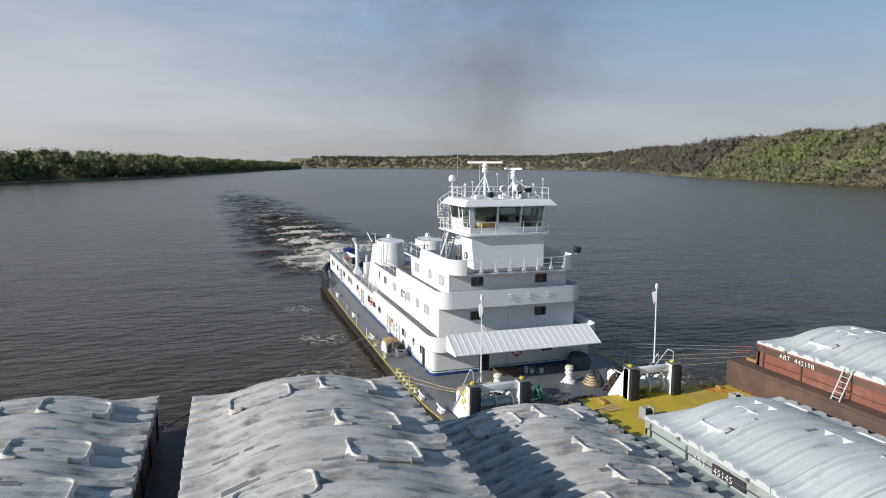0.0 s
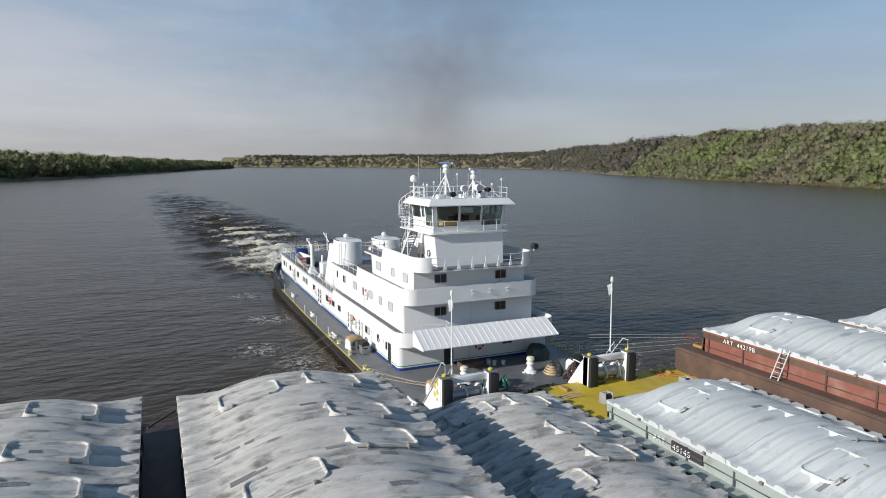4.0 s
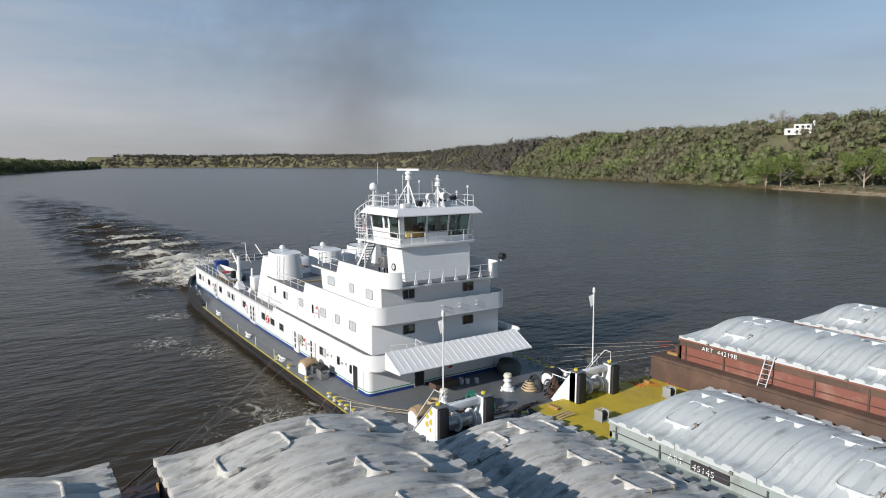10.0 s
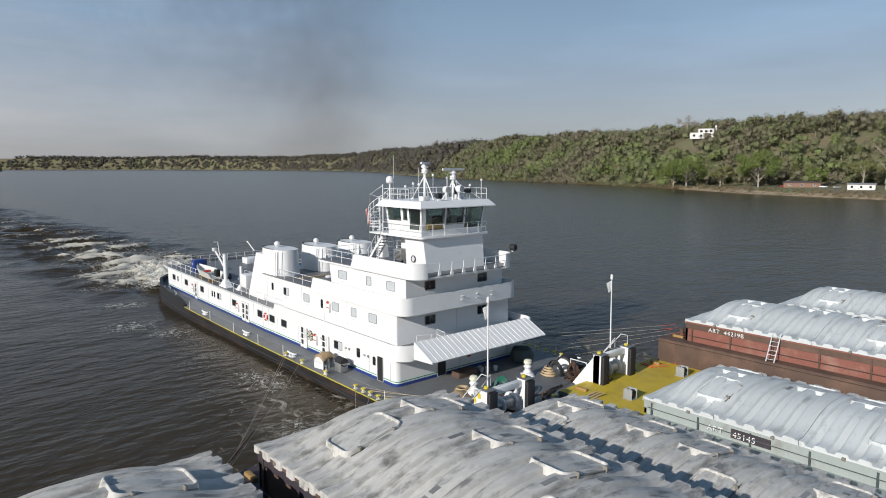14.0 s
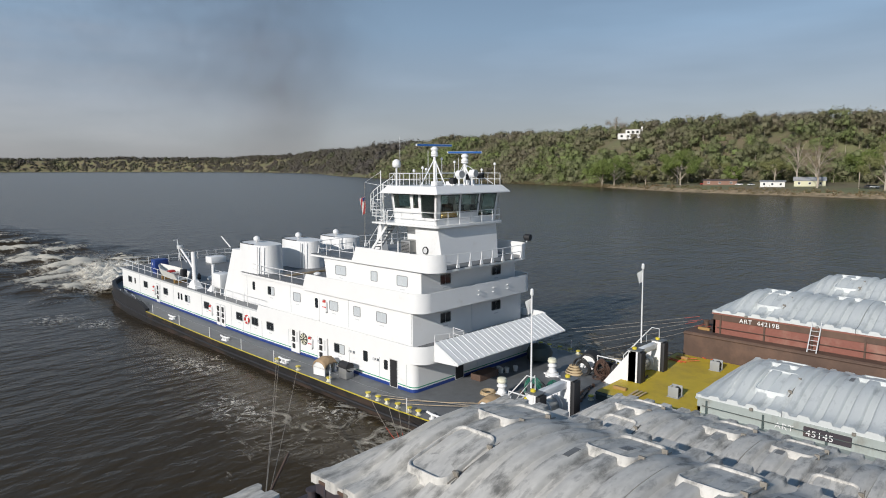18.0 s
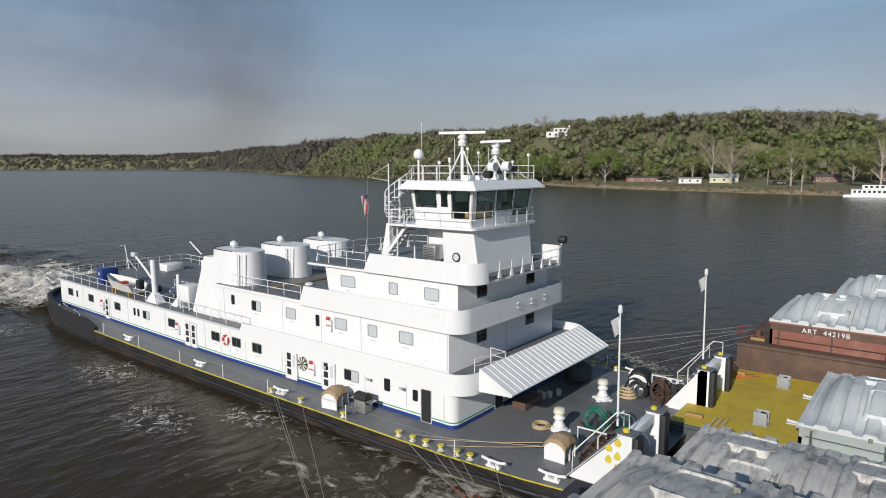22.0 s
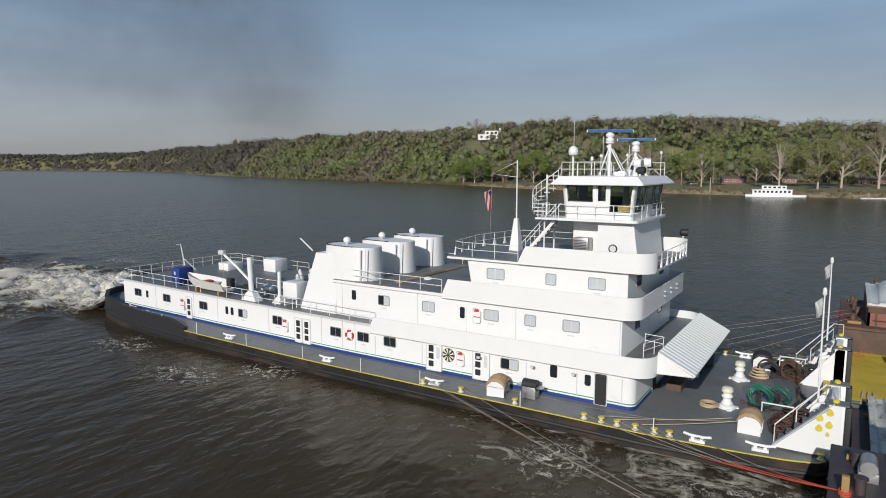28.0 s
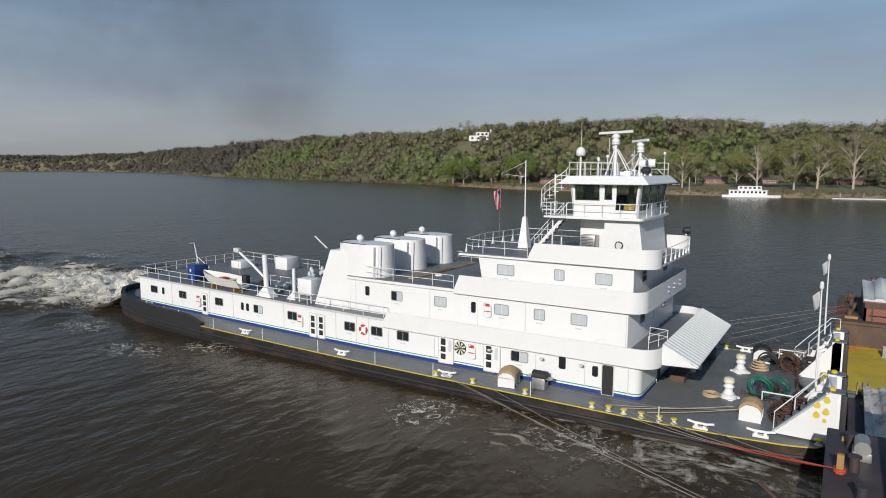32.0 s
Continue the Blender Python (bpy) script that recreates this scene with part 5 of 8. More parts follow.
def scanner(x, y, z, length):
    """A radar bar on its turning head: blue in front, white behind."""
    bm = B()
    box(bm, -length / 2, length / 2, -0.02, 0.1, -0.06, 0.09, 0.02)
    me = bpy.data.meshes.new("radar_scanner")
    bm.to_mesh(me)
    bm.free()
    me.materials.append(WHITE)
    ob = hang(new("radar_scanner", me), boat, "turning radar bar, blue front and white back")
    bm = B()
    box(bm, -length / 2 + 0.05, length / 2 - 0.05, -0.06, -0.02, -0.05, 0.08, 0.01)
    me = bpy.data.meshes.new("radar_face")
    bm.to_mesh(me)
    bm.free()
    me.materials.append(RADARBLUE)
    face = new("radar_face", me)
    face.parent = ob
    ob.matrix_basis = pose(x, y, z)
    return ob


SCAN1 = scanner(-1.0, 2.4, 16.02, 2.7)
SCAN2 = scanner(0.85, 1.4, 15.57, 2.3)
for x, y, h in ((-3.05, 3.85, 1.2),):
    part("dome_post", tube(B(), [(x, y, 13.4), (x, y, 13.4 + h)], 0.06, 8), WHITE, boat)
    part("satellite_dome", turned(B(), [(0.2, 0), (0.26, 0.06), (0.28, 0.22), (0.24, 0.4), (0.13, 0.5), (0.02, 0.54)], (x, y, 13.4 + h), 16), WHITE, boat, smooth=True)


def searchlight(x, y, z, az, r=0.26, m=WHITE):
    bm = B()
    d = Vector((math.sin(radians(az)), -math.cos(radians(az)), 0))
    c = Vector((x, y, z))
    tube(bm, [c + d * 0.3, c + d * 0.02, c - d * 0.1, c - d * 0.22], r, 14)
    for v in bm.verts:
        if (v.co - c).dot(d) < -0.15:
            v.co = c - d * 0.22 + (v.co - c + d * 0.22) * 0.5
    s = part("searchlight", bm, m, boat, "round searchlight on a yoke")
    part("lens", tube(B(), [c + d * 0.3, c + d * 0.315], r * 0.88, 14), GLASS if m is BLACK else STEEL, s)
    part("yoke", tube(B(), [(x, y, 13.4 if z > 12 else 9.4), (x, y, z - r)], 0.05, 6), WHITE, s)


searchlight(-0.15, 1.0, 14.15, -8)
searchlight(0.85, 0.75, 14.2, 5)
searchlight(1.3, 1.6, 13.95, 12, 0.2, BLACK)
searchlight(5.0, -0.7, 9.75, 8, 0.24, BLACK)
searchlight(-1.35, 0.5, 13.75, -5, 0.2, BLACK)
searchlight(1.75, 0.9, 14.05, 10, 0.17, BLACK)
for x, y, h in ((-2.3, 3.0, 0.9), (-1.9, 2.6, 1.1), (-0.6, 3.6, 1.0), (1.9, 2.2, 1.2), (2.35, 1.2, 0.95), (2.0, 3.4, 1.5), (2.7, 0.35, 1.35), (0.2, 2.9, 1.7)):
    a = part("aerial", tube(B(), [(x, y, 13.4), (x, y, 13.4 + h)], 0.022, 5), WHITE, boat)
    part("aerial_head", turned(B(), [(0.05, 0), (0.09, 0.03), (0.08, 0.14), (0.03, 0.18)], (x, y, 13.4 + h), 8), WHITE, a)
part("whip_aerial", tube(B(), [(-2.6, 4.0, 13.4), (-2.6, 4.0, 16.6)], 0.012, 5), WHITE, boat)
for a, b in (((-2.2, 1.0, 13.5), (-1.05, 2.2, 15.0)), ((2.6, 0.4, 13.5), (0.95, 1.4, 14.8)), ((-2.6, 3.9, 14.2), (2.9, 4.2, 14.2)), ((1.5, 3.0, 13.5), (0.95, 1.6, 14.8))):
    part("brace", tube(B(), [a, b], 0.025, 5), WHITE, boat)
for x, y, w, d2, h in ((-1.9, 1.3, 0.35, 0.2, 0.3), (0.4, 2.2, 0.3, 0.25, 0.25), (1.9, 1.9, 0.25, 0.25, 0.35)):
    part("roof_box", box(B(), x - w, x + w, y - d2, y + d2, 13.42, 13.42 + h, 0.03), WHITE, boat)

# after mast with its yard and the ensign
fm = part("after_mast", tube(B(), [(-0.2, 8.75, 8.5), (-0.2, 8.75, 14.4)], 0.06, 8, r1=0.035), WHITE, boat)
part("mast_foot", prism(B(), [(-0.55, 8.4), (0.15, 8.4), (0.15, 9.1), (-0.55, 9.1)], 8.5, 10.6, [(-0.32, 8.63), (-0.08, 8.63), (-0.08, 8.87), (-0.32, 8.87)]), WHITE, fm)
part("yard", tube(B(), [(-0.2, 8.75, 14.3), (-0.2, 10.6, 13.5), (-0.2, 8.75, 13.3)], 0.02, 5), WHITE, fm)
part("halyard", tube(B(), [(-0.2, 10.6, 13.5), (-0.2, 10.7, 9.2)], 0.008, 4), ROPE, fm)


def cloth(name, at, w, h, material, label, folds=2.5):
    """A hanging flag in rigid folds."""
    bm = B()
    nx, nz = 8, 10
    g = [[bm.verts.new((at[0] + 0.10 * math.sin(folds * 2 * i / nx + j * 0.25), at[1] + w * i / nx * (1 - 0.35 * j / nz), at[2] - h * j / nz - 0.25 * i / nx)) for i in range(nx + 1)] for j in range(nz + 1)]
    for j in range(nz):
        for i in range(nx):
            bm.faces.new((g[j][i], g[j][i + 1], g[j + 1][i + 1], g[j + 1][i]))
    bmesh.ops.solidify(bm, geom=bm.faces[:], thickness=0.01)
    return bm


FLAG = bpy.data.materials.new("striped_bunting")
FLAG.use_nodes = True
ft = FLAG.node_tree
f_co, f_sp, f_mu, f_fr, f_gt, f_mix = (ft.nodes.new(k) for k in ("ShaderNodeTexCoord", "ShaderNodeSeparateXYZ", "ShaderNodeMath", "ShaderNodeMath", "ShaderNodeMath", "ShaderNodeMix"))
f_mu.operation, f_fr.operation, f_gt.operation = "MULTIPLY", "FRACT", "GREATER_THAN"
f_mu.inputs[1].default_value, f_gt.inputs[1].default_value = 4.5, 0.5
f_mix.data_type = "RGBA"
f_mix.inputs["A"].default_value, f_mix.inputs["B"].default_value = (0.5, 0.03, 0.04, 1), (0.75, 0.73, 0.7, 1)
ft.links.new(f_co.outputs["Object"], f_sp.inputs[0])
ft.links.new(f_sp.outputs[1], f_mu.inputs[0])
ft.links.new(f_mu.outputs[0], f_fr.inputs[0])
ft.links.new(f_fr.outputs[0], f_gt.inputs[0])
ft.links.new(f_gt.outputs[0], f_mix.inputs["Factor"])
ft.links.new(f_mix.outputs["Result"], ft.nodes["Principled BSDF"].inputs["Base Color"])
ens = thing("ensign", (-0.2, 10.65, 12.4), "limp red and white striped ensign on a halyard", "flag")
part("fly", cloth("fly", (-0.2, 10.65, 12.5), 0.5, 1.35, FLAG, ""), FLAG, ens)
part("canton", cloth("canton", (-0.215, 10.65, 12.52), 0.16, 0.36, BLUE, ""), BLUE, ens, "dark blue canton")

# ---- gear on the upper deck ----
cr = part("crane", tube(B(), [(-5.6, 28.2, 3.77), (-5.55, 28.4, 7.0)], 0.21, 12), WHITE, boat, "white davit crane with a slanting jib")
part("jib", tube(B(), [(-5.3, 28.4, 4.9), (-5.2, 30.2, 6.0), (-5.15, 32.0, 7.0)], 0.1, 8), WHITE, cr)
part("jib_head", box(B(), -5.35, -4.95, 31.7, 32.3, 6.85, 7.2, 0.06), GREYW, cr)
part("crane_foot", prism(B(), [(-6.0, 27.4), (-5.2, 27.4), (-5.2, 29.0), (-6.0, 29.0)], 3.77, 4.5, [(-5.8, 28.0), (-5.4, 28.0), (-5.4, 28.4), (-5.8, 28.4)]), WHITE, cr)
part("fall", tube(B(), [(-5.15, 32.0, 6.9), (-5.15, 31.9, 5.0)], 0.015, 4), WIRE, cr)
part("winch", tube(B(), [(-5.5, 29.0, 4.6), (-4.8, 29.0, 4.6)], 0.3, 12), BLACK, cr)
part("stay", tube(B(), [(-5.55, 28.4, 7.0), (-5.15, 32.0, 7.0)], 0.012, 4), WIRE, cr)
part("vent_post", tube(B(), [(-5.1, 25.75, 3.77), (-5.0, 25.85, 6.1)], 0.14, 10), WHITE, boat)
part("vent_post_foot", prism(B(), [(-5.5, 25.3), (-4.7, 25.3), (-4.7, 26.2), (-5.5, 26.2)], 3.77, 4.4, [(-5.15, 25.7), (-5.0, 25.7), (-5.0, 25.85), (-5.15, 25.85)]), WHITE, boat)
sl = part("stern_light_mast", tube(B(), [(0.1, 44.0, 3.77), (0.1, 44.6, 6.1)], 0.05, 6), WHITE, boat)
part("arm", box(B(), -0.35, 0.15, 44.55, 44.65, 6.05, 6.12), WHITE, sl)
part("brace", tube(B(), [(0.1, 42.4, 3.8), (0.1, 44.3, 4.8)], 0.03, 5), WHITE, sl)

skiff = thing("skiff", (-5.5, 33.2, 3.77), "white aluminium workboat on deck chocks", "boat")
bm = B()
secs = []
for k, y in enumerate((30.9, 32.2, 33.6, 34.8, 35.5, 35.9)):
    w, zb = (0.85, 0.9, 0.88, 0.62, 0.32, 0.06)[k], (4.1, 4.08, 4.1, 4.2, 4.45, 4.8)[k]
    zt = 4.72 + 0.07 * k
    secs.append([bm.verts.new((-5.5 + a * w, y, z)) for a, z in ((-1, zt), (-0.82, (zt + zb) / 2), (-0.6, zb), (0.6, zb), (0.82, (zt + zb) / 2), (1, zt), (0.9, zt), (0.6, zb + 0.12), (-0.6, zb + 0.12), (-0.9, zt))])
for a, b in zip(secs, secs[1:]):
    for i in range(10):
        bm.faces.new((a[i], a[(i + 1) % 10], b[(i + 1) % 10], b[i]))
bm.faces.new(secs[0])
bm.faces.new(secs[-1][::-1])
bmesh.ops.recalc_face_normals(bm, faces=bm.faces)
part("shell", bm, SKIN, skiff)
part("bench", box(B(), -6.2, -4.8, 32.6, 32.9, 4.5, 4.56), SKIN, skiff)
part("bench", box(B(), -6.2, -4.8, 33.9, 34.2, 4.55, 4.61), SKIN, skiff)
part("outboard", box(B(), -5.75, -5.25, 30.45, 30.95, 4.4, 5.15, 0.08), BLACK, skiff, "black outboard engine")
part("life_vests", box(B(), -5.9, -5.2, 33.0, 33.6, 4.4, 4.72, 0.1), RED, skiff, "red life vests in the boat")
for y in (31.5, 34.2):
    part("chock", box(B(), -6.1, -4.9, y - 0.08, y + 0.08, 3.77, 4.12), WOOD, skiff)
tank = thing("blue_locker", (-4.7, 37.6, 3.77), "blue painted steel locker on the upper deck", "locker")
part("body", box(B(), -5.55, -4.1, 37.1, 38.1, 4.05, 5.25, 0.12), BLUE, tank)
for x in (-5.3, -4.3):
    part("foot", box(B(), x - 0.1, x + 0.1, 37.2, 38.0, 3.77, 4.06), BLUE, tank)
part("plate_mark", box(B(), -5.57, -5.54, 37.5, 37.7, 4.7, 4.95), GREYW, tank)

# spare line baskets and pumps by the inner rail
for x, y in ((2.4, 31), (3.3, 32), (4.1, 31.4), (1.4, 30.4)):
    part("deck_pump", turned(B(), [(0.28, 0), (0.3, 0.3), (0.14, 0.4), (0.2, 0.55), (0.08, 0.8)], (x, y, 3.77), 10), GREYW, boat)

# ---- on the main deck ----
ring_ = thing("life_ring", (-6.24, 18.05, 2.75), "orange-red and white life ring on the house wall", "life ring")
bm = tube(B(), [(-6.26, 18.05 + 0.3 * math.cos(a), 2.75 + 0.3 * math.sin(a)) for a in np.linspace(0, 2 * math.pi, 25)[:-1]], 0.075, 8, closed=True)
part("buoy", bm, RED, ring_, smooth=True)
for k in range(4):
    a = math.pi / 4 + k * math.pi / 2
    part("band", tube(B(), [(-6.26, 18.05 + 0.3 * math.cos(a + d), 2.75 + 0.3 * math.sin(a + d)) for d in (-0.2, 0, 0.2)], 0.08, 8), WHITE, ring_, "white band")
r2 = copy_thing(ring_, pose(0.2, -1.05, 2.6, 0, 0, 90))


def canvas_box(x, y, yaw, cover, label):
    """A deck winch: three arched white cheeks, drums between them, a limp canvas thrown over the top."""
    c = thing("winch_cover", (x, y, deck_z(x, y) - 0.01, 0, 0, yaw), label, "winch")
    arch_pts = [(-0.5, 0), (0.5, 0)] + [(0.5 * math.cos(a), 0.52 + 0.44 * math.sin(a)) for a in np.linspace(0, math.pi, 9)]
    n = len(arch_pts)
    for cx, k in ((-0.5, 1.0), (0.0, 0.94), (0.5, 1.0)):
        bm = B()
        p = [bm.verts.new((cx - 0.045, py, pz * k)) for py, pz in arch_pts]
        q = [bm.verts.new((cx + 0.045, py, pz * k)) for py, pz in arch_pts]
        for i in range(n):
            bm.faces.new((p[i], p[(i + 1) % n], q[(i + 1) % n], q[i]))
        bm.faces.new(p)
        bm.faces.new(q[::-1])
        bmesh.ops.recalc_face_normals(bm, faces=bm.faces)
        local(c, "cheek", bm, WHITE)
    for cx in (-0.25, 0.25):
        local(c, "drum", tube(B(), [(cx - 0.2, 0, 0.5), (cx + 0.2, 0, 0.5)], 0.3, 12), WIRE)
    # canvas: a sagging sheet over the cheeks with uneven hanging edges
    bm = B()
    nu, nv = 14, 16
    top, low_ = [], []
    for i in range(nu + 1):
        u = -0.6 + 1.2 * i / nu
        end = max(0.0, abs(u) - 0.52) * 1.8
        reach = 1.25 + 0.35 * noise.noise(Vector((u * 2.3, 4.0, x)))
        row = []
        for j in range(nv + 1):
            w = (-1 + 2 * j / nv) * reach
            sag = 0.05 * math.cos(u * math.pi * 2) + 0.05 * noise.noise(Vector((u * 4, w * 4, 2.0)))
            row.append((u, -0.58 * math.sin(w) if abs(w) < 1.57 else -0.59 * w / abs(w), 0.56 + 0.53 * math.cos(min(abs(w), 1.57)) - end + sag))
        top.append([bm.verts.new(p) for p in row])
        low_.append([bm.verts.new((p[0] * 0.98, p[1] * 0.97, p[2] - 0.03)) for p in row])
    for i in range(nu):
        for j in range(nv):
            bm.faces.new((top[i][j], top[i + 1][j], top[i + 1][j + 1], top[i][j + 1]))
            bm.faces.new((low_[i][j], low_[i][j + 1], low_[i + 1][j + 1], low_[i + 1][j]))
    ring_t = [r[0] for r in top] + top[-1][1:] + [r[-1] for r in top[-2::-1]] + top[0][-2:0:-1]
    ring_l = [r[0] for r in low_] + low_[-1][1:] + [r[-1] for r in low_[-2::-1]] + low_[0][-2:0:-1]
    for i in range(len(ring_t)):
        j = (i + 1) % len(ring_t)
        bm.faces.new((ring_t[i], ring_l[i], ring_l[j], ring_t[j]))
    bmesh.ops.recalc_face_normals(bm, faces=bm.faces)
    local(c, "canvas", bm, cover, "limp canvas cover", True)
    return c


def local(parent, name, bm, material, label="", smooth=False):
    """A part built round its thing's own origin."""
    ob = part(name, bm, material, None, label, smooth)
    ob.parent = parent
    return ob


wc = canvas_box(-7.3, 6.3, 10, TARP, "white steel winch with arched cheeks under a tan canvas")
canvas_box(-5.6, -6.4, 0, TARP, "white steel winch with arched cheeks under a tan canvas")
canvas_box(5.6, -5.7, 6, BLACK, "white steel winch with arched cheeks under a black cover")
copy_thing(wc, pose(7.05, 6.6, deck_z(7.05, 6.6) - 0.01, 0, 0, 170))
gr = thing("grill", (-7.0, 4.45, deck_z(7.3, 4.45)), "stainless steel barbecue with a closed dark lid", "grill")
local(gr, "cabinet", box(B(), -0.3, 0.3, -0.4, 0.4, 0.05, 0.72, 0.03), STEEL)
bm = tube(B(), [(0, -0.42, 0.78), (0, 0.42, 0.78)], 0.31, 14)
local(gr, "lid", bm, BLACK, "dark domed lid")
for s in (-1, 1):
    local(gr, "side_shelf", box(B(), -0.25, 0.25, s * 0.58 - 0.18, s * 0.58 + 0.18, 0.68, 0.72), STEEL)


def bollard():
    b = thing("bollard", (0, 0, 0), "cream button bollard with a yellow cap", "bollard", "bollards along the deck edge")
    local(b, "stem", turned(B(), [(0.17, 0), (0.17, 0.03), (0.1, 0.05), (0.1, 0.2), (0.15, 0.21)], (0, 0, 0), 12), CREAM)
    local(b, "cap", turned(B(), [(0.15, 0.205), (0.18, 0.235), (0.16, 0.28), (0.05, 0.295)], (0, 0, 0), 12), YELLOW, "yellow cap")
    return b


def kevel():
    k = thing("kevel", (0, 0, 0), "white steel cleat with two horns", "cleat", "cleats along the deck edge")
    local(k, "base", box(B(), -0.13, 0.13, -0.35, 0.35, 0, 0.12, 0.02), WHITE)
    for s in (-1, 1):
        local(k, "leg", box(B(), -0.08, 0.08, s * 0.2 - 0.07, s * 0.2 + 0.07, 0.1, 0.26), WHITE)
    local(k, "horn", tube(B(), [(0, -0.62, 0.34), (0, -0.3, 0.28), (0, 0.3, 0.28), (0, 0.62, 0.34)], 0.065, 8), WHITE)
    return k


bol = bollard()
bol.matrix_basis = pose(-8.05, 1.0, deck_z(8.05, 1))
for s in (-1, 1):
    for y in (4.9, 10.9, 8.3, 0.1, -0.7, -1.6, -2.5, -3.2, -9.4):
        copy_thing(bol, pose(s * (half_width(y) - 0.3), y, deck_z(half_width(y) - 0.3, y)))
copy_thing(bol, pose(8.05, 1.0, deck_z(8.05, 1)))
kev = kevel()
kev.matrix_basis = pose(-7.95, -4.45, deck_z(7.95, -4.45))
for s in (-1, 1):
    for y in (-7.05, 10.2, 18.6, 28.2, 42.0, 39.0):
        copy_thing(kev, pose(s * (half_width(y) - 0.45 - (0.4 if y > 38 else 0)), y, deck_z(half_width(y) - 0.45 - (0.4 if y > 38 else 0), y) + sheer(y), 0, 0, 4 if y < 30 else -10 * s * -1))
copy_thing(kev, pose(7.95, -4.45, deck_z(7.95, -4.45)))


def capstan():
    c = thing("capstan", (0, 0, 0), "cream-white deck capstan with a faded yellow cap", "capstan", "capstans on the fore deck")
    local(c, "base", turned(B(), [(0.44, 0), (0.44, 0.1), (0.36, 0.16), (0.3, 0.2)], (0, 0, 0), 16), WHITE)
    local(c, "barrel", turned(B(), [(0.3, 0.2), (0.3, 0.3), (0.23, 0.34), (0.21, 0.5), (0.22, 0.56), (0.29, 0.6), (0.29, 0.68), (0.22, 0.72), (0.21, 0.84), (0.26, 0.88)], (0, 0, 0), 16), WHITE, smooth=True)
    local(c, "head", turned(B(), [(0.28, 0.86), (0.3, 0.95), (0.27, 1.02)], (0, 0, 0), 16), CREAM)
    local(c, "cap", turned(B(), [(0.26, 1.02), (0.27, 1.08), (0.2, 1.13), (0.03, 1.14)], (0, 0, 0), 16), CREAM, "faded yellow cap")
    for k in range(4):
        a = k * math.pi / 2
        local(c, "foot", box(B(), 0.45 * math.cos(a) - 0.12, 0.45 * math.cos(a) + 0.12, 0.45 * math.sin(a) - 0.12, 0.45 * math.sin(a) + 0.12, 0, 0.07), WHITE)
    return c


cap = capstan()
cap.matrix_basis = pose(2.3, -4.85, DZ)
copy_thing(cap, pose(-2.95, -4.95, DZ, 0, 0, 20))


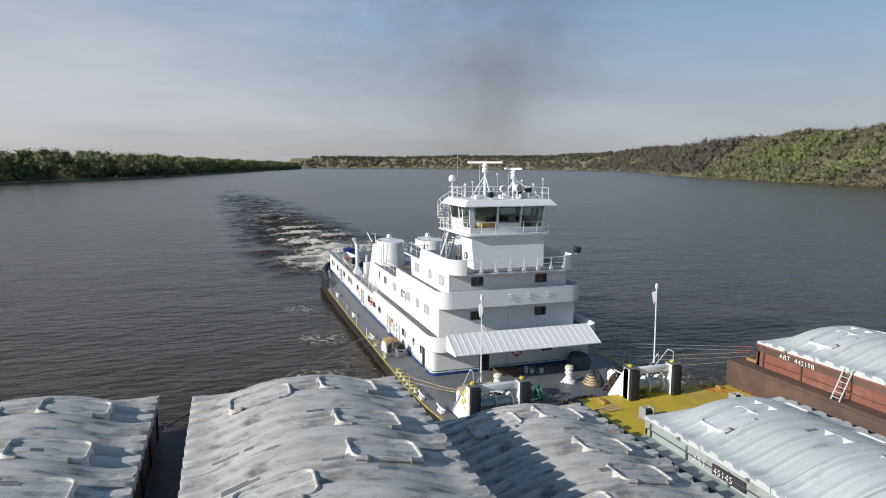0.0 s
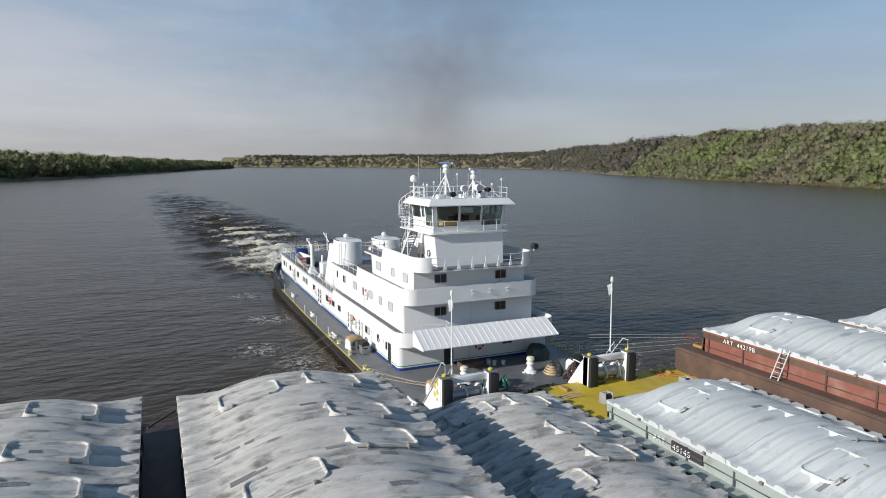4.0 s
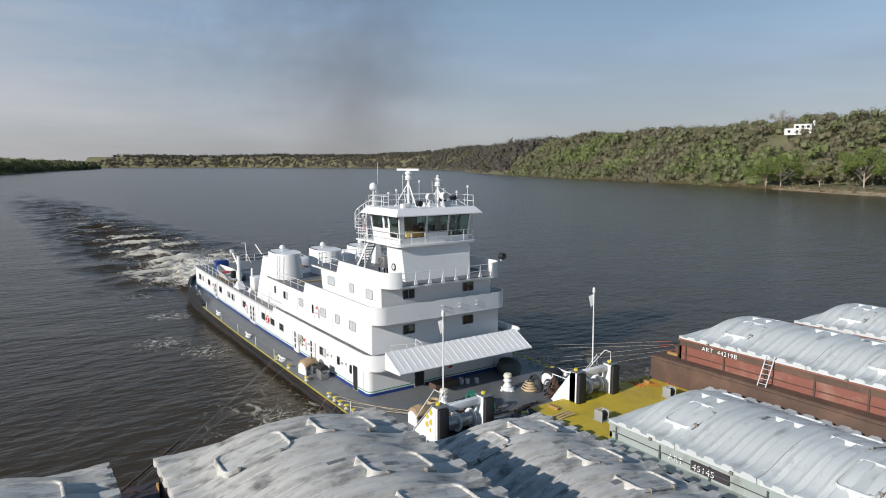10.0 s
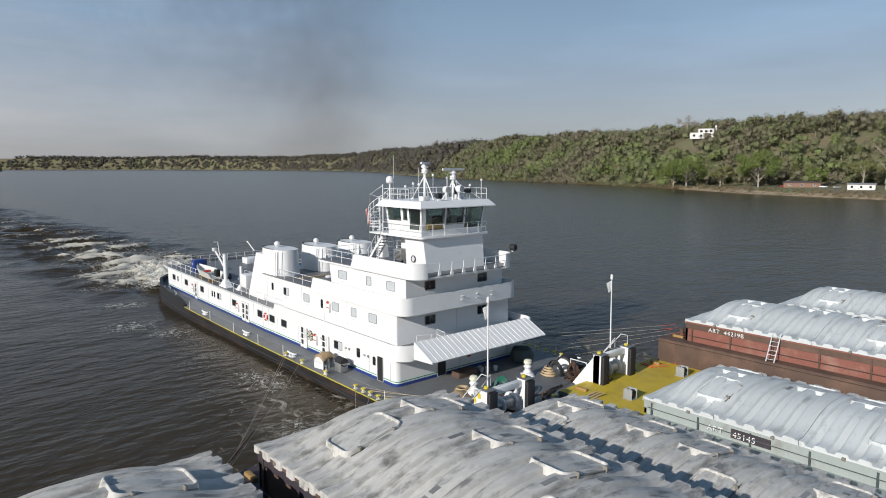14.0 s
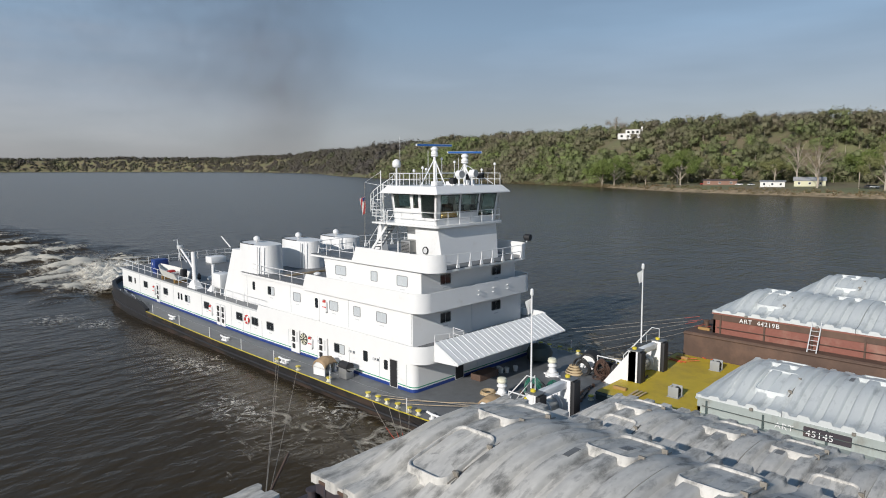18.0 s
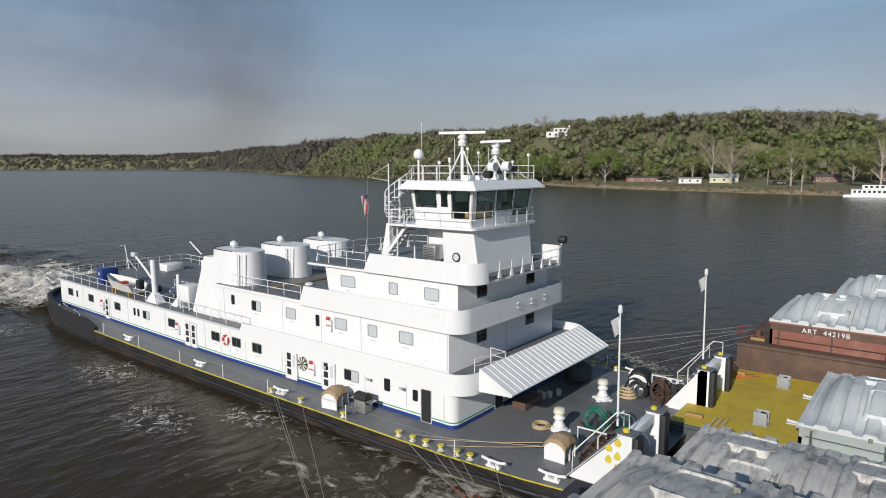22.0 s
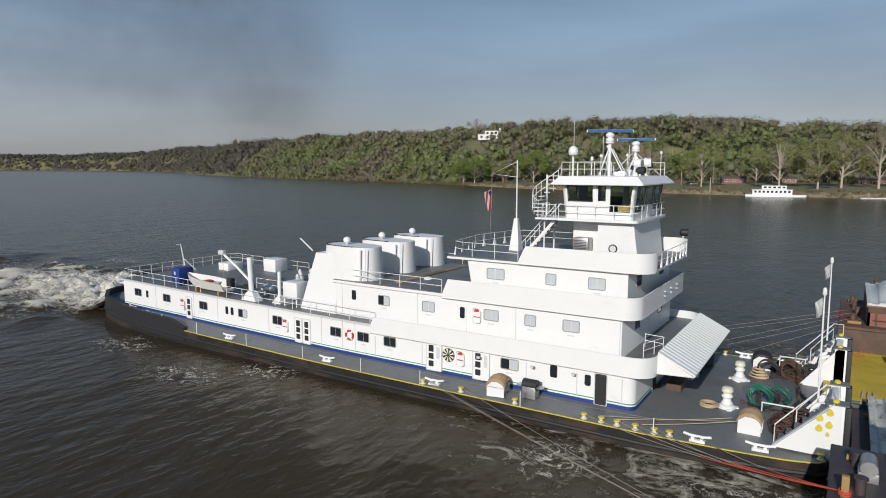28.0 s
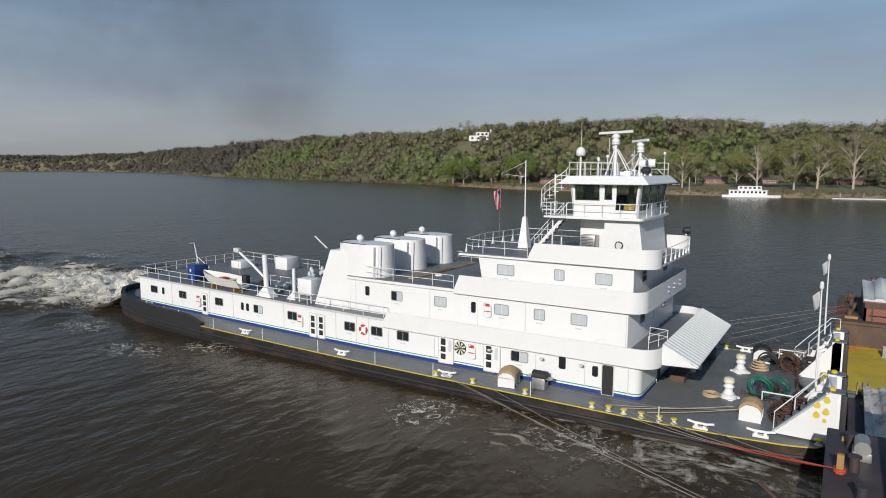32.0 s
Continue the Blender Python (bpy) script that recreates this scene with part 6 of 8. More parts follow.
# push knees with their winch frames
def knee(s):
    """A pair of padded push knees with side plates, winch drum and rails."""
    def X(a):
        return s * a
    k = part("push_knee", quad_panel([(X(6.95), -7.5, DZ), (X(6.95), -10.05, DZ), (X(6.95), -10.05, 3.72), (X(6.95), -9.75, 3.72)], 0.12, (-s, 0, 0)), WHITE, boat, "white triangular push knee with yellow spots")
    part("inner_plate", quad_panel([(X(3.3), -7.9, DZ), (X(3.3), -10.05, DZ), (X(3.3), -10.05, 3.72), (X(3.3), -9.7, 3.72)], 0.12, (s, 0, 0)), WHITE, k)
    part("sloping_edge", quad_panel([(X(7.0), -7.45, DZ), (X(6.7), -7.45, DZ), (X(6.7), -9.75, 3.78), (X(7.0), -9.75, 3.78)], 0.05, (0, 0, 1)), GREYW, k)
    for a in (6.62, 3.6):
        part("post", box(B(), X(a) - 0.3, X(a) + 0.3, -10.15, -9.55, 0.2, 3.75, 0.03), WHITE, k)
        part("pad", box(B(), X(a) - 0.3, X(a) + 0.3, -10.4, -10.15, 0.1, 3.7, 0.04), BLACK, k, "black rubber pushing pad")
        part("post_cap", box(B(), X(a) - 0.34, X(a) + 0.34, -10.3, -9.5, 3.75, 3.8), DECK, k)
        part("yellow_light", turned(B(), [(0.14, 0), (0.14, 0.1), (0.08, 0.14)], (X(a), -9.8, 3.8), 10), YELLOW, k)
    part("cross_beam", box(B(), min(X(3.9), X(6.3)), max(X(3.9), X(6.3)), -9.95, -9.6, 3.3, 3.68, 0.03), WHITE, k)
    part("lower_beam", box(B(), min(X(3.9), X(6.3)), max(X(3.9), X(6.3)), -9.95, -9.6, 1.4, 1.75), WHITE, k)
    part("winch_drum", tube(B(), [(X(4.1), -9.3, 2.35), (X(6.1), -9.3, 2.35)], 0.38, 16), STEEL, k)
    for a in (4.1, 5.1, 6.1):
        part("drum_flange", tube(B(), [(X(a) - 0.04, -9.3, 2.35), (X(a) + 0.04, -9.3, 2.35)], 0.55, 16), WHITE, k)
    for dy, dz, r in ((-9.61, 3.40, 1.0), (-9.24, 3.10, 1.0), (-9.6, 2.84, 1.0), (-9.23, 2.63, 1.0), (-9.56, 2.40, 0.6)):
        part("yellow_spot", plate([(0.135 * r * math.cos(t) * (1.0 - 0.35 * math.sin(t)), 0.17 * r * math.sin(t)) for t in np.linspace(0, 2 * math.pi, 13)[:-1]], on_side(X(6.96), dy, dz, s), 0, 0.01), YELLOW, k, "yellow painted spot")
    part("stair_rail", tube(B(), [(X(6.6), -7.5, 1.4), (X(6.6), -7.5, 2.3), (X(6.6), -9.4, 4.5), (X(6.6), -9.9, 4.5), (X(6.6), -9.9, 3.8)], 0.03, 6), WHITE, k)
    part("stair_rail", tube(B(), [(X(5.9), -8.3, 1.4), (X(5.9), -8.3, 2.9), (X(5.9), -9.4, 4.35), (X(5.9), -9.4, 3.7)], 0.03, 6), WHITE, k)
    part("frame_rail", tube(B(), [(X(4.6), -6.75, 1.4), (X(4.6), -6.75, 2.55), (X(4.6), -8.1, 2.55), (X(4.6), -8.1, 1.4)], 0.05, 6), WHITE, k)
    for i in range(6):
        z = 1.65 + 0.33 * i
        y = -7.75 - 0.31 * i
        part("tread", box(B(), min(X(5.95), X(6.6)), max(X(5.95), X(6.6)), y - 0.12, y + 0.12, z, z + 0.04), DECK, k)
    j = part("jackstaff", tube(B(), [(X(5.82), -9.1, 3.6), (X(5.8), -9.05, 8.35)], 0.05, 8, r1=0.03), WHITE, boat)
    part("lamp_head", turned(B(), [(0.06, 0), (0.1, 0.06), (0.08, 0.3), (0.02, 0.36)], (X(5.8), -9.05, 8.3), 10), WHITE, j)


for s in (-1, 1):
    knee(s)
for x, z in ((-5.8, 8.2), (5.8, 8.25)):
    p = thing("pennant", (x, -9.0, z), "small ragged white pennant on a jackstaff", "flag")
    part("cloth", cloth("cloth", (x, -9.0, z), 0.3, 0.75, WHITE, ""), WHITE, p)


# coils and heaps of line
def coil(x, y, z, r, turns, material, label, tilt=0, az=0, w=0.045, name="rope_coil"):
    c = thing(name, (x, y, z, 0, 0, az), label, "rope")
    rng = random.Random(int(x * 100 + y * 10))
    for k in range(turns):
        rr = r * rng.uniform(0.78, 1.05)
        c0 = (rng.uniform(-0.06, 0.06), rng.uniform(-0.1, 0.1), rng.uniform(0, 0.05))
        if tilt:
            pts = [(c0[0] * 2 + 0.12 * math.sin(2 * a), rr * math.cos(a) + c0[1], rr * 1.02 + rr * math.sin(a) + 0.03) for a in np.linspace(0, 2 * math.pi, 21)[:-1]]
        else:
            pts = [(rr * math.cos(a) + c0[0], rr * math.sin(a) + c0[1], w + c0[2] + 0.03 * k / 2) for a in np.linspace(0, 2 * math.pi, 21)[:-1]]
        local(c, "turn", tube(B(), pts, w, 5, closed=True), material)
    return c


coil(-3.2, -4.15, DZ, 0.4, 8, ROPE, "loose tan rope coil beside a capstan", w=0.04)
for k, r in enumerate((0.5, 0.42, 0.32, 0.22)):
    coil(3.4, -5.75, DZ + 0.15 * k, r, 4, ROPE, "tan rope piled in a cone on deck", w=0.05)
coil(3.5, -6.3, DZ, 0.52, 10, TYRE, "upright coil of dark wire rope", tilt=1, az=8)
coil(4.1, -7.35, DZ, 0.54, 12, RUSTWIRE, "upright coil of rusty wire rope", tilt=1, az=-10)
coil(4.1, -8.6, DZ, 0.52, 10, TYRE, "upright coil of dark hose leaning on the knee", tilt=1, az=12)
coil(-1.9, -6.4, DZ, 0.55, 9, HOSE, "upright coils of green hose", tilt=1, az=8)
coil(-1.2, -7.25, DZ, 0.5, 7, HOSE, "upright coils of green hose", tilt=1, az=-8)
coil(-1.75, -6.75, DZ, 0.5, 6, TYRE, "dark hose hanging among the green coils", tilt=1, az=4)


def heap(x, y, a, b, n, material, label, seed, high=0.45):
    h = thing("wire_heap", (x, y, DZ), label, "wire rope")
    rng = random.Random(seed)
    for _ in range(n):
        f = rng.random() ** 0.6
        g = rng.uniform(0, 2 * math.pi)
        c = Vector((f * a * 0.75 * math.cos(g), f * b * 0.75 * math.sin(g), high * (1 - f * 0.85) * rng.uniform(0.5, 1.0) + 0.04))
        r = rng.uniform(0.25, 0.6)
        t, t2 = -0.7 * c.x / a + rng.uniform(-0.3, 0.3), -0.7 * c.y / b + rng.uniform(-0.3, 0.3)
        pts = []
        for k in range(16):
            ang = 2 * math.pi * k / 16
            p = Vector((r * 1.2 * math.cos(ang), r * 0.8 * math.sin(ang), 0))
            pts.append((c.x + p.x, c.y + p.y, max(0.04, c.z + p.x * t + p.y * t2)))
        local(h, "loop", tube(B(), pts, 0.035, 5, closed=True), material)


heap(-4.3, -8.15, 1.5, 1.1, 95, RUSTWIRE, "mound of rusty wire rope between the knees", 3, 1.1)
heap(4.7, -7.7, 1.2, 0.9, 34, RUSTWIRE, "heap of dark wire rope beside the port knee", 4, 0.6)
heap(5.3, -6.9, 1.0, 0.8, 24, TYRE, "heap of dark wire and hose on deck", 5, 0.6)


def rigging_piece(x, y, az, length):
    """A ratchet turnbuckle lying on deck."""
    t = thing("ratchet", (x, y, DZ, 0, 0, az), "steel ratchet turnbuckle lying on deck", "ratchet")
    local(t, "barrel", tube(B(), [(-length / 2, 0, 0.12), (length / 2, 0, 0.12)], 0.08, 8), BLACK)
    for s in (-1, 1):
        local(t, "screw", tube(B(), [(s * length / 2, 0, 0.12), (s * length * 0.85, 0, 0.1)], 0.04, 6), RUST)
        local(t, "jaw", turned(B(), [(0.1, 0), (0.1, 0.16)], (s * length * 0.88, 0, 0.02), 8), RUST)


for x, y, az, l in ((-1.4, -7.6, 15, 1.2), (-0.9, -8.0, -10, 1.1), (0.4, -8.4, 20, 1.2), (1.3, -8.0, 5, 1.0), (-2.3, -6.3, 60, 1.0)):
    rigging_piece(x, y, az, l)
for x, y in ((0.4, -2.2), (0.75, -2.4), (0.55, -1.9), (1.4, -2.6)):
    b = thing("bucket", (x, y, DZ), "pale plastic bucket on deck", "bucket")
    local(b, "pail", turned(B(), [(0.13, 0), (0.16, 0.33), (0.145, 0.33), (0.12, 0.03)], (0, 0, 0), 14), GREYW)
bn = thing("storage_box", (-1.0, -2.0, DZ), "dark red-brown chest under the awning", "chest")
local(bn, "chest", box(B(), -0.9, 0.9, -0.4, 0.4, 0, 0.4, 0.03), RUST)
cb = thing("plant_cover", (4.6, -2.2, DZ), "dark green covered heap by the house corner", "covered gear")
bm = turned(B(), [(0.8, 0), (0.9, 0.5), (0.7, 0.95), (0.3, 1.1)], (0, 0, 0), 14)
for v in bm.verts:
    v.co += noise.noise_vector(v.co * 2.0) * 0.15
local(cb, "canvas", bm, TEAL)
for x, y in ((0.1, -9.0), (1.2, -9.0)):
    copy_thing(bol, pose(x, y, DZ))


# ---- barges ----
def arch(a, rise):
    """Height of a lid's arch at the share a of its half width."""
    return rise * (0.5 + 0.5 * math.cos(math.pi * a ** 1.3))


def cover_mesh(name, width, length, rise, seed, material, hip=False):
    """One fibreglass lid: an arch with broad flat-topped ribs, tight grooves between them, a lapped joint ridge and scalloped eaves. hip: its after end slopes down."""
    nu = 30
    rng = random.Random(seed)
    pitch = length / 4.5
    # stations along the lid: close together on the flanks of each rib
    vs = {0.0, length, 0.03, 0.09, 0.16, 0.22, length - 0.03}
    for k in range(5):
        for d in (-0.335, -0.30, -0.265, -0.22, -0.1, 0.0, 0.1, 0.22, 0.265, 0.30, 0.335):
            v = (k + 0.5 + d) * pitch
            if 0.24 < v < length - 0.04:
                vs.add(round(v, 3))
    bm = B()
    rows = []
    for v in sorted(vs):
        ph = (v / pitch) % 1.0
        rib = min(1.0, max(0.0, (0.335 - abs(ph - 0.5)) / 0.1))
        rib = rib * rib * (3 - 2 * rib)
        lap = 0.1 if 0.03 <= v <= 0.16 else 0.0
        drop = min(1.0, (length - v) / 1.5) if hip else 1.0
        drop = 0.08 + 0.92 * drop * drop * (3 - 2 * drop)
        row = []
        for i in range(nu + 1):
            u = 2 * i / nu - 1
            a = abs(u)
            z = arch(a, rise) * drop
            z += max(0.18 * rib * (0.3 + 0.7 * drop) * (1 - 0.15 * a ** 6), lap)
            z += 0.022 * noise.noise(Vector((u * 3, v * 1.5, seed))) + 0.012 * noise.noise(Vector((u * 9, v * 4.0, seed + 3)))
            x = u * width / 2 + (0.1 * rib if a > 0.95 and material is COVER else 0) * (1 if u > 0 else -1)
            if a > 0.93:
                z += 0.05
            row.append(bm.verts.new((x, v, z)))
        rows.append(row)
    for a, b in zip(rows, rows[1:]):
        for i in range(nu):
            bm.faces.new((a[i], a[i + 1], b[i + 1], b[i]))
    # skirts down to the coaming
    for k in (0, nu):
        down = [bm.verts.new((r[k].co.x, r[k].co.y, -0.16)) for r in rows]
        for j in range(len(rows) - 1):
            bm.faces.new((rows[j][k], rows[j + 1][k], down[j + 1], down[j]))
    for r in (rows[0], rows[-1]):
        down = [bm.verts.new((v.co.x, v.co.y, v.co.z - 0.3)) for v in r]
        for i in range(nu):
            bm.faces.new((r[i], r[i + 1], down[i + 1], down[i]))
    bmesh.ops.recalc_face_normals(bm, faces=bm.faces)
    me = bpy.data.meshes.new(name)
    bm.to_mesh(me)
    bm.free()
    me.materials.append(material)
    me.shade_smooth()
    me.set_sharp_from_angle(angle=radians(50))
    return me


def hatch_mesh(material):
    """A raised loading hatch: a low box with rounded corners, a proud rim and a sunken tray."""
    bm = B()
    o = rounded(2.45, 1.5, 0.28, 5)
    n = len(o)
    L = []
    for f, z in ((1.12, -0.34), (1.03, 0.05), (1.02, 0.1), (1.0, 0.13), (0.97, 0.13), (0.95, 0.11), (0.94, 0.05), (0.85, 0.04), (0.4, 0.07)):
        L.append([bm.verts.new((x * f, y * f, z)) for x, y in o])
    for a, b in zip(L, L[1:]):
        for k in range(n):
            bm.faces.new((a[k], a[(k + 1) % n], b[(k + 1) % n], b[k]))
    bm.faces.new(L[-1])
    me = bpy.data.meshes.new("hatch_lid")
    bm.to_mesh(me)
    bm.free()
    me.materials.append(material)
    me.shade_smooth()
    me.set_sharp_from_angle(angle=radians(45))
    return me


def latch_mesh():
    """The hatch's locking bar with its two dogs, lying along one edge."""
    bm = tube(B(), [(-1.15, -0.87, 0.02), (0.0, -0.9, 0.05), (1.15, -0.87, 0.02)], 0.022, 5)
    for x in (-0.75, 0.75):
        box(bm, x - 0.045, x + 0.045, -0.93, -0.74, -0.03, 0.16, 0.015)
    me = bpy.data.meshes.new("latch")
    bm.to_mesh(me)
    bm.free()
    me.materials.append(LATCH)
    return me


def block_mesh(name, x, y, z, material, bevel=0.0):
    bm = box(B(), -x / 2, x / 2, -y / 2, y / 2, 0, z, bevel)
    me = bpy.data.meshes.new(name)
    bm.to_mesh(me)
    bm.free()
    me.materials.append(material)
    return me


def place(name, me, m, parent):
    ob = new(name, me)
    ob.parent = parent
    ob.matrix_basis = m
    return ob


def patch_mesh(name, width, length, rise, u0, v0, du, dv):
    """A thin repair plate that follows the arch."""
    bm = B()
    n = 5
    top = [[bm.verts.new(((u0 + du * i / n) * width / 2, v0 + dv * j, arch(abs(u0 + du * i / n), rise) + 0.192)) for i in range(n + 1)] for j in (0, 1)]
    low = [[bm.verts.new((q.co.x, q.co.y, q.co.z - 0.1)) for q in r] for r in top]
    for i in range(n):
        bm.faces.new((top[0][i], top[0][i + 1], top[1][i + 1], top[1][i]))
        for j in (0, 1):
            bm.faces.new((top[j][i], top[j][i + 1], low[j][i + 1], low[j][i]))
    for i in (0, n):
        bm.faces.new((top[0][i], top[1][i], low[1][i], low[0][i]))
    bmesh.ops.recalc_face_normals(bm, faces=bm.faces)
    me = bpy.data.meshes.new(name)
    bm.to_mesh(me)
    bm.free()
    me.materials.append(PATCH)
    return me


RIB_V = [4.12 * (k + 0.5) / 4.5 for k in range(4)]          # where the ribs' crests lie
PRNG = random.Random(77)
PATCHES = [patch_mesh("patch", 9.1, 4.12, 0.9, PRNG.uniform(-0.85, 0.55), RIB_V[k % 4] - 0.16, PRNG.uniform(0.06, 0.2), PRNG.uniform(0.18, 0.3)) for k in range(12)]
LIDS = {k: [cover_mesh("cover", 9.1, 4.12, 0.9, s, k, s == 3) for s in (1, 2, 3)] for k in (COVER, COVER_LT)}
HATCH = {k: hatch_mesh(k) for k in (COVER, COVER_LT)}
LATCH = mat("rusty_latch", (0.22, 0.20, 0.17), 0.7, vary=0.3, grain=12, dirt=(0.3, 0.28, 0.24), dirt_at=(0.5, 0.7), dirt_scale=4)
LATCH_BAR = latch_mesh()


def barge(cx, y_end, y_cover, deck_z, edge_z, hull_m, coam_m, deck_m, lid_m, label, end_deck=None, lids=13, seed=1):
    """A covered hopper barge with its after end at y_end: hull, gunwale decks, coaming with ribs, arched lids."""
    L = 59.5
    g = thing("barge", (cx, y_end, WATER_Z), label, "barge", "covered barges of the tow")
    inv = Matrix.Translation((-cx, -y_end, -WATER_Z))

    def at(name, bm, m, lab="", smooth=False):
        bmesh.ops.transform(bm, matrix=inv, verts=bm.verts)
        return local(g, name, bm, m, lab, smooth)
    hw = 5.38
    at("hull", box(B(), cx - hw, cx + hw, y_end - L, y_end, -1.5, deck_z, 0.04), hull_m)
    at("gunwale_deck", box(B(), cx - hw + 0.03, cx + hw - 0.03, y_cover - 0.2, y_end - 0.03, deck_z, deck_z + 0.012), end_deck or deck_m)
    for s in (-1, 1):
        xa, xb = sorted((cx + s * (hw - 0.03), cx + s * 4.45))
        at("side_deck", box(B(), xa, xb, y_end - L + 0.05, y_cover - 0.2, deck_z, deck_z + 0.012), deck_m)
        xa, xb = sorted((cx + s * 4.5, cx + s * 4.35))
        at("coaming", box(B(), xa, xb, y_cover - 54, y_cover, deck_z, edge_z - 0.1), coam_m)
        at("rim", box(B(), min(cx + s * 4.58, cx + s * 4.3), max(cx + s * 4.58, cx + s * 4.3), y_cover - 54, y_cover + 0.1, edge_z - 0.14, edge_z - 0.05), coam_m)
        at("hull_rail", tube(B(), [(cx + s * (hw + 0.02), y_end, deck_z - 0.12), (cx + s * (hw + 0.02), y_end - L, deck_z - 0.12)], 0.07, 6), hull_m)
        at("rim_band", box(B(), min(cx + s * 4.56, cx + s * 4.48), max(cx + s * 4.56, cx + s * 4.48), y_cover - 54, y_cover - 0.02, edge_z - 0.52, edge_z - 0.14), coam_m if end_deck else hull_m)
        at("side_pipe", tube(B(), [(cx + s * 4.66, y_cover - 0.3, deck_z + 0.45), (cx + s * 4.66, y_cover - 50, deck_z + 0.45)], 0.025, 5), hull_m)
    at("end_coaming", box(B(), cx - 4.5, cx + 4.5, y_cover - 0.15, y_cover, deck_z, edge_z - 0.1), coam_m)
    stiff = block_mesh("stiffener", 0.09, 0.1, edge_z - deck_z - 0.14, hull_m)
    for k in range(14):
        for s in (-1, 1):
            place("stiffener", stiff, Matrix.Translation((s * 4.54, y_cover - y_end - 0.5 - k * 2.75, deck_z - WATER_Z)), g)
    clasp = block_mesh("clasp", 0.14, 0.16, 0.14, LATCH, 0.02)
    rng = random.Random(seed)
    for k in range(lids):
        y = y_cover - 4.15 * (k + 1) - y_end + 0.1
        ob = place("cover", LIDS[lid_m][k % 2 if k else 2], Matrix.Translation((0, y, edge_z - WATER_Z + (0.05 if k % 2 else 0))), g)
        for me in rng.sample(PATCHES, 5 if lid_m is COVER else 1) if 0 < k < 8 else ():
            place("patch", me, Matrix.Identity(4), ob)
        if k < 7:
            for s in (-1, 1):
                place("clasp", clasp, Matrix.Translation((s * 4.62, y + 1.0 + rng.uniform(0, 1.5), edge_z - WATER_Z - 0.08)), g)
            for s, yy in ((-1, 1.05 + rng.uniform(-0.1, 0.1)), (1, 1.5 if k % 2 or k == 0 else 2.9)):
                if k % 2 == 0 or s > 0:
                    m = Matrix.Translation((s * 1.85, yy, 0.78 if lid_m is COVER else 0.72)) @ Euler((0, radians(11 * s), 0)).to_matrix().to_4x4()
                    h = place("hatch_lid", HATCH[lid_m], m, ob)
                    place("latch", LATCH_BAR, Matrix.Identity(4), h)
    # fittings on the end deck
    for x, dy in () if end_deck else ((-3.6, -0.8), (3.6, -0.8), (-1.0, -1.1), (1.4, -0.9)):
        at("timberhead", turned(B(), [(0.16, 0), (0.16, 0.5), (0.22, 0.52), (0.22, 0.58)], (cx + x, y_end + dy, deck_z), 10), hull_m)
    for x in (-4.2, 4.2):
        at("cavel", box(B(), cx + x - 0.12, cx + x + 0.12, y_end - 1.3, y_end - 0.5, deck_z, deck_z + 0.18, 0.03), WOOD)
    return g, at


barge(-26.95, -9.4, -11.5, 3.5, 5.4, PURPLE, RUST, PURPLE, COVER, "grey-lidded covered barge riding high, dark hull", seed=1)
barge(-16.25, -9.72, -12.1, 3.5, 5.4, PURPLE, RUST, PURPLE, COVER, "weathered grey-lidded covered barge riding high beside the towboat's bow", seed=2)
barge(-5.3, -10.5, -11.2, 1.55, 2.42, PURPLE, RUST, PURPLE, COVER, "low loaded covered barge with grey lids, against the push knees", seed=3)
BARGE_D = barge(5.8, -9.1, -14.6, 1.85, 2.72, TEAL, SAGE, SAGE, COVER_LT, "loaded barge with pale lids, grey-green coaming and a yellow end deck", YDECK, seed=4)
BARGE_E = barge(16.4, -9.6, -11.2, 3.5, 4.95, RUST, MAROON, RUST, COVER_LT, "rust-brown barge riding high with maroon coaming and pale lids", seed=5)
barge(27.25, -11.4, -13.2, 3.4, 4.9, RUST, MAROON, RUST, COVER_LT, "rust-brown barge riding high beyond the others", lids=11, seed=6)


def lettering(parent, words, x, y, z, size, material, label):
    cu = bpy.data.curves.new("lettering", "FONT")
    cu.body, cu.size, cu.extrude, cu.align_x = words, size, 0.006, "LEFT"
    cu.space_character = 1.12
    cu.materials.append(material)
    ob = new("lettering", cu)
    ob.parent = parent
    ob.matrix_basis = Matrix.Translation(-parent.matrix_basis.translation) @ Matrix(((0, 0, -1, x), (-1, 0, 0, y), (0, 1, 0, z), (0, 0, 0, 1)))
    ob["label"] = label
    return ob


lettering(BARGE_E[0], "ART  44219B", 16.4 - 4.6, -12.9, 4.47, 0.40, WHITE, "white painted barge number")
lettering(BARGE_D[0], "ART", 5.75 - 4.6, -18.4, 2.12, 0.42, WHITE, "white painted letters")
lettering(BARGE_D[0], "45145", 5.75 - 4.61, -19.75, 2.12, 0.42, WHITE, "white painted barge number")
BARGE_D[1]("number_board", box(B(), 5.75 - 4.6, 5.75 - 4.5, -21.6, -19.65, 2.06, 2.52), PURPLE, "dark board behind the number")

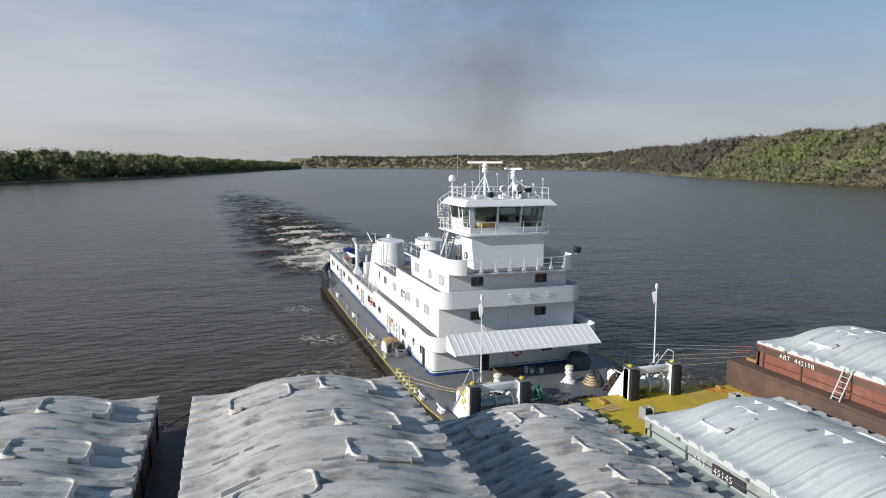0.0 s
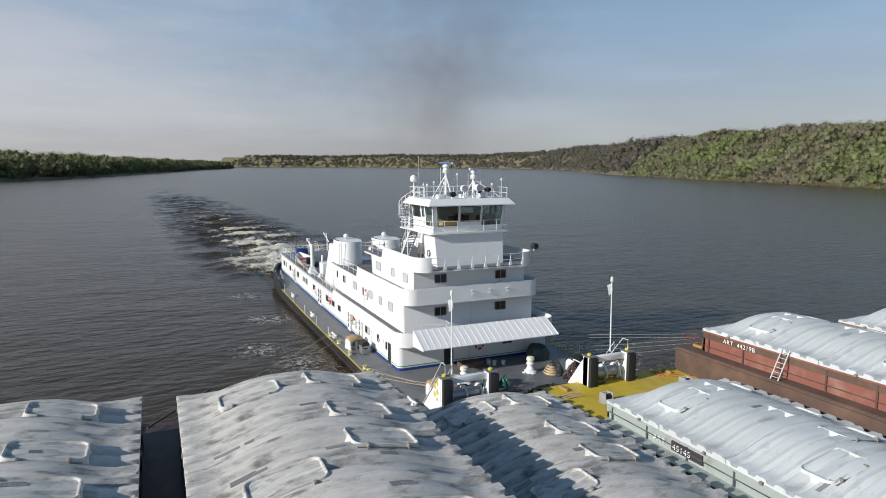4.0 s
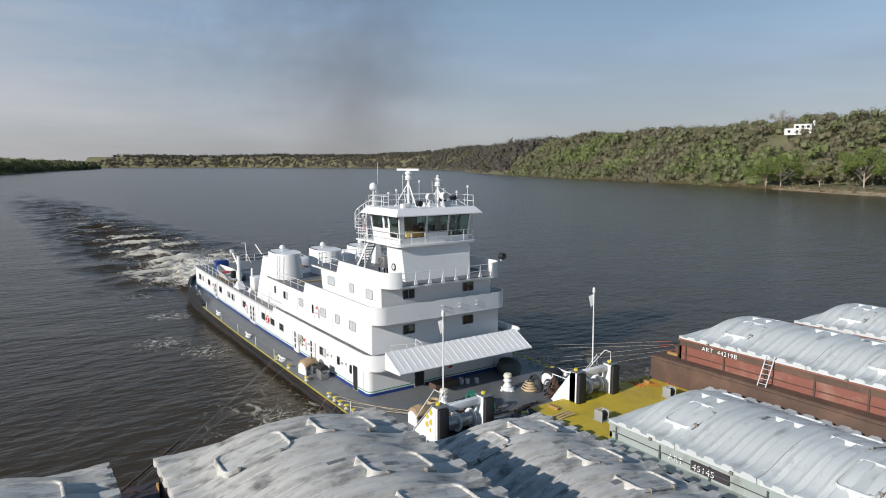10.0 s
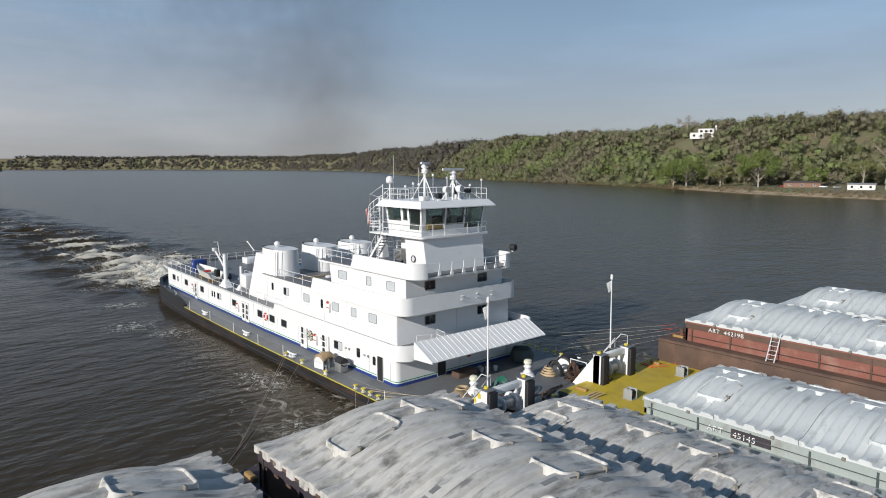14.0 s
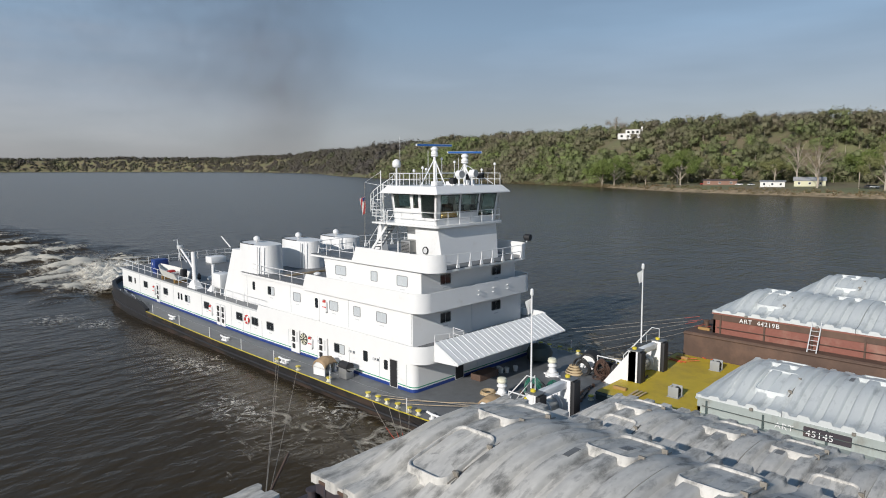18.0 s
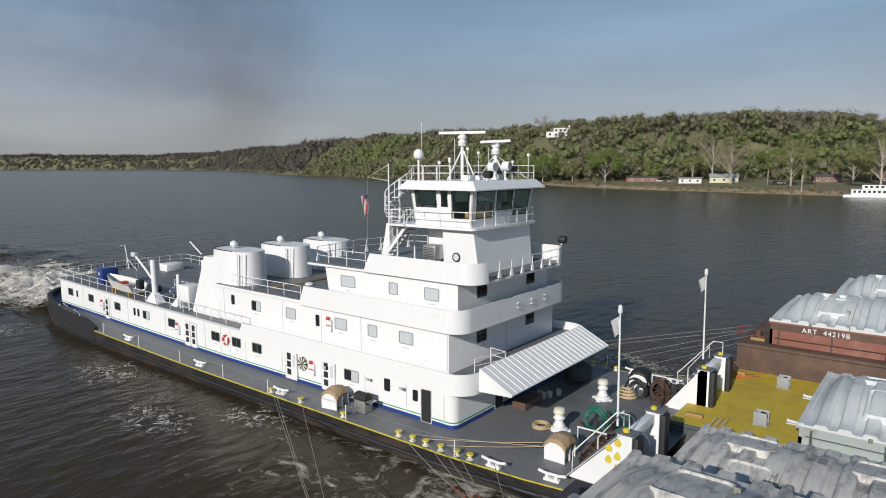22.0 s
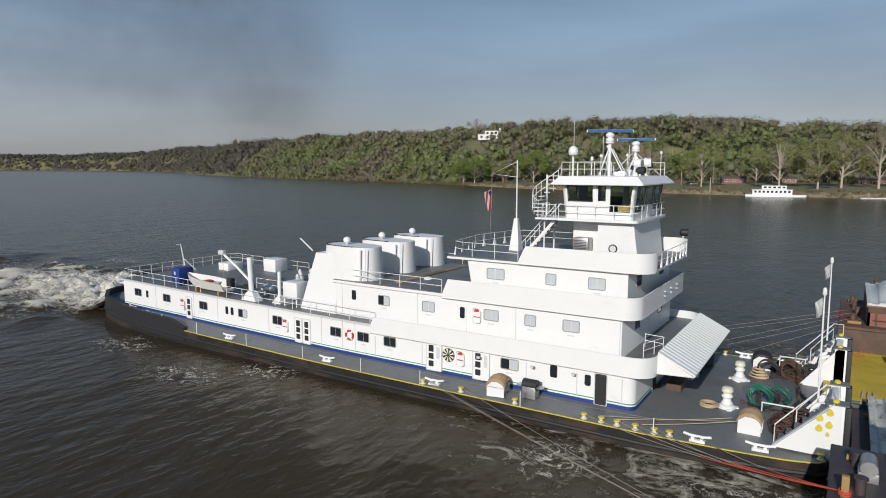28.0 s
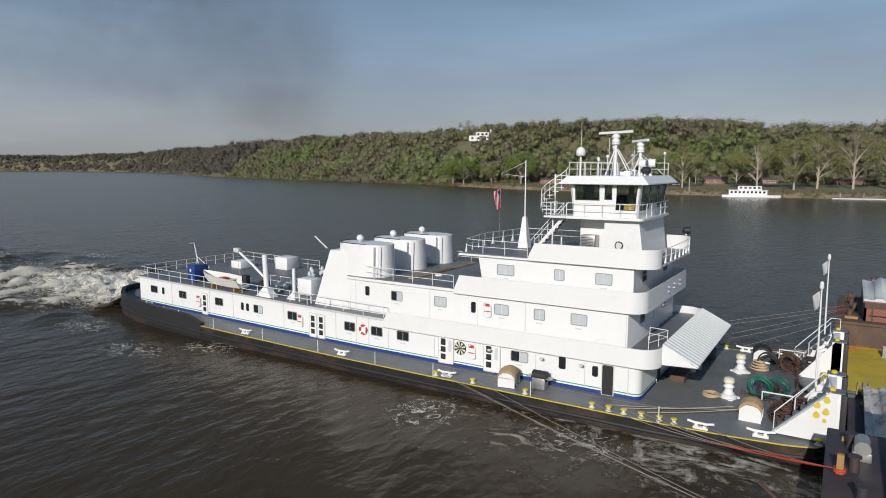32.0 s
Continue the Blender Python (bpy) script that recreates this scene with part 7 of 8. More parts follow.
# gear on the yellow deck
for x, y in ((9.05, -12.6), (2.65, -12.8)):
    w = thing("hand_winch", (x, y, 1.862), "pale grey hand winch on a yellow deck", "winch")
    for sx in (-1, 1):
        local(w, "side_plate", box(B(), sx * 0.27 - 0.025, sx * 0.27 + 0.025, -0.3, 0.3, 0, 0.62, 0.02), FRAME)
    local(w, "drum", tube(B(), [(-0.25, -0.05, 0.34), (0.25, -0.05, 0.34)], 0.2, 14), TYRE)
    local(w, "gear_wheel", turned(B(), [(0.02, 0), (0.24, 0), (0.24, 0.06), (0.02, 0.06)], (0, 0, 0), 16), FRAME)
    local(w, "tie_bar", tube(B(), [(-0.28, 0.26, 0.55), (0.28, 0.26, 0.55)], 0.035, 6), GREYW)
    local(w, "base", box(B(), -0.34, 0.34, -0.34, 0.34, 0, 0.04), FRAME)
for x, y, az in ((6.95, -10.2, 0), (4.3, -10.2, 0), (7.9, -14.05, 90), (3.6, -14.05, 90)):
    k = thing("deck_fitting", (x, y, 1.862, 0, 0, az), "low worn cleat on the yellow deck", "cleat")
    local(k, "base", box(B(), -0.3, 0.3, -0.2, 0.2, 0, 0.04, 0.015), GREYW if az else YELLOW)
    local(k, "horn", tube(B(), [(-0.3, 0, 0.14), (-0.15, 0, 0.1), (0.15, 0, 0.1), (0.3, 0, 0.14)], 0.06, 6), GREYW if az else RUST)
for y0, y1 in ((-11.2, -9.5), (-14.5, -14.3)):
    BARGE_D[1]("deck_weld", box(B(), 0.8, 10.8, y1 - 0.03, y1, 1.862, 1.872), YDECK)
lad = thing("ladder", (11.75, -17.4, 3.5), "pale aluminium ladder leaning on a maroon coaming", "ladder")
for dy in (-0.25, 0.25):
    local(lad, "stile", tube(B(), [(-0.75, dy, 0.02), (0.1, dy, 1.75)], 0.035, 6), GREYW)
for k in range(6):
    f = 0.1 + 0.15 * k
    local(lad, "rung", tube(B(), [(-0.75 + 0.85 * f, -0.25, 1.75 * f), (-0.75 + 0.85 * f, 0.25, 1.75 * f)], 0.02, 5), GREYW)
tm = thing("timber", (-15.3, -10.2, 3.512), "upright weathered timber post wound with orange line", "post")
local(tm, "post", box(B(), -0.11, 0.11, -0.11, 0.11, 0, 0.7, 0.02), WOOD)
for k in range(3):
    local(tm, "lashing", tube(B(), [(0.17 * math.cos(a), 0.17 * math.sin(a), 0.08 + 0.06 * k) for a in np.linspace(0, 2 * math.pi, 13)[:-1]], 0.028, 5, closed=True), ORANGE)
wn2 = thing("hand_winch", (-13.5, -10.85, 3.512), "pale barge deck winch", "winch")
local(wn2, "frame", box(B(), -0.4, 0.4, -0.3, 0.3, 0, 0.35, 0.04), STEEL)
local(wn2, "drum", tube(B(), [(-0.45, 0, 0.5), (0.45, 0, 0.5)], 0.26, 12), STEEL)
po = thing("boat_hook", (-21.6, -10.0, 3.75), "rusty steel bar sticking out over the barge's end", "bar")
local(po, "bar", tube(B(), [(-0.6, -0.8, 0), (2.4, 1.9, 0.55)], 0.05, 6), RUST)


# ---- lines between boat and barges ----
def line(a, b, sag, material, r=0.022, label="steel wire between towboat and barge", tail=None):
    """A hanging line; tail: the share of its length, at its far end, that is orange rope."""
    a, b = Vector(a), Vector(b)
    th = thing("tow_line", a, label, "line", "lines between towboat and barges")
    n = 14
    pts = [(a.lerp(b, k / n) - Vector((0, 0, sag * 4 * (k / n) * (1 - k / n)))) - a for k in range(n + 1)]
    cut = n if not tail else int(n * (1 - tail))
    local(th, "wire", tube(B(), pts[:cut + 1], r, 5), material)
    if tail:
        local(th, "orange_end", tube(B(), pts[cut:], r * 1.1, 6), ORANGE, "orange-red synthetic rope end")


# starboard: deck bollards to the after deck of the barge abreast the bow
for (x, y), sag in zip(((-8.05, -0.7), (-8.05, -1.6), (-8.0, -2.5), (-7.95, -4.45), (-8.05, 1.0)), (0.5, 0.4, 0.55, 0.35, 0.5)):
    line((x, y, deck_z(x, y) + 0.25), (-15.3, -10.2, 3.68), sag * 0.7, WIRE, r=0.016, tail=0.42)
for (x, y) in ((-8.05, 8.3), (-8.05, 10.9), (-8.05, 10.6)):
    line((x, y, deck_z(x, y) + 0.3), (-21.2, -10.1 + 0.03 * y, 3.6), 0.15, WIRE, r=0.012)
# loose wires along the deck to the winches
for y0, x1, y1, m in ((-0.7, -5.7, -5.6, ROPE), (-1.9, -5.7, -6.2, ROPE), (0.2, -5.6, -6.6, WIRE)):
    line((-8.0, y0, deck_z(8, y0) + 0.3), (x1, y1, DZ + 0.5), 0.06, m, r=0.018, label="wire led across the deck to a winch")
# port side
for y0, z1, yb in ((2.5, 4.1, -10.2), (3.5, 4.3, -10.0), (-1.0, 3.9, -9.8), (-2.0, 3.8, -10.4), (-4.0, 3.75, -10.8)):
    line((8.0, y0, deck_z(8, y0) + 0.25), (12.6, yb, z1), 0.05, WIRE, r=0.011, tail=0.07)
for y0, x1, y1 in ((-6.0, 10.2, -10.9), (-7.0, 9.9, -11.2)):
    line((8.0, y0, deck_z(8, y0) + 0.25), (x1, y1, 2.0), 0.05, ROPE, r=0.018, tail=0.4)
for a, b in (((12.1, -9.3, 1.94), (11.0, -11.6, 1.9)), ((11.9, -9.3, 1.94), (10.9, -11.2, 1.9)), ((9.4, -9.4, 1.92), (9.2, -10.6, 1.9)), ((9.1, -9.4, 1.92), (9.0, -10.4, 1.9))):
    line(a, b, 0.0, ORANGE, r=0.035, label="orange-red rope end lying on a yellow deck")
line((-20.9, -10.6, 3.6), (-22.4, -9.9, 3.6), 0.02, RUSTWIRE, label="rusty wire between two barges")
for dy in (0, 0.25, 0.5):
    line((0.2, -10.9 - dy, 1.75), (1.8, -11.0 - dy, 2.0), -0.06, ROPE, r=0.05, label="tan rope between two barges")
for a, b in (((11.4, -10.4, 3.0), (11.36, -12.6, 3.55)), ((11.36, -11.0, 2.2), (11.36, -13.2, 3.5))):
    line(a, b, 0.1, RUSTWIRE, r=0.03, label="rusty wire on the barge's side")


# places on the right bank: x, y at the clip's start
HOUSE_AZ = -72.0
HOUSES = [
    (378, 50, 13, 8, 3.2, 0.8, "white", "tin", -75, "long low white house with a flat tin roof by the water", False),
    (388, 33, 16, 9, 3.4, 2.2, "cream", "tin", -75, "cream-sided house with a grey gable roof by the water", True),
    (398, -20, 14, 9, 3.4, 1.6, "brick", "dark", -75, "low red-brick cottage with a chimney by the water", True),
    (402, -50, 8, 6, 3.0, 1.2, "brick", "dark", -75, "small red-brick shed among trees", False),
    (404, -92, 18, 9, 4.6, 1.6, "brick", "dark", -78, "long brown two-storey house on the bank", False),
    (398, 88, 20, 8, 3.0, 1.0, "brick", "dark", -72, "long dark-roofed shelter by the water", False),
]
TREES = [
    (392, 112, 15, 6.0, "green"), (405, 82, 8, 3.2, "green"), (368, 24, 21, 6.5, "bare"), (396, 42, 22, 7.0, "bare"), (404, 34, 18, 6, "bare"),
    (352, -10, 18, 7.5, "olive"), (345, -50, 21, 8, "olive"), (340, -68, 20, 8, "olive"), (352, -78, 23, 8, "olive"), (350, -110, 22, 8, "olive"), (345, -140, 20, 8, "green"),
    (399, 165, 15, 8, "green"), (404, 178, 14, 7, "green"), (410, 122, 15, 8, "green"), (398, 140, 11, 5, "olive"), (430, 96, 12, 6, "olive"), (352, -94, 24, 6, "bare"), (560, 180, 16, 7, "bare"), (552, 250, 16, 7, "bare"),
    (415, 60, 13, 6, "olive"), (380, -35, 15, 6, "olive"), (420, 10, 14, 6, "green"),
]
CARS = [(372, -2, WHITE), (378, 2, BLACK), (392, 74, WHITE), (396, 98, RED), (390, 66, GREYW)]
DOCK = (307, -52, -82)
PONT = (304, -98, 96)
POLES = [(322, -20, 8), (400, -8, 12), (366, 4, 9)]
RADAR_A = [140.3, 98.8]


# ---- things on the right bank ----
def ground_z(x, y):
    best = min(right_st, key=lambda s: (s[0].x - x) ** 2 + (s[0].y - y) ** 2)
    u = (Vector((x, y)) - best[0]).dot(best[1])
    return hill_height(max(u, 0.2), best[0].y)


def gable_house(x, y, w, d, h, roof, wall_m, roof_m, az, label, chimney=False, windows=3):
    g = thing("house", (x, y, ground_z(x, y) - 0.3, 0, 0, az), label, "house")
    SHORE.append(g)
    local(g, "wall", box(B(), -w / 2, w / 2, -d / 2, d / 2, 0, h), wall_m)
    bm = B()
    o = 0.5
    v = [bm.verts.new(p) for p in ((-w / 2 - o, -d / 2 - o, h), (w / 2 + o, -d / 2 - o, h), (w / 2 + o, d / 2 + o, h), (-w / 2 - o, d / 2 + o, h), (-w / 2 - o, 0, h + roof), (w / 2 + o, 0, h + roof))]
    for f in ((0, 1, 5, 4), (2, 3, 4, 5), (0, 4, 3), (1, 2, 5), (3, 2, 1, 0)):
        bm.faces.new([v[i] for i in f])
    r = local(g, "roof", bm, roof_m)
    for k in range(windows):
        xx = -w / 2 + w * (k + 0.5) / windows
        ww = local(g, "window", box(B(), xx - 0.7, xx + 0.7, -d / 2 - 0.06, -d / 2 + 0.02, h * 0.35, h * 0.8), WHITE)
        p = box(B(), xx - 0.55, xx + 0.55, -d / 2 - 0.09, -d / 2 - 0.05, h * 0.4, h * 0.76)
        ob = part("pane", p, GLASS, None)
        ob.parent = ww
    if chimney:
        ob = part("chimney", box(B(), w * 0.2, w * 0.2 + 0.9, -0.5, 0.5, h, h + roof + 1.2), BRICK, None)
        ob.parent = r
    return g


CREAMW = mat("cream_siding", (0.62, 0.60, 0.42), 0.7, vary=0.08, stretch=(1, 1, 5))
WHITEW = mat("white_siding", (0.72, 0.71, 0.68), 0.7, vary=0.06, stretch=(1, 1, 5))
SHED = mat("tin_roof", (0.40, 0.40, 0.40), 0.5, vary=0.12, dirt=(0.25, 0.18, 0.12), dirt_at=(0.5, 0.8), dirt_scale=0.3)
for x, y, w, d, h, rf, wm, rm, az, lab, ch in HOUSES:
    gable_house(x, y, w, d, h, rf, {"white": WHITEW, "cream": CREAMW, "brick": BRICK}[wm], {"tin": SHED, "dark": ROOF}[rm], az, lab, ch)

# the house on the hill: pale blocks with flat roofs above a mown slope
hx, hy = HOUSE_AT
hz = ground_z(hx, hy)
hh = thing("hill_house", (hx, hy, hz - 0.5, 0, 0, HOUSE_AZ), "pale flat-roofed house above a mown slope", "house")
SHORE.append(hh)
local(hh, "main_block", box(B(), -6.5, 6.5, -5, 5, 0, 8.6), WHITEW)
local(hh, "low_wing", box(B(), -13.5, -6.5, -4.2, 4.2, 0, 5.4), WHITEW)
local(hh, "roof", box(B(), -6.8, 6.8, -5.3, 5.3, 8.6, 9.0), ROOF)
local(hh, "wing_roof", box(B(), -13.8, -6.5, -4.5, 4.5, 5.4, 5.7), ROOF)
local(hh, "chimney", box(B(), 6.5, 8.0, -0.8, 0.8, 0, 11.2), WHITEW)
for x, z in ((-4, 5.4), (0, 5.4), (4, 5.4), (-4, 1.6), (1, 1.6), (-10, 1.9)):
    local(hh, "window", box(B(), x - 1.0, x + 1.0, -5.08 if x > -6 else -4.28, -4.9 if x > -6 else -4.1, z, z + 1.9), GLASS)


# single trees
def tree(x, y, height, spread, leaf_m, leaves, leaf_size, seed, label, bare=0.0):
    """A tapered trunk with forking limbs and a ragged crown of leaf patches."""
    rng = random.Random(seed)
    g = thing("tree", (x, y, ground_z(x, y) - 0.3), label, "tree", "trees along the right bank")
    SHORE.append(g)
    bm = B()
    r0 = height * 0.022
    fork = height * 0.3
    tube(bm, [(0, 0, 0), (rng.uniform(-0.3, 0.3), rng.uniform(-0.3, 0.3), fork), (rng.uniform(-0.6, 0.6), rng.uniform(-0.6, 0.6), height * 0.62)], r0, 7, r1=r0 * 0.5)
    local(g, "trunk", bm, BARK)
    cs, rs = [], []
    bm = B()
    for k in range(9):
        a = 2 * math.pi * k / 9 + rng.uniform(-0.3, 0.3)
        z0 = height * rng.uniform(0.14, 0.5)
        ln = spread * rng.uniform(0.6, 1.0)
        z1 = min(height * 0.97, z0 + height * rng.uniform(0.15, 0.42))
        mid = Vector((math.cos(a) * ln * 0.45, math.sin(a) * ln * 0.45, (z0 + z1) / 2 + 0.5))
        end = Vector((math.cos(a) * ln, math.sin(a) * ln, z1))
        tube(bm, [(0, 0, z0), mid, end], r0 * 0.45, 5, r1=r0 * 0.1)
        for _ in range(6):
            b = a + rng.uniform(-0.9, 0.9)
            tip = end + Vector((math.cos(b), math.sin(b), rng.uniform(0.1, 0.9))) * spread * rng.uniform(0.25, 0.5)
            st = mid.lerp(end, rng.uniform(0.2, 1))
            tube(bm, [st, st.lerp(tip, 0.5) + Vector((0, 0, 0.2)), tip], r0 * 0.14, 4, r1=r0 * 0.04)
            cs.append(tip if rng.random() < 0.6 else st.lerp(tip, 0.6))
            rs.append(spread * rng.uniform(0.22, 0.38))
    for _ in range(8):
        top = Vector((rng.uniform(-1, 1) * spread * 0.4, rng.uniform(-1, 1) * spread * 0.4, height * rng.uniform(0.8, 1.0)))
        tube(bm, [(0, 0, height * 0.5), top * 0.6 + Vector((0, 0, height * 0.3)), top], r0 * 0.3, 4, r1=r0 * 0.05)
        cs.append(top)
        rs.append(spread * rng.uniform(0.2, 0.34))
    local(g, "branchwork", bm, BARK)
    v, f, way = leaf_cloud(np.random.default_rng(seed), [tuple(c) for c in cs], rs, leaves, leaf_size, 0.8)
    ob = bulk("crown", v, f, leaf_m)
    ob.parent = g


for k, (x, y, h, sp_, kind) in enumerate(TREES):
    h, sp_ = h * (1.45 if kind == "green" else 1.25), sp_ * (1.4 if kind == "green" else 1.2)
    lm, n, sz, lab = {"green": (LEAF_G, 90, 0.42, "broad tree in fresh green leaf by the water"), "olive": (LEAF_O, 110, 0.34, "tall pale-barked tree just coming into leaf"), "bare": (LEAF_B, 60, 0.2, "tall bare sycamore with pale limbs")}[kind]
    tree(x, y, h, sp_, lm, n, sz, 40 + k, lab)

# small dark shapes by the houses: parked cars
for k, (x, y, m) in enumerate(CARS):
    c = thing("car", (x, y, ground_z(x, y), 0, 0, 70 + 20 * k), "parked car by the river lots", "car")
    SHORE.append(c)
    local(c, "body", box(B(), -2.1, 2.1, -0.85, 0.85, 0.35, 0.95, 0.12), m)
    local(c, "cabin", box(B(), -1.1, 1.2, -0.75, 0.75, 0.95, 1.5, 0.15), GLASS)
    for wx in (-1.3, 1.3):
        for wy in (-0.8, 0.8):
            local(c, "wheel", tube(B(), [(wx, wy - 0.1, 0.33), (wx, wy + 0.1, 0.33)], 0.33, 10), BLACK)

# excursion boat at the bank
dx, dy, daz = DOCK
ex = thing("excursion_boat", (dx, dy, WATER_Z, 0, 0, daz), "white two-deck houseboat moored at the bank", "boat")
SHORE.append(ex)
local(ex, "hull", prism(B(), [(-13, -2.4), (9, -2.4), (13, 0), (9, 2.4), (-13, 2.4)], -0.5, 1.0), WHITE)
local(ex, "cabin", box(B(), -10, 7, -2, 2, 1.0, 3.4), WHITE)
local(ex, "upper_cabin", box(B(), -6, 4.5, -1.8, 1.8, 3.5, 5.3), WHITE)
local(ex, "roof", box(B(), -10.5, 7.5, -2.3, 2.3, 3.4, 3.55), GREYW)
for k in range(9):
    local(ex, "window", box(B(), -9.2 + 1.8 * k, -8.2 + 1.8 * k, -2.05, -1.95, 1.9, 2.9), GLASS)
for k in range(5):
    local(ex, "window", box(B(), -5.2 + 2 * k, -4.0 + 2 * k, -1.85, -1.75, 4.1, 4.9), GLASS)
lp = thing("landing_pontoon", (PONT[0], PONT[1], WATER_Z, 0, 0, PONT[2]), "low grey pontoon at the bank", "pontoon")
SHORE.append(lp)
local(lp, "deck", box(B(), -12, 12, -1.5, 1.5, 0.1, 0.6), GREYW)
for x in (-9, 0, 9):
    local(lp, "pile", tube(B(), [(x, 1.8, -1), (x, 1.8, 3)], 0.18, 8), BARK)
for x, y, h in POLES:
    p = thing("utility_pole", (x, y, ground_z(x, y)), "grey mooring or utility pole by the water", "pole")
    SHORE.append(p)
    local(p, "post", tube(B(), [(0, 0, -0.5), (0, 0, h)], 0.25, 7), BARK)

# ---- foam: rafts of it drift aft past the hull ----
def lace_sheet(name, xs, ys, height, fade, label):
    """A sheet of lacy foam on the water; fade: how thick it lies, 0 to 1."""
    X, Y = np.meshgrid(xs, ys)
    V = [(x, y, height(x, y)) for x, y in zip(X.ravel(), Y.ravel())]
    n, m = X.shape
    idx = np.arange(n * m).reshape(n, m)
    F = np.stack([idx[:-1, :-1], idx[:-1, 1:], idx[1:, 1:], idx[1:, :-1]], -1).reshape(-1, 4)
    ob = bulk(name, V, F, LACE, "stuff", label, "foam", smooth=True)
    at = ob.data.attributes.new("fade", "FLOAT", "POINT")
    at.data.foreach_set("value", np.array([fade(x, y) for x, y in zip(X.ravel(), Y.ravel())], dtype=np.float32))
    return ob


FOAMS = []
frng = random.Random(8)
for k in range(14):
    x = -8.9 - abs(frng.gauss(0, 1)) * 3.6 if k % 4 else 9 + abs(frng.gauss(0, 1)) * 4
    w, l = frng.uniform(2, 4), frng.uniform(3, 6.5)
    ob = lace_sheet("foam_patch", np.linspace(-w, w, 9), np.linspace(-l, l, 11), lambda a, b: 0.04 * noise.noise(Vector((a, b, k))), lambda a, b: 1.15 * max(0.0, 1 - (a / w) ** 2 - (b / l) ** 2) - 0.35, "drifting lacy patch of pale river foam")
    ob.matrix_basis = pose(x if abs(x) - w > 7.6 else math.copysign(7.8 + w, x), -78 + 8.2 * k + frng.uniform(-3, 3), WATER_Z + 0.09 + 0.004 * k)
    FOAMS.append(ob)
# the boil behind the stern, in two heaped layers
for k, (hgt, thick) in enumerate(((2.2, 2.0), (1.4, 2.5))):
    lace_sheet("propeller_wash", np.linspace(-8.5, 8.5, 60), np.linspace(49.6, 96, 130), lambda x, y: WATER_Z + 0.12 + hgt * max(0.0, 1 - (y - 50) / 34) * max(0.0, 1 - (x / 8) ** 2) * (0.35 + 1.0 * abs(noise.noise(Vector((x * 0.45, y * 0.33, k * 5.0)))) + 0.5 * noise.noise(Vector((x * 1.3, y * 1.0, k)))), lambda x, y: thick * max(0.0, 1 - (x / 8.5) ** 2) * max(0.0, 1 - (y - 50) / 48) - 0.05, "white boiling propeller wash behind the stern")


# ---- exhaust smoke: thin puffs that hang downwind of the funnels ----
def smoke_material():
    """Thin brown-grey smoke, densest in the middle of each puff, with ragged wisps."""
    m = bpy.data.materials.new("exhaust_smoke")
    m.use_nodes = True
    t = m.node_tree
    p = t.nodes["Principled BSDF"]
    p.inputs["Base Color"].default_value, p.inputs["Roughness"].default_value = (0.10, 0.075, 0.068, 1), 1.0
    p.inputs["Specular IOR Level"].default_value = 0.0
    co, oi = t.nodes.new("ShaderNodeTexCoord"), t.nodes.new("ShaderNodeObjectInfo")
    n = t.nodes.new("ShaderNodeTexNoise")
    n.noise_dimensions = "4D"
    n.inputs["Scale"].default_value, n.inputs["Detail"].default_value, n.inputs["Roughness"].default_value = 1.3, 4.0, 0.55
    big = t.nodes.new("ShaderNodeMath")
    big.operation = "MULTIPLY"
    big.inputs[1].default_value = 50.0
    t.links.new(oi.outputs["Random"], big.inputs[0])
    t.links.new(big.outputs[0], n.inputs["W"])
    t.links.new(co.outputs["Object"], n.inputs["Vector"])
    at = t.nodes.new("ShaderNodeAttribute")
    at.attribute_name = "thickness"
    mu = t.nodes.new("ShaderNodeMath")
    mu.operation = "MULTIPLY"
    r = t.nodes.new("ShaderNodeMapRange")
    r.inputs["From Min"].default_value, r.inputs["From Max"].default_value, r.inputs["To Min"].default_value = 0.3, 0.7, 0.25
    t.links.new(n.outputs["Fac"], r.inputs["Value"])
    t.links.new(r.outputs[0], mu.inputs[0])
    t.links.new(at.outputs["Fac"], mu.inputs[1])
    t.links.new(mu.outputs[0], p.inputs["Alpha"])
    return m


SMOKE = smoke_material()
PUFFS = []


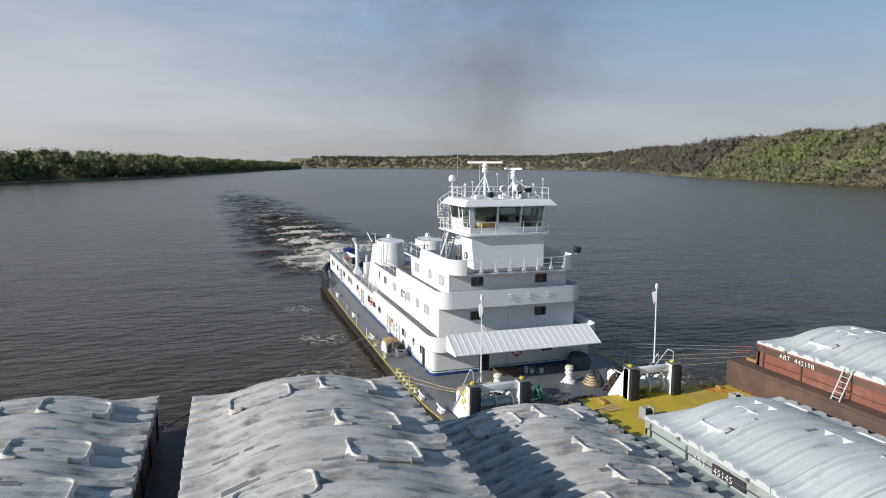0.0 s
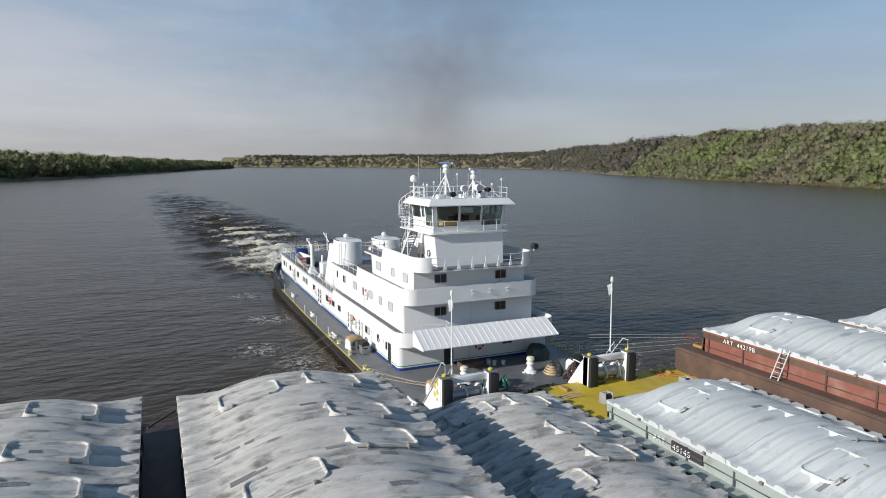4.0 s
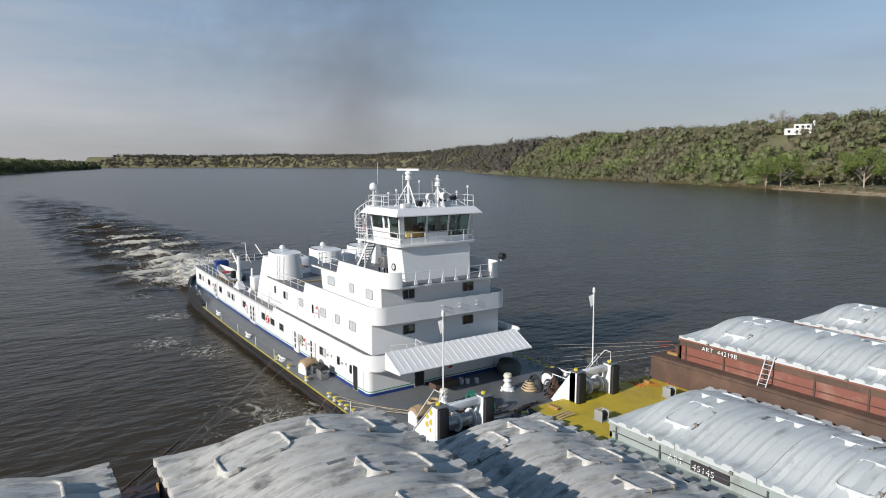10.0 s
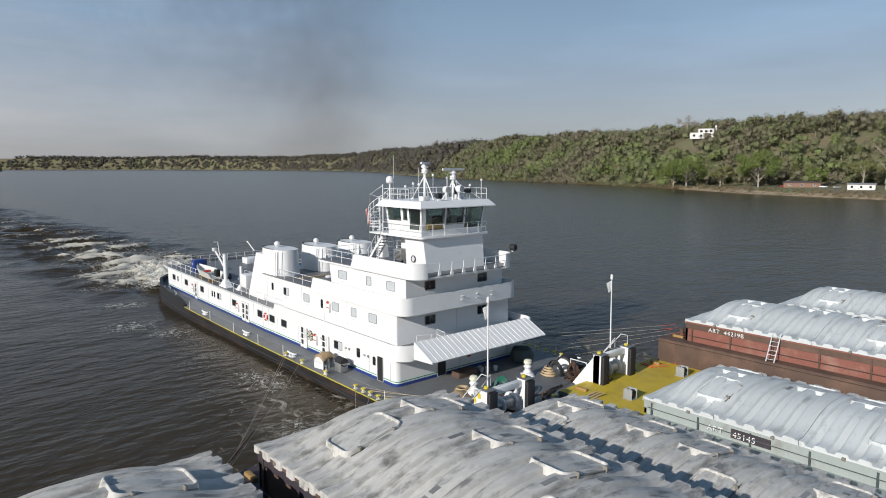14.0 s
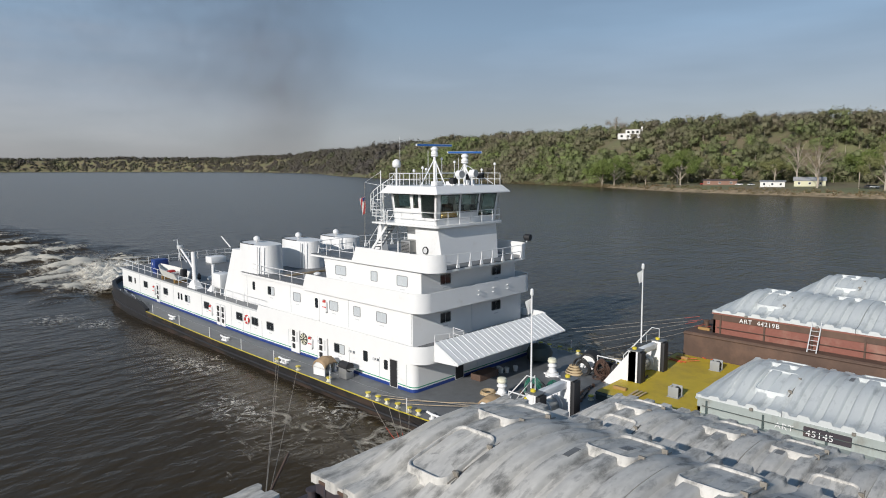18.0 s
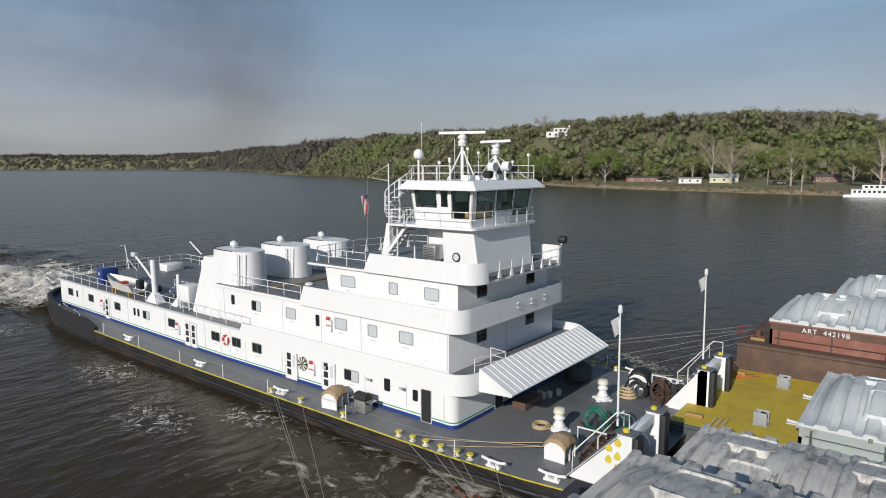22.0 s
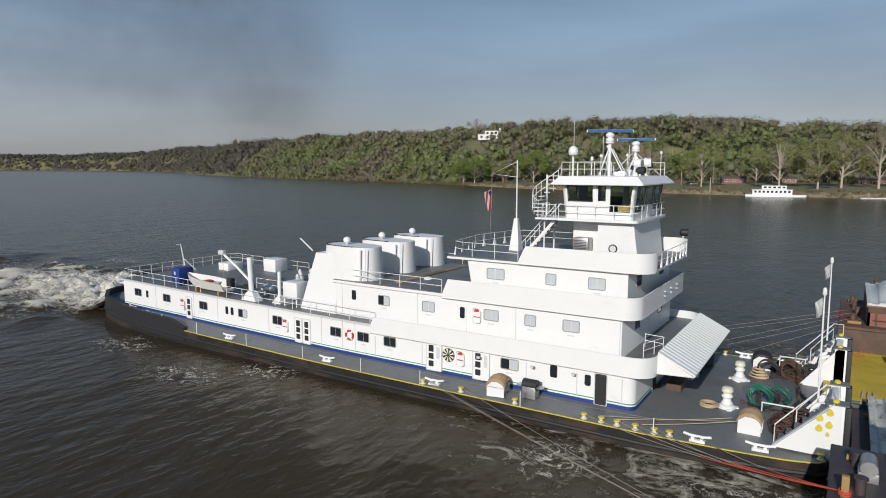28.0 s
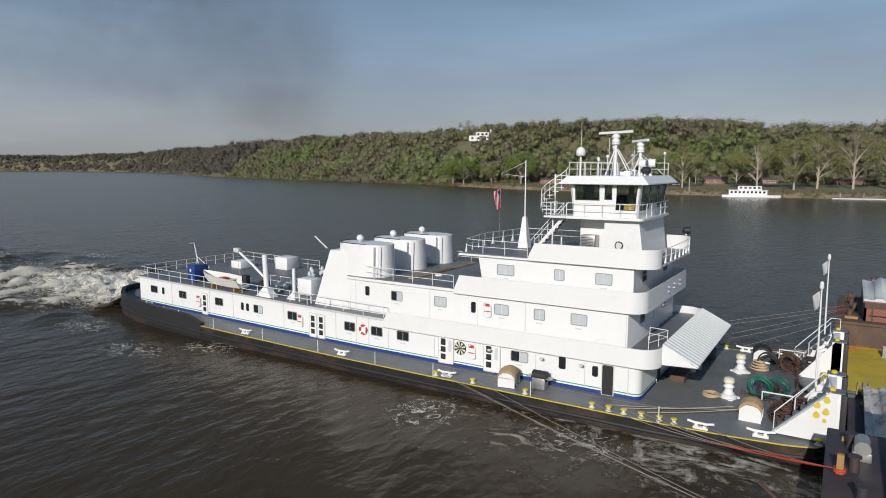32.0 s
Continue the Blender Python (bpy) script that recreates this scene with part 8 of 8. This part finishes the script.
def puff(x, y, z, wide, high, dense, lean):
    """One shallow bowl of smoke, thinning to nothing at its rim."""
    V, F, D = [(0, 0, 0)], [], [1.0]
    rings, n = 9, 40
    for i in range(1, rings + 1):
        f = i / rings
        for k in range(n):
            a = 2 * math.pi * k / n
            V.append((f * math.cos(a), 0.25 * f * f, f * math.sin(a)))
            D.append((1 - f * f) ** 2)
    for k in range(n):
        F.append((0, 1 + k, 1 + (k + 1) % n, 1 + (k + 1) % n))
    tris = [(a, b, c) for a, b, c, _ in F]
    for i in range(rings - 1):
        for k in range(n):
            a, b = 1 + i * n + k, 1 + i * n + (k + 1) % n
            tris += [(a, a + n, b + n), (a, b + n, b)]
    V = [(vx * wide, vy * wide, vz * high) for vx, vy, vz in V]
    ob = bulk("smoke_puff", np.array(V) / 12.0, tris, SMOKE, "stuff", "faint brown-grey diesel smoke drifting off the funnels", "smoke", smooth=True)
    ob.data.attributes.new("thickness", "FLOAT", "POINT").data.foreach_set("value", np.array(D, dtype=np.float32) * dense)
    ob.matrix_basis = pose(x, y, z, 0, lean, -32) @ Matrix.Scale(12.0, 4)
    PUFFS.append(ob)


puff(8, 34, 17, 7, 9, 0.10, 30)
puff(19, 50, 25, 10, 15, 0.24, 25)
puff(26, 64, 32, 20, 22, 0.22, 20)
puff(38, 92, 42, 40, 30, 0.20, 10)
puff(36, 128, 60, 66, 48, 0.20, 0)


# ---- what moves ----
def motions():
    # the land slides aft past the tow
    for ob in SHORE:
        m = ob.matrix_basis.copy()
        walk(ob, [(t, Matrix.Translation((0, SPEED * t, 0)) @ m) for t in (0, 1, 2, 8, 16, 24, 30, 31, 32)])
    # foam drifts aft
    for ob in FOAMS:
        m = ob.matrix_basis.copy()
        walk(ob, [(t, Matrix.Translation((0, 2.0 * t, 0)) @ m) for t in (0, 1, 2, 8, 16, 24, 30, 31, 32)])
    # smoke spreads slowly downwind
    for k, ob in enumerate(PUFFS):
        m = ob.matrix_basis.copy()
        walk(ob, [(t, Matrix.Translation((0.02 * t * k, 0.05 * t * k, 0.02 * t * k)) @ m) for t in (0, 8, 16, 24, 32)])
    # radar bars turn: degrees a second, angle at the start
    for ob, rate, a0 in ((SCAN1, -148.66, RADAR_A[0]), (SCAN2, -148.1, RADAR_A[1])):
        p = ob.matrix_basis.translation.copy()
        walk(ob, [(0.4 * k, pose(p.x, p.y, p.z, 0, 0, a0 + rate * 0.4 * k)) for k in range(81)])


motions()
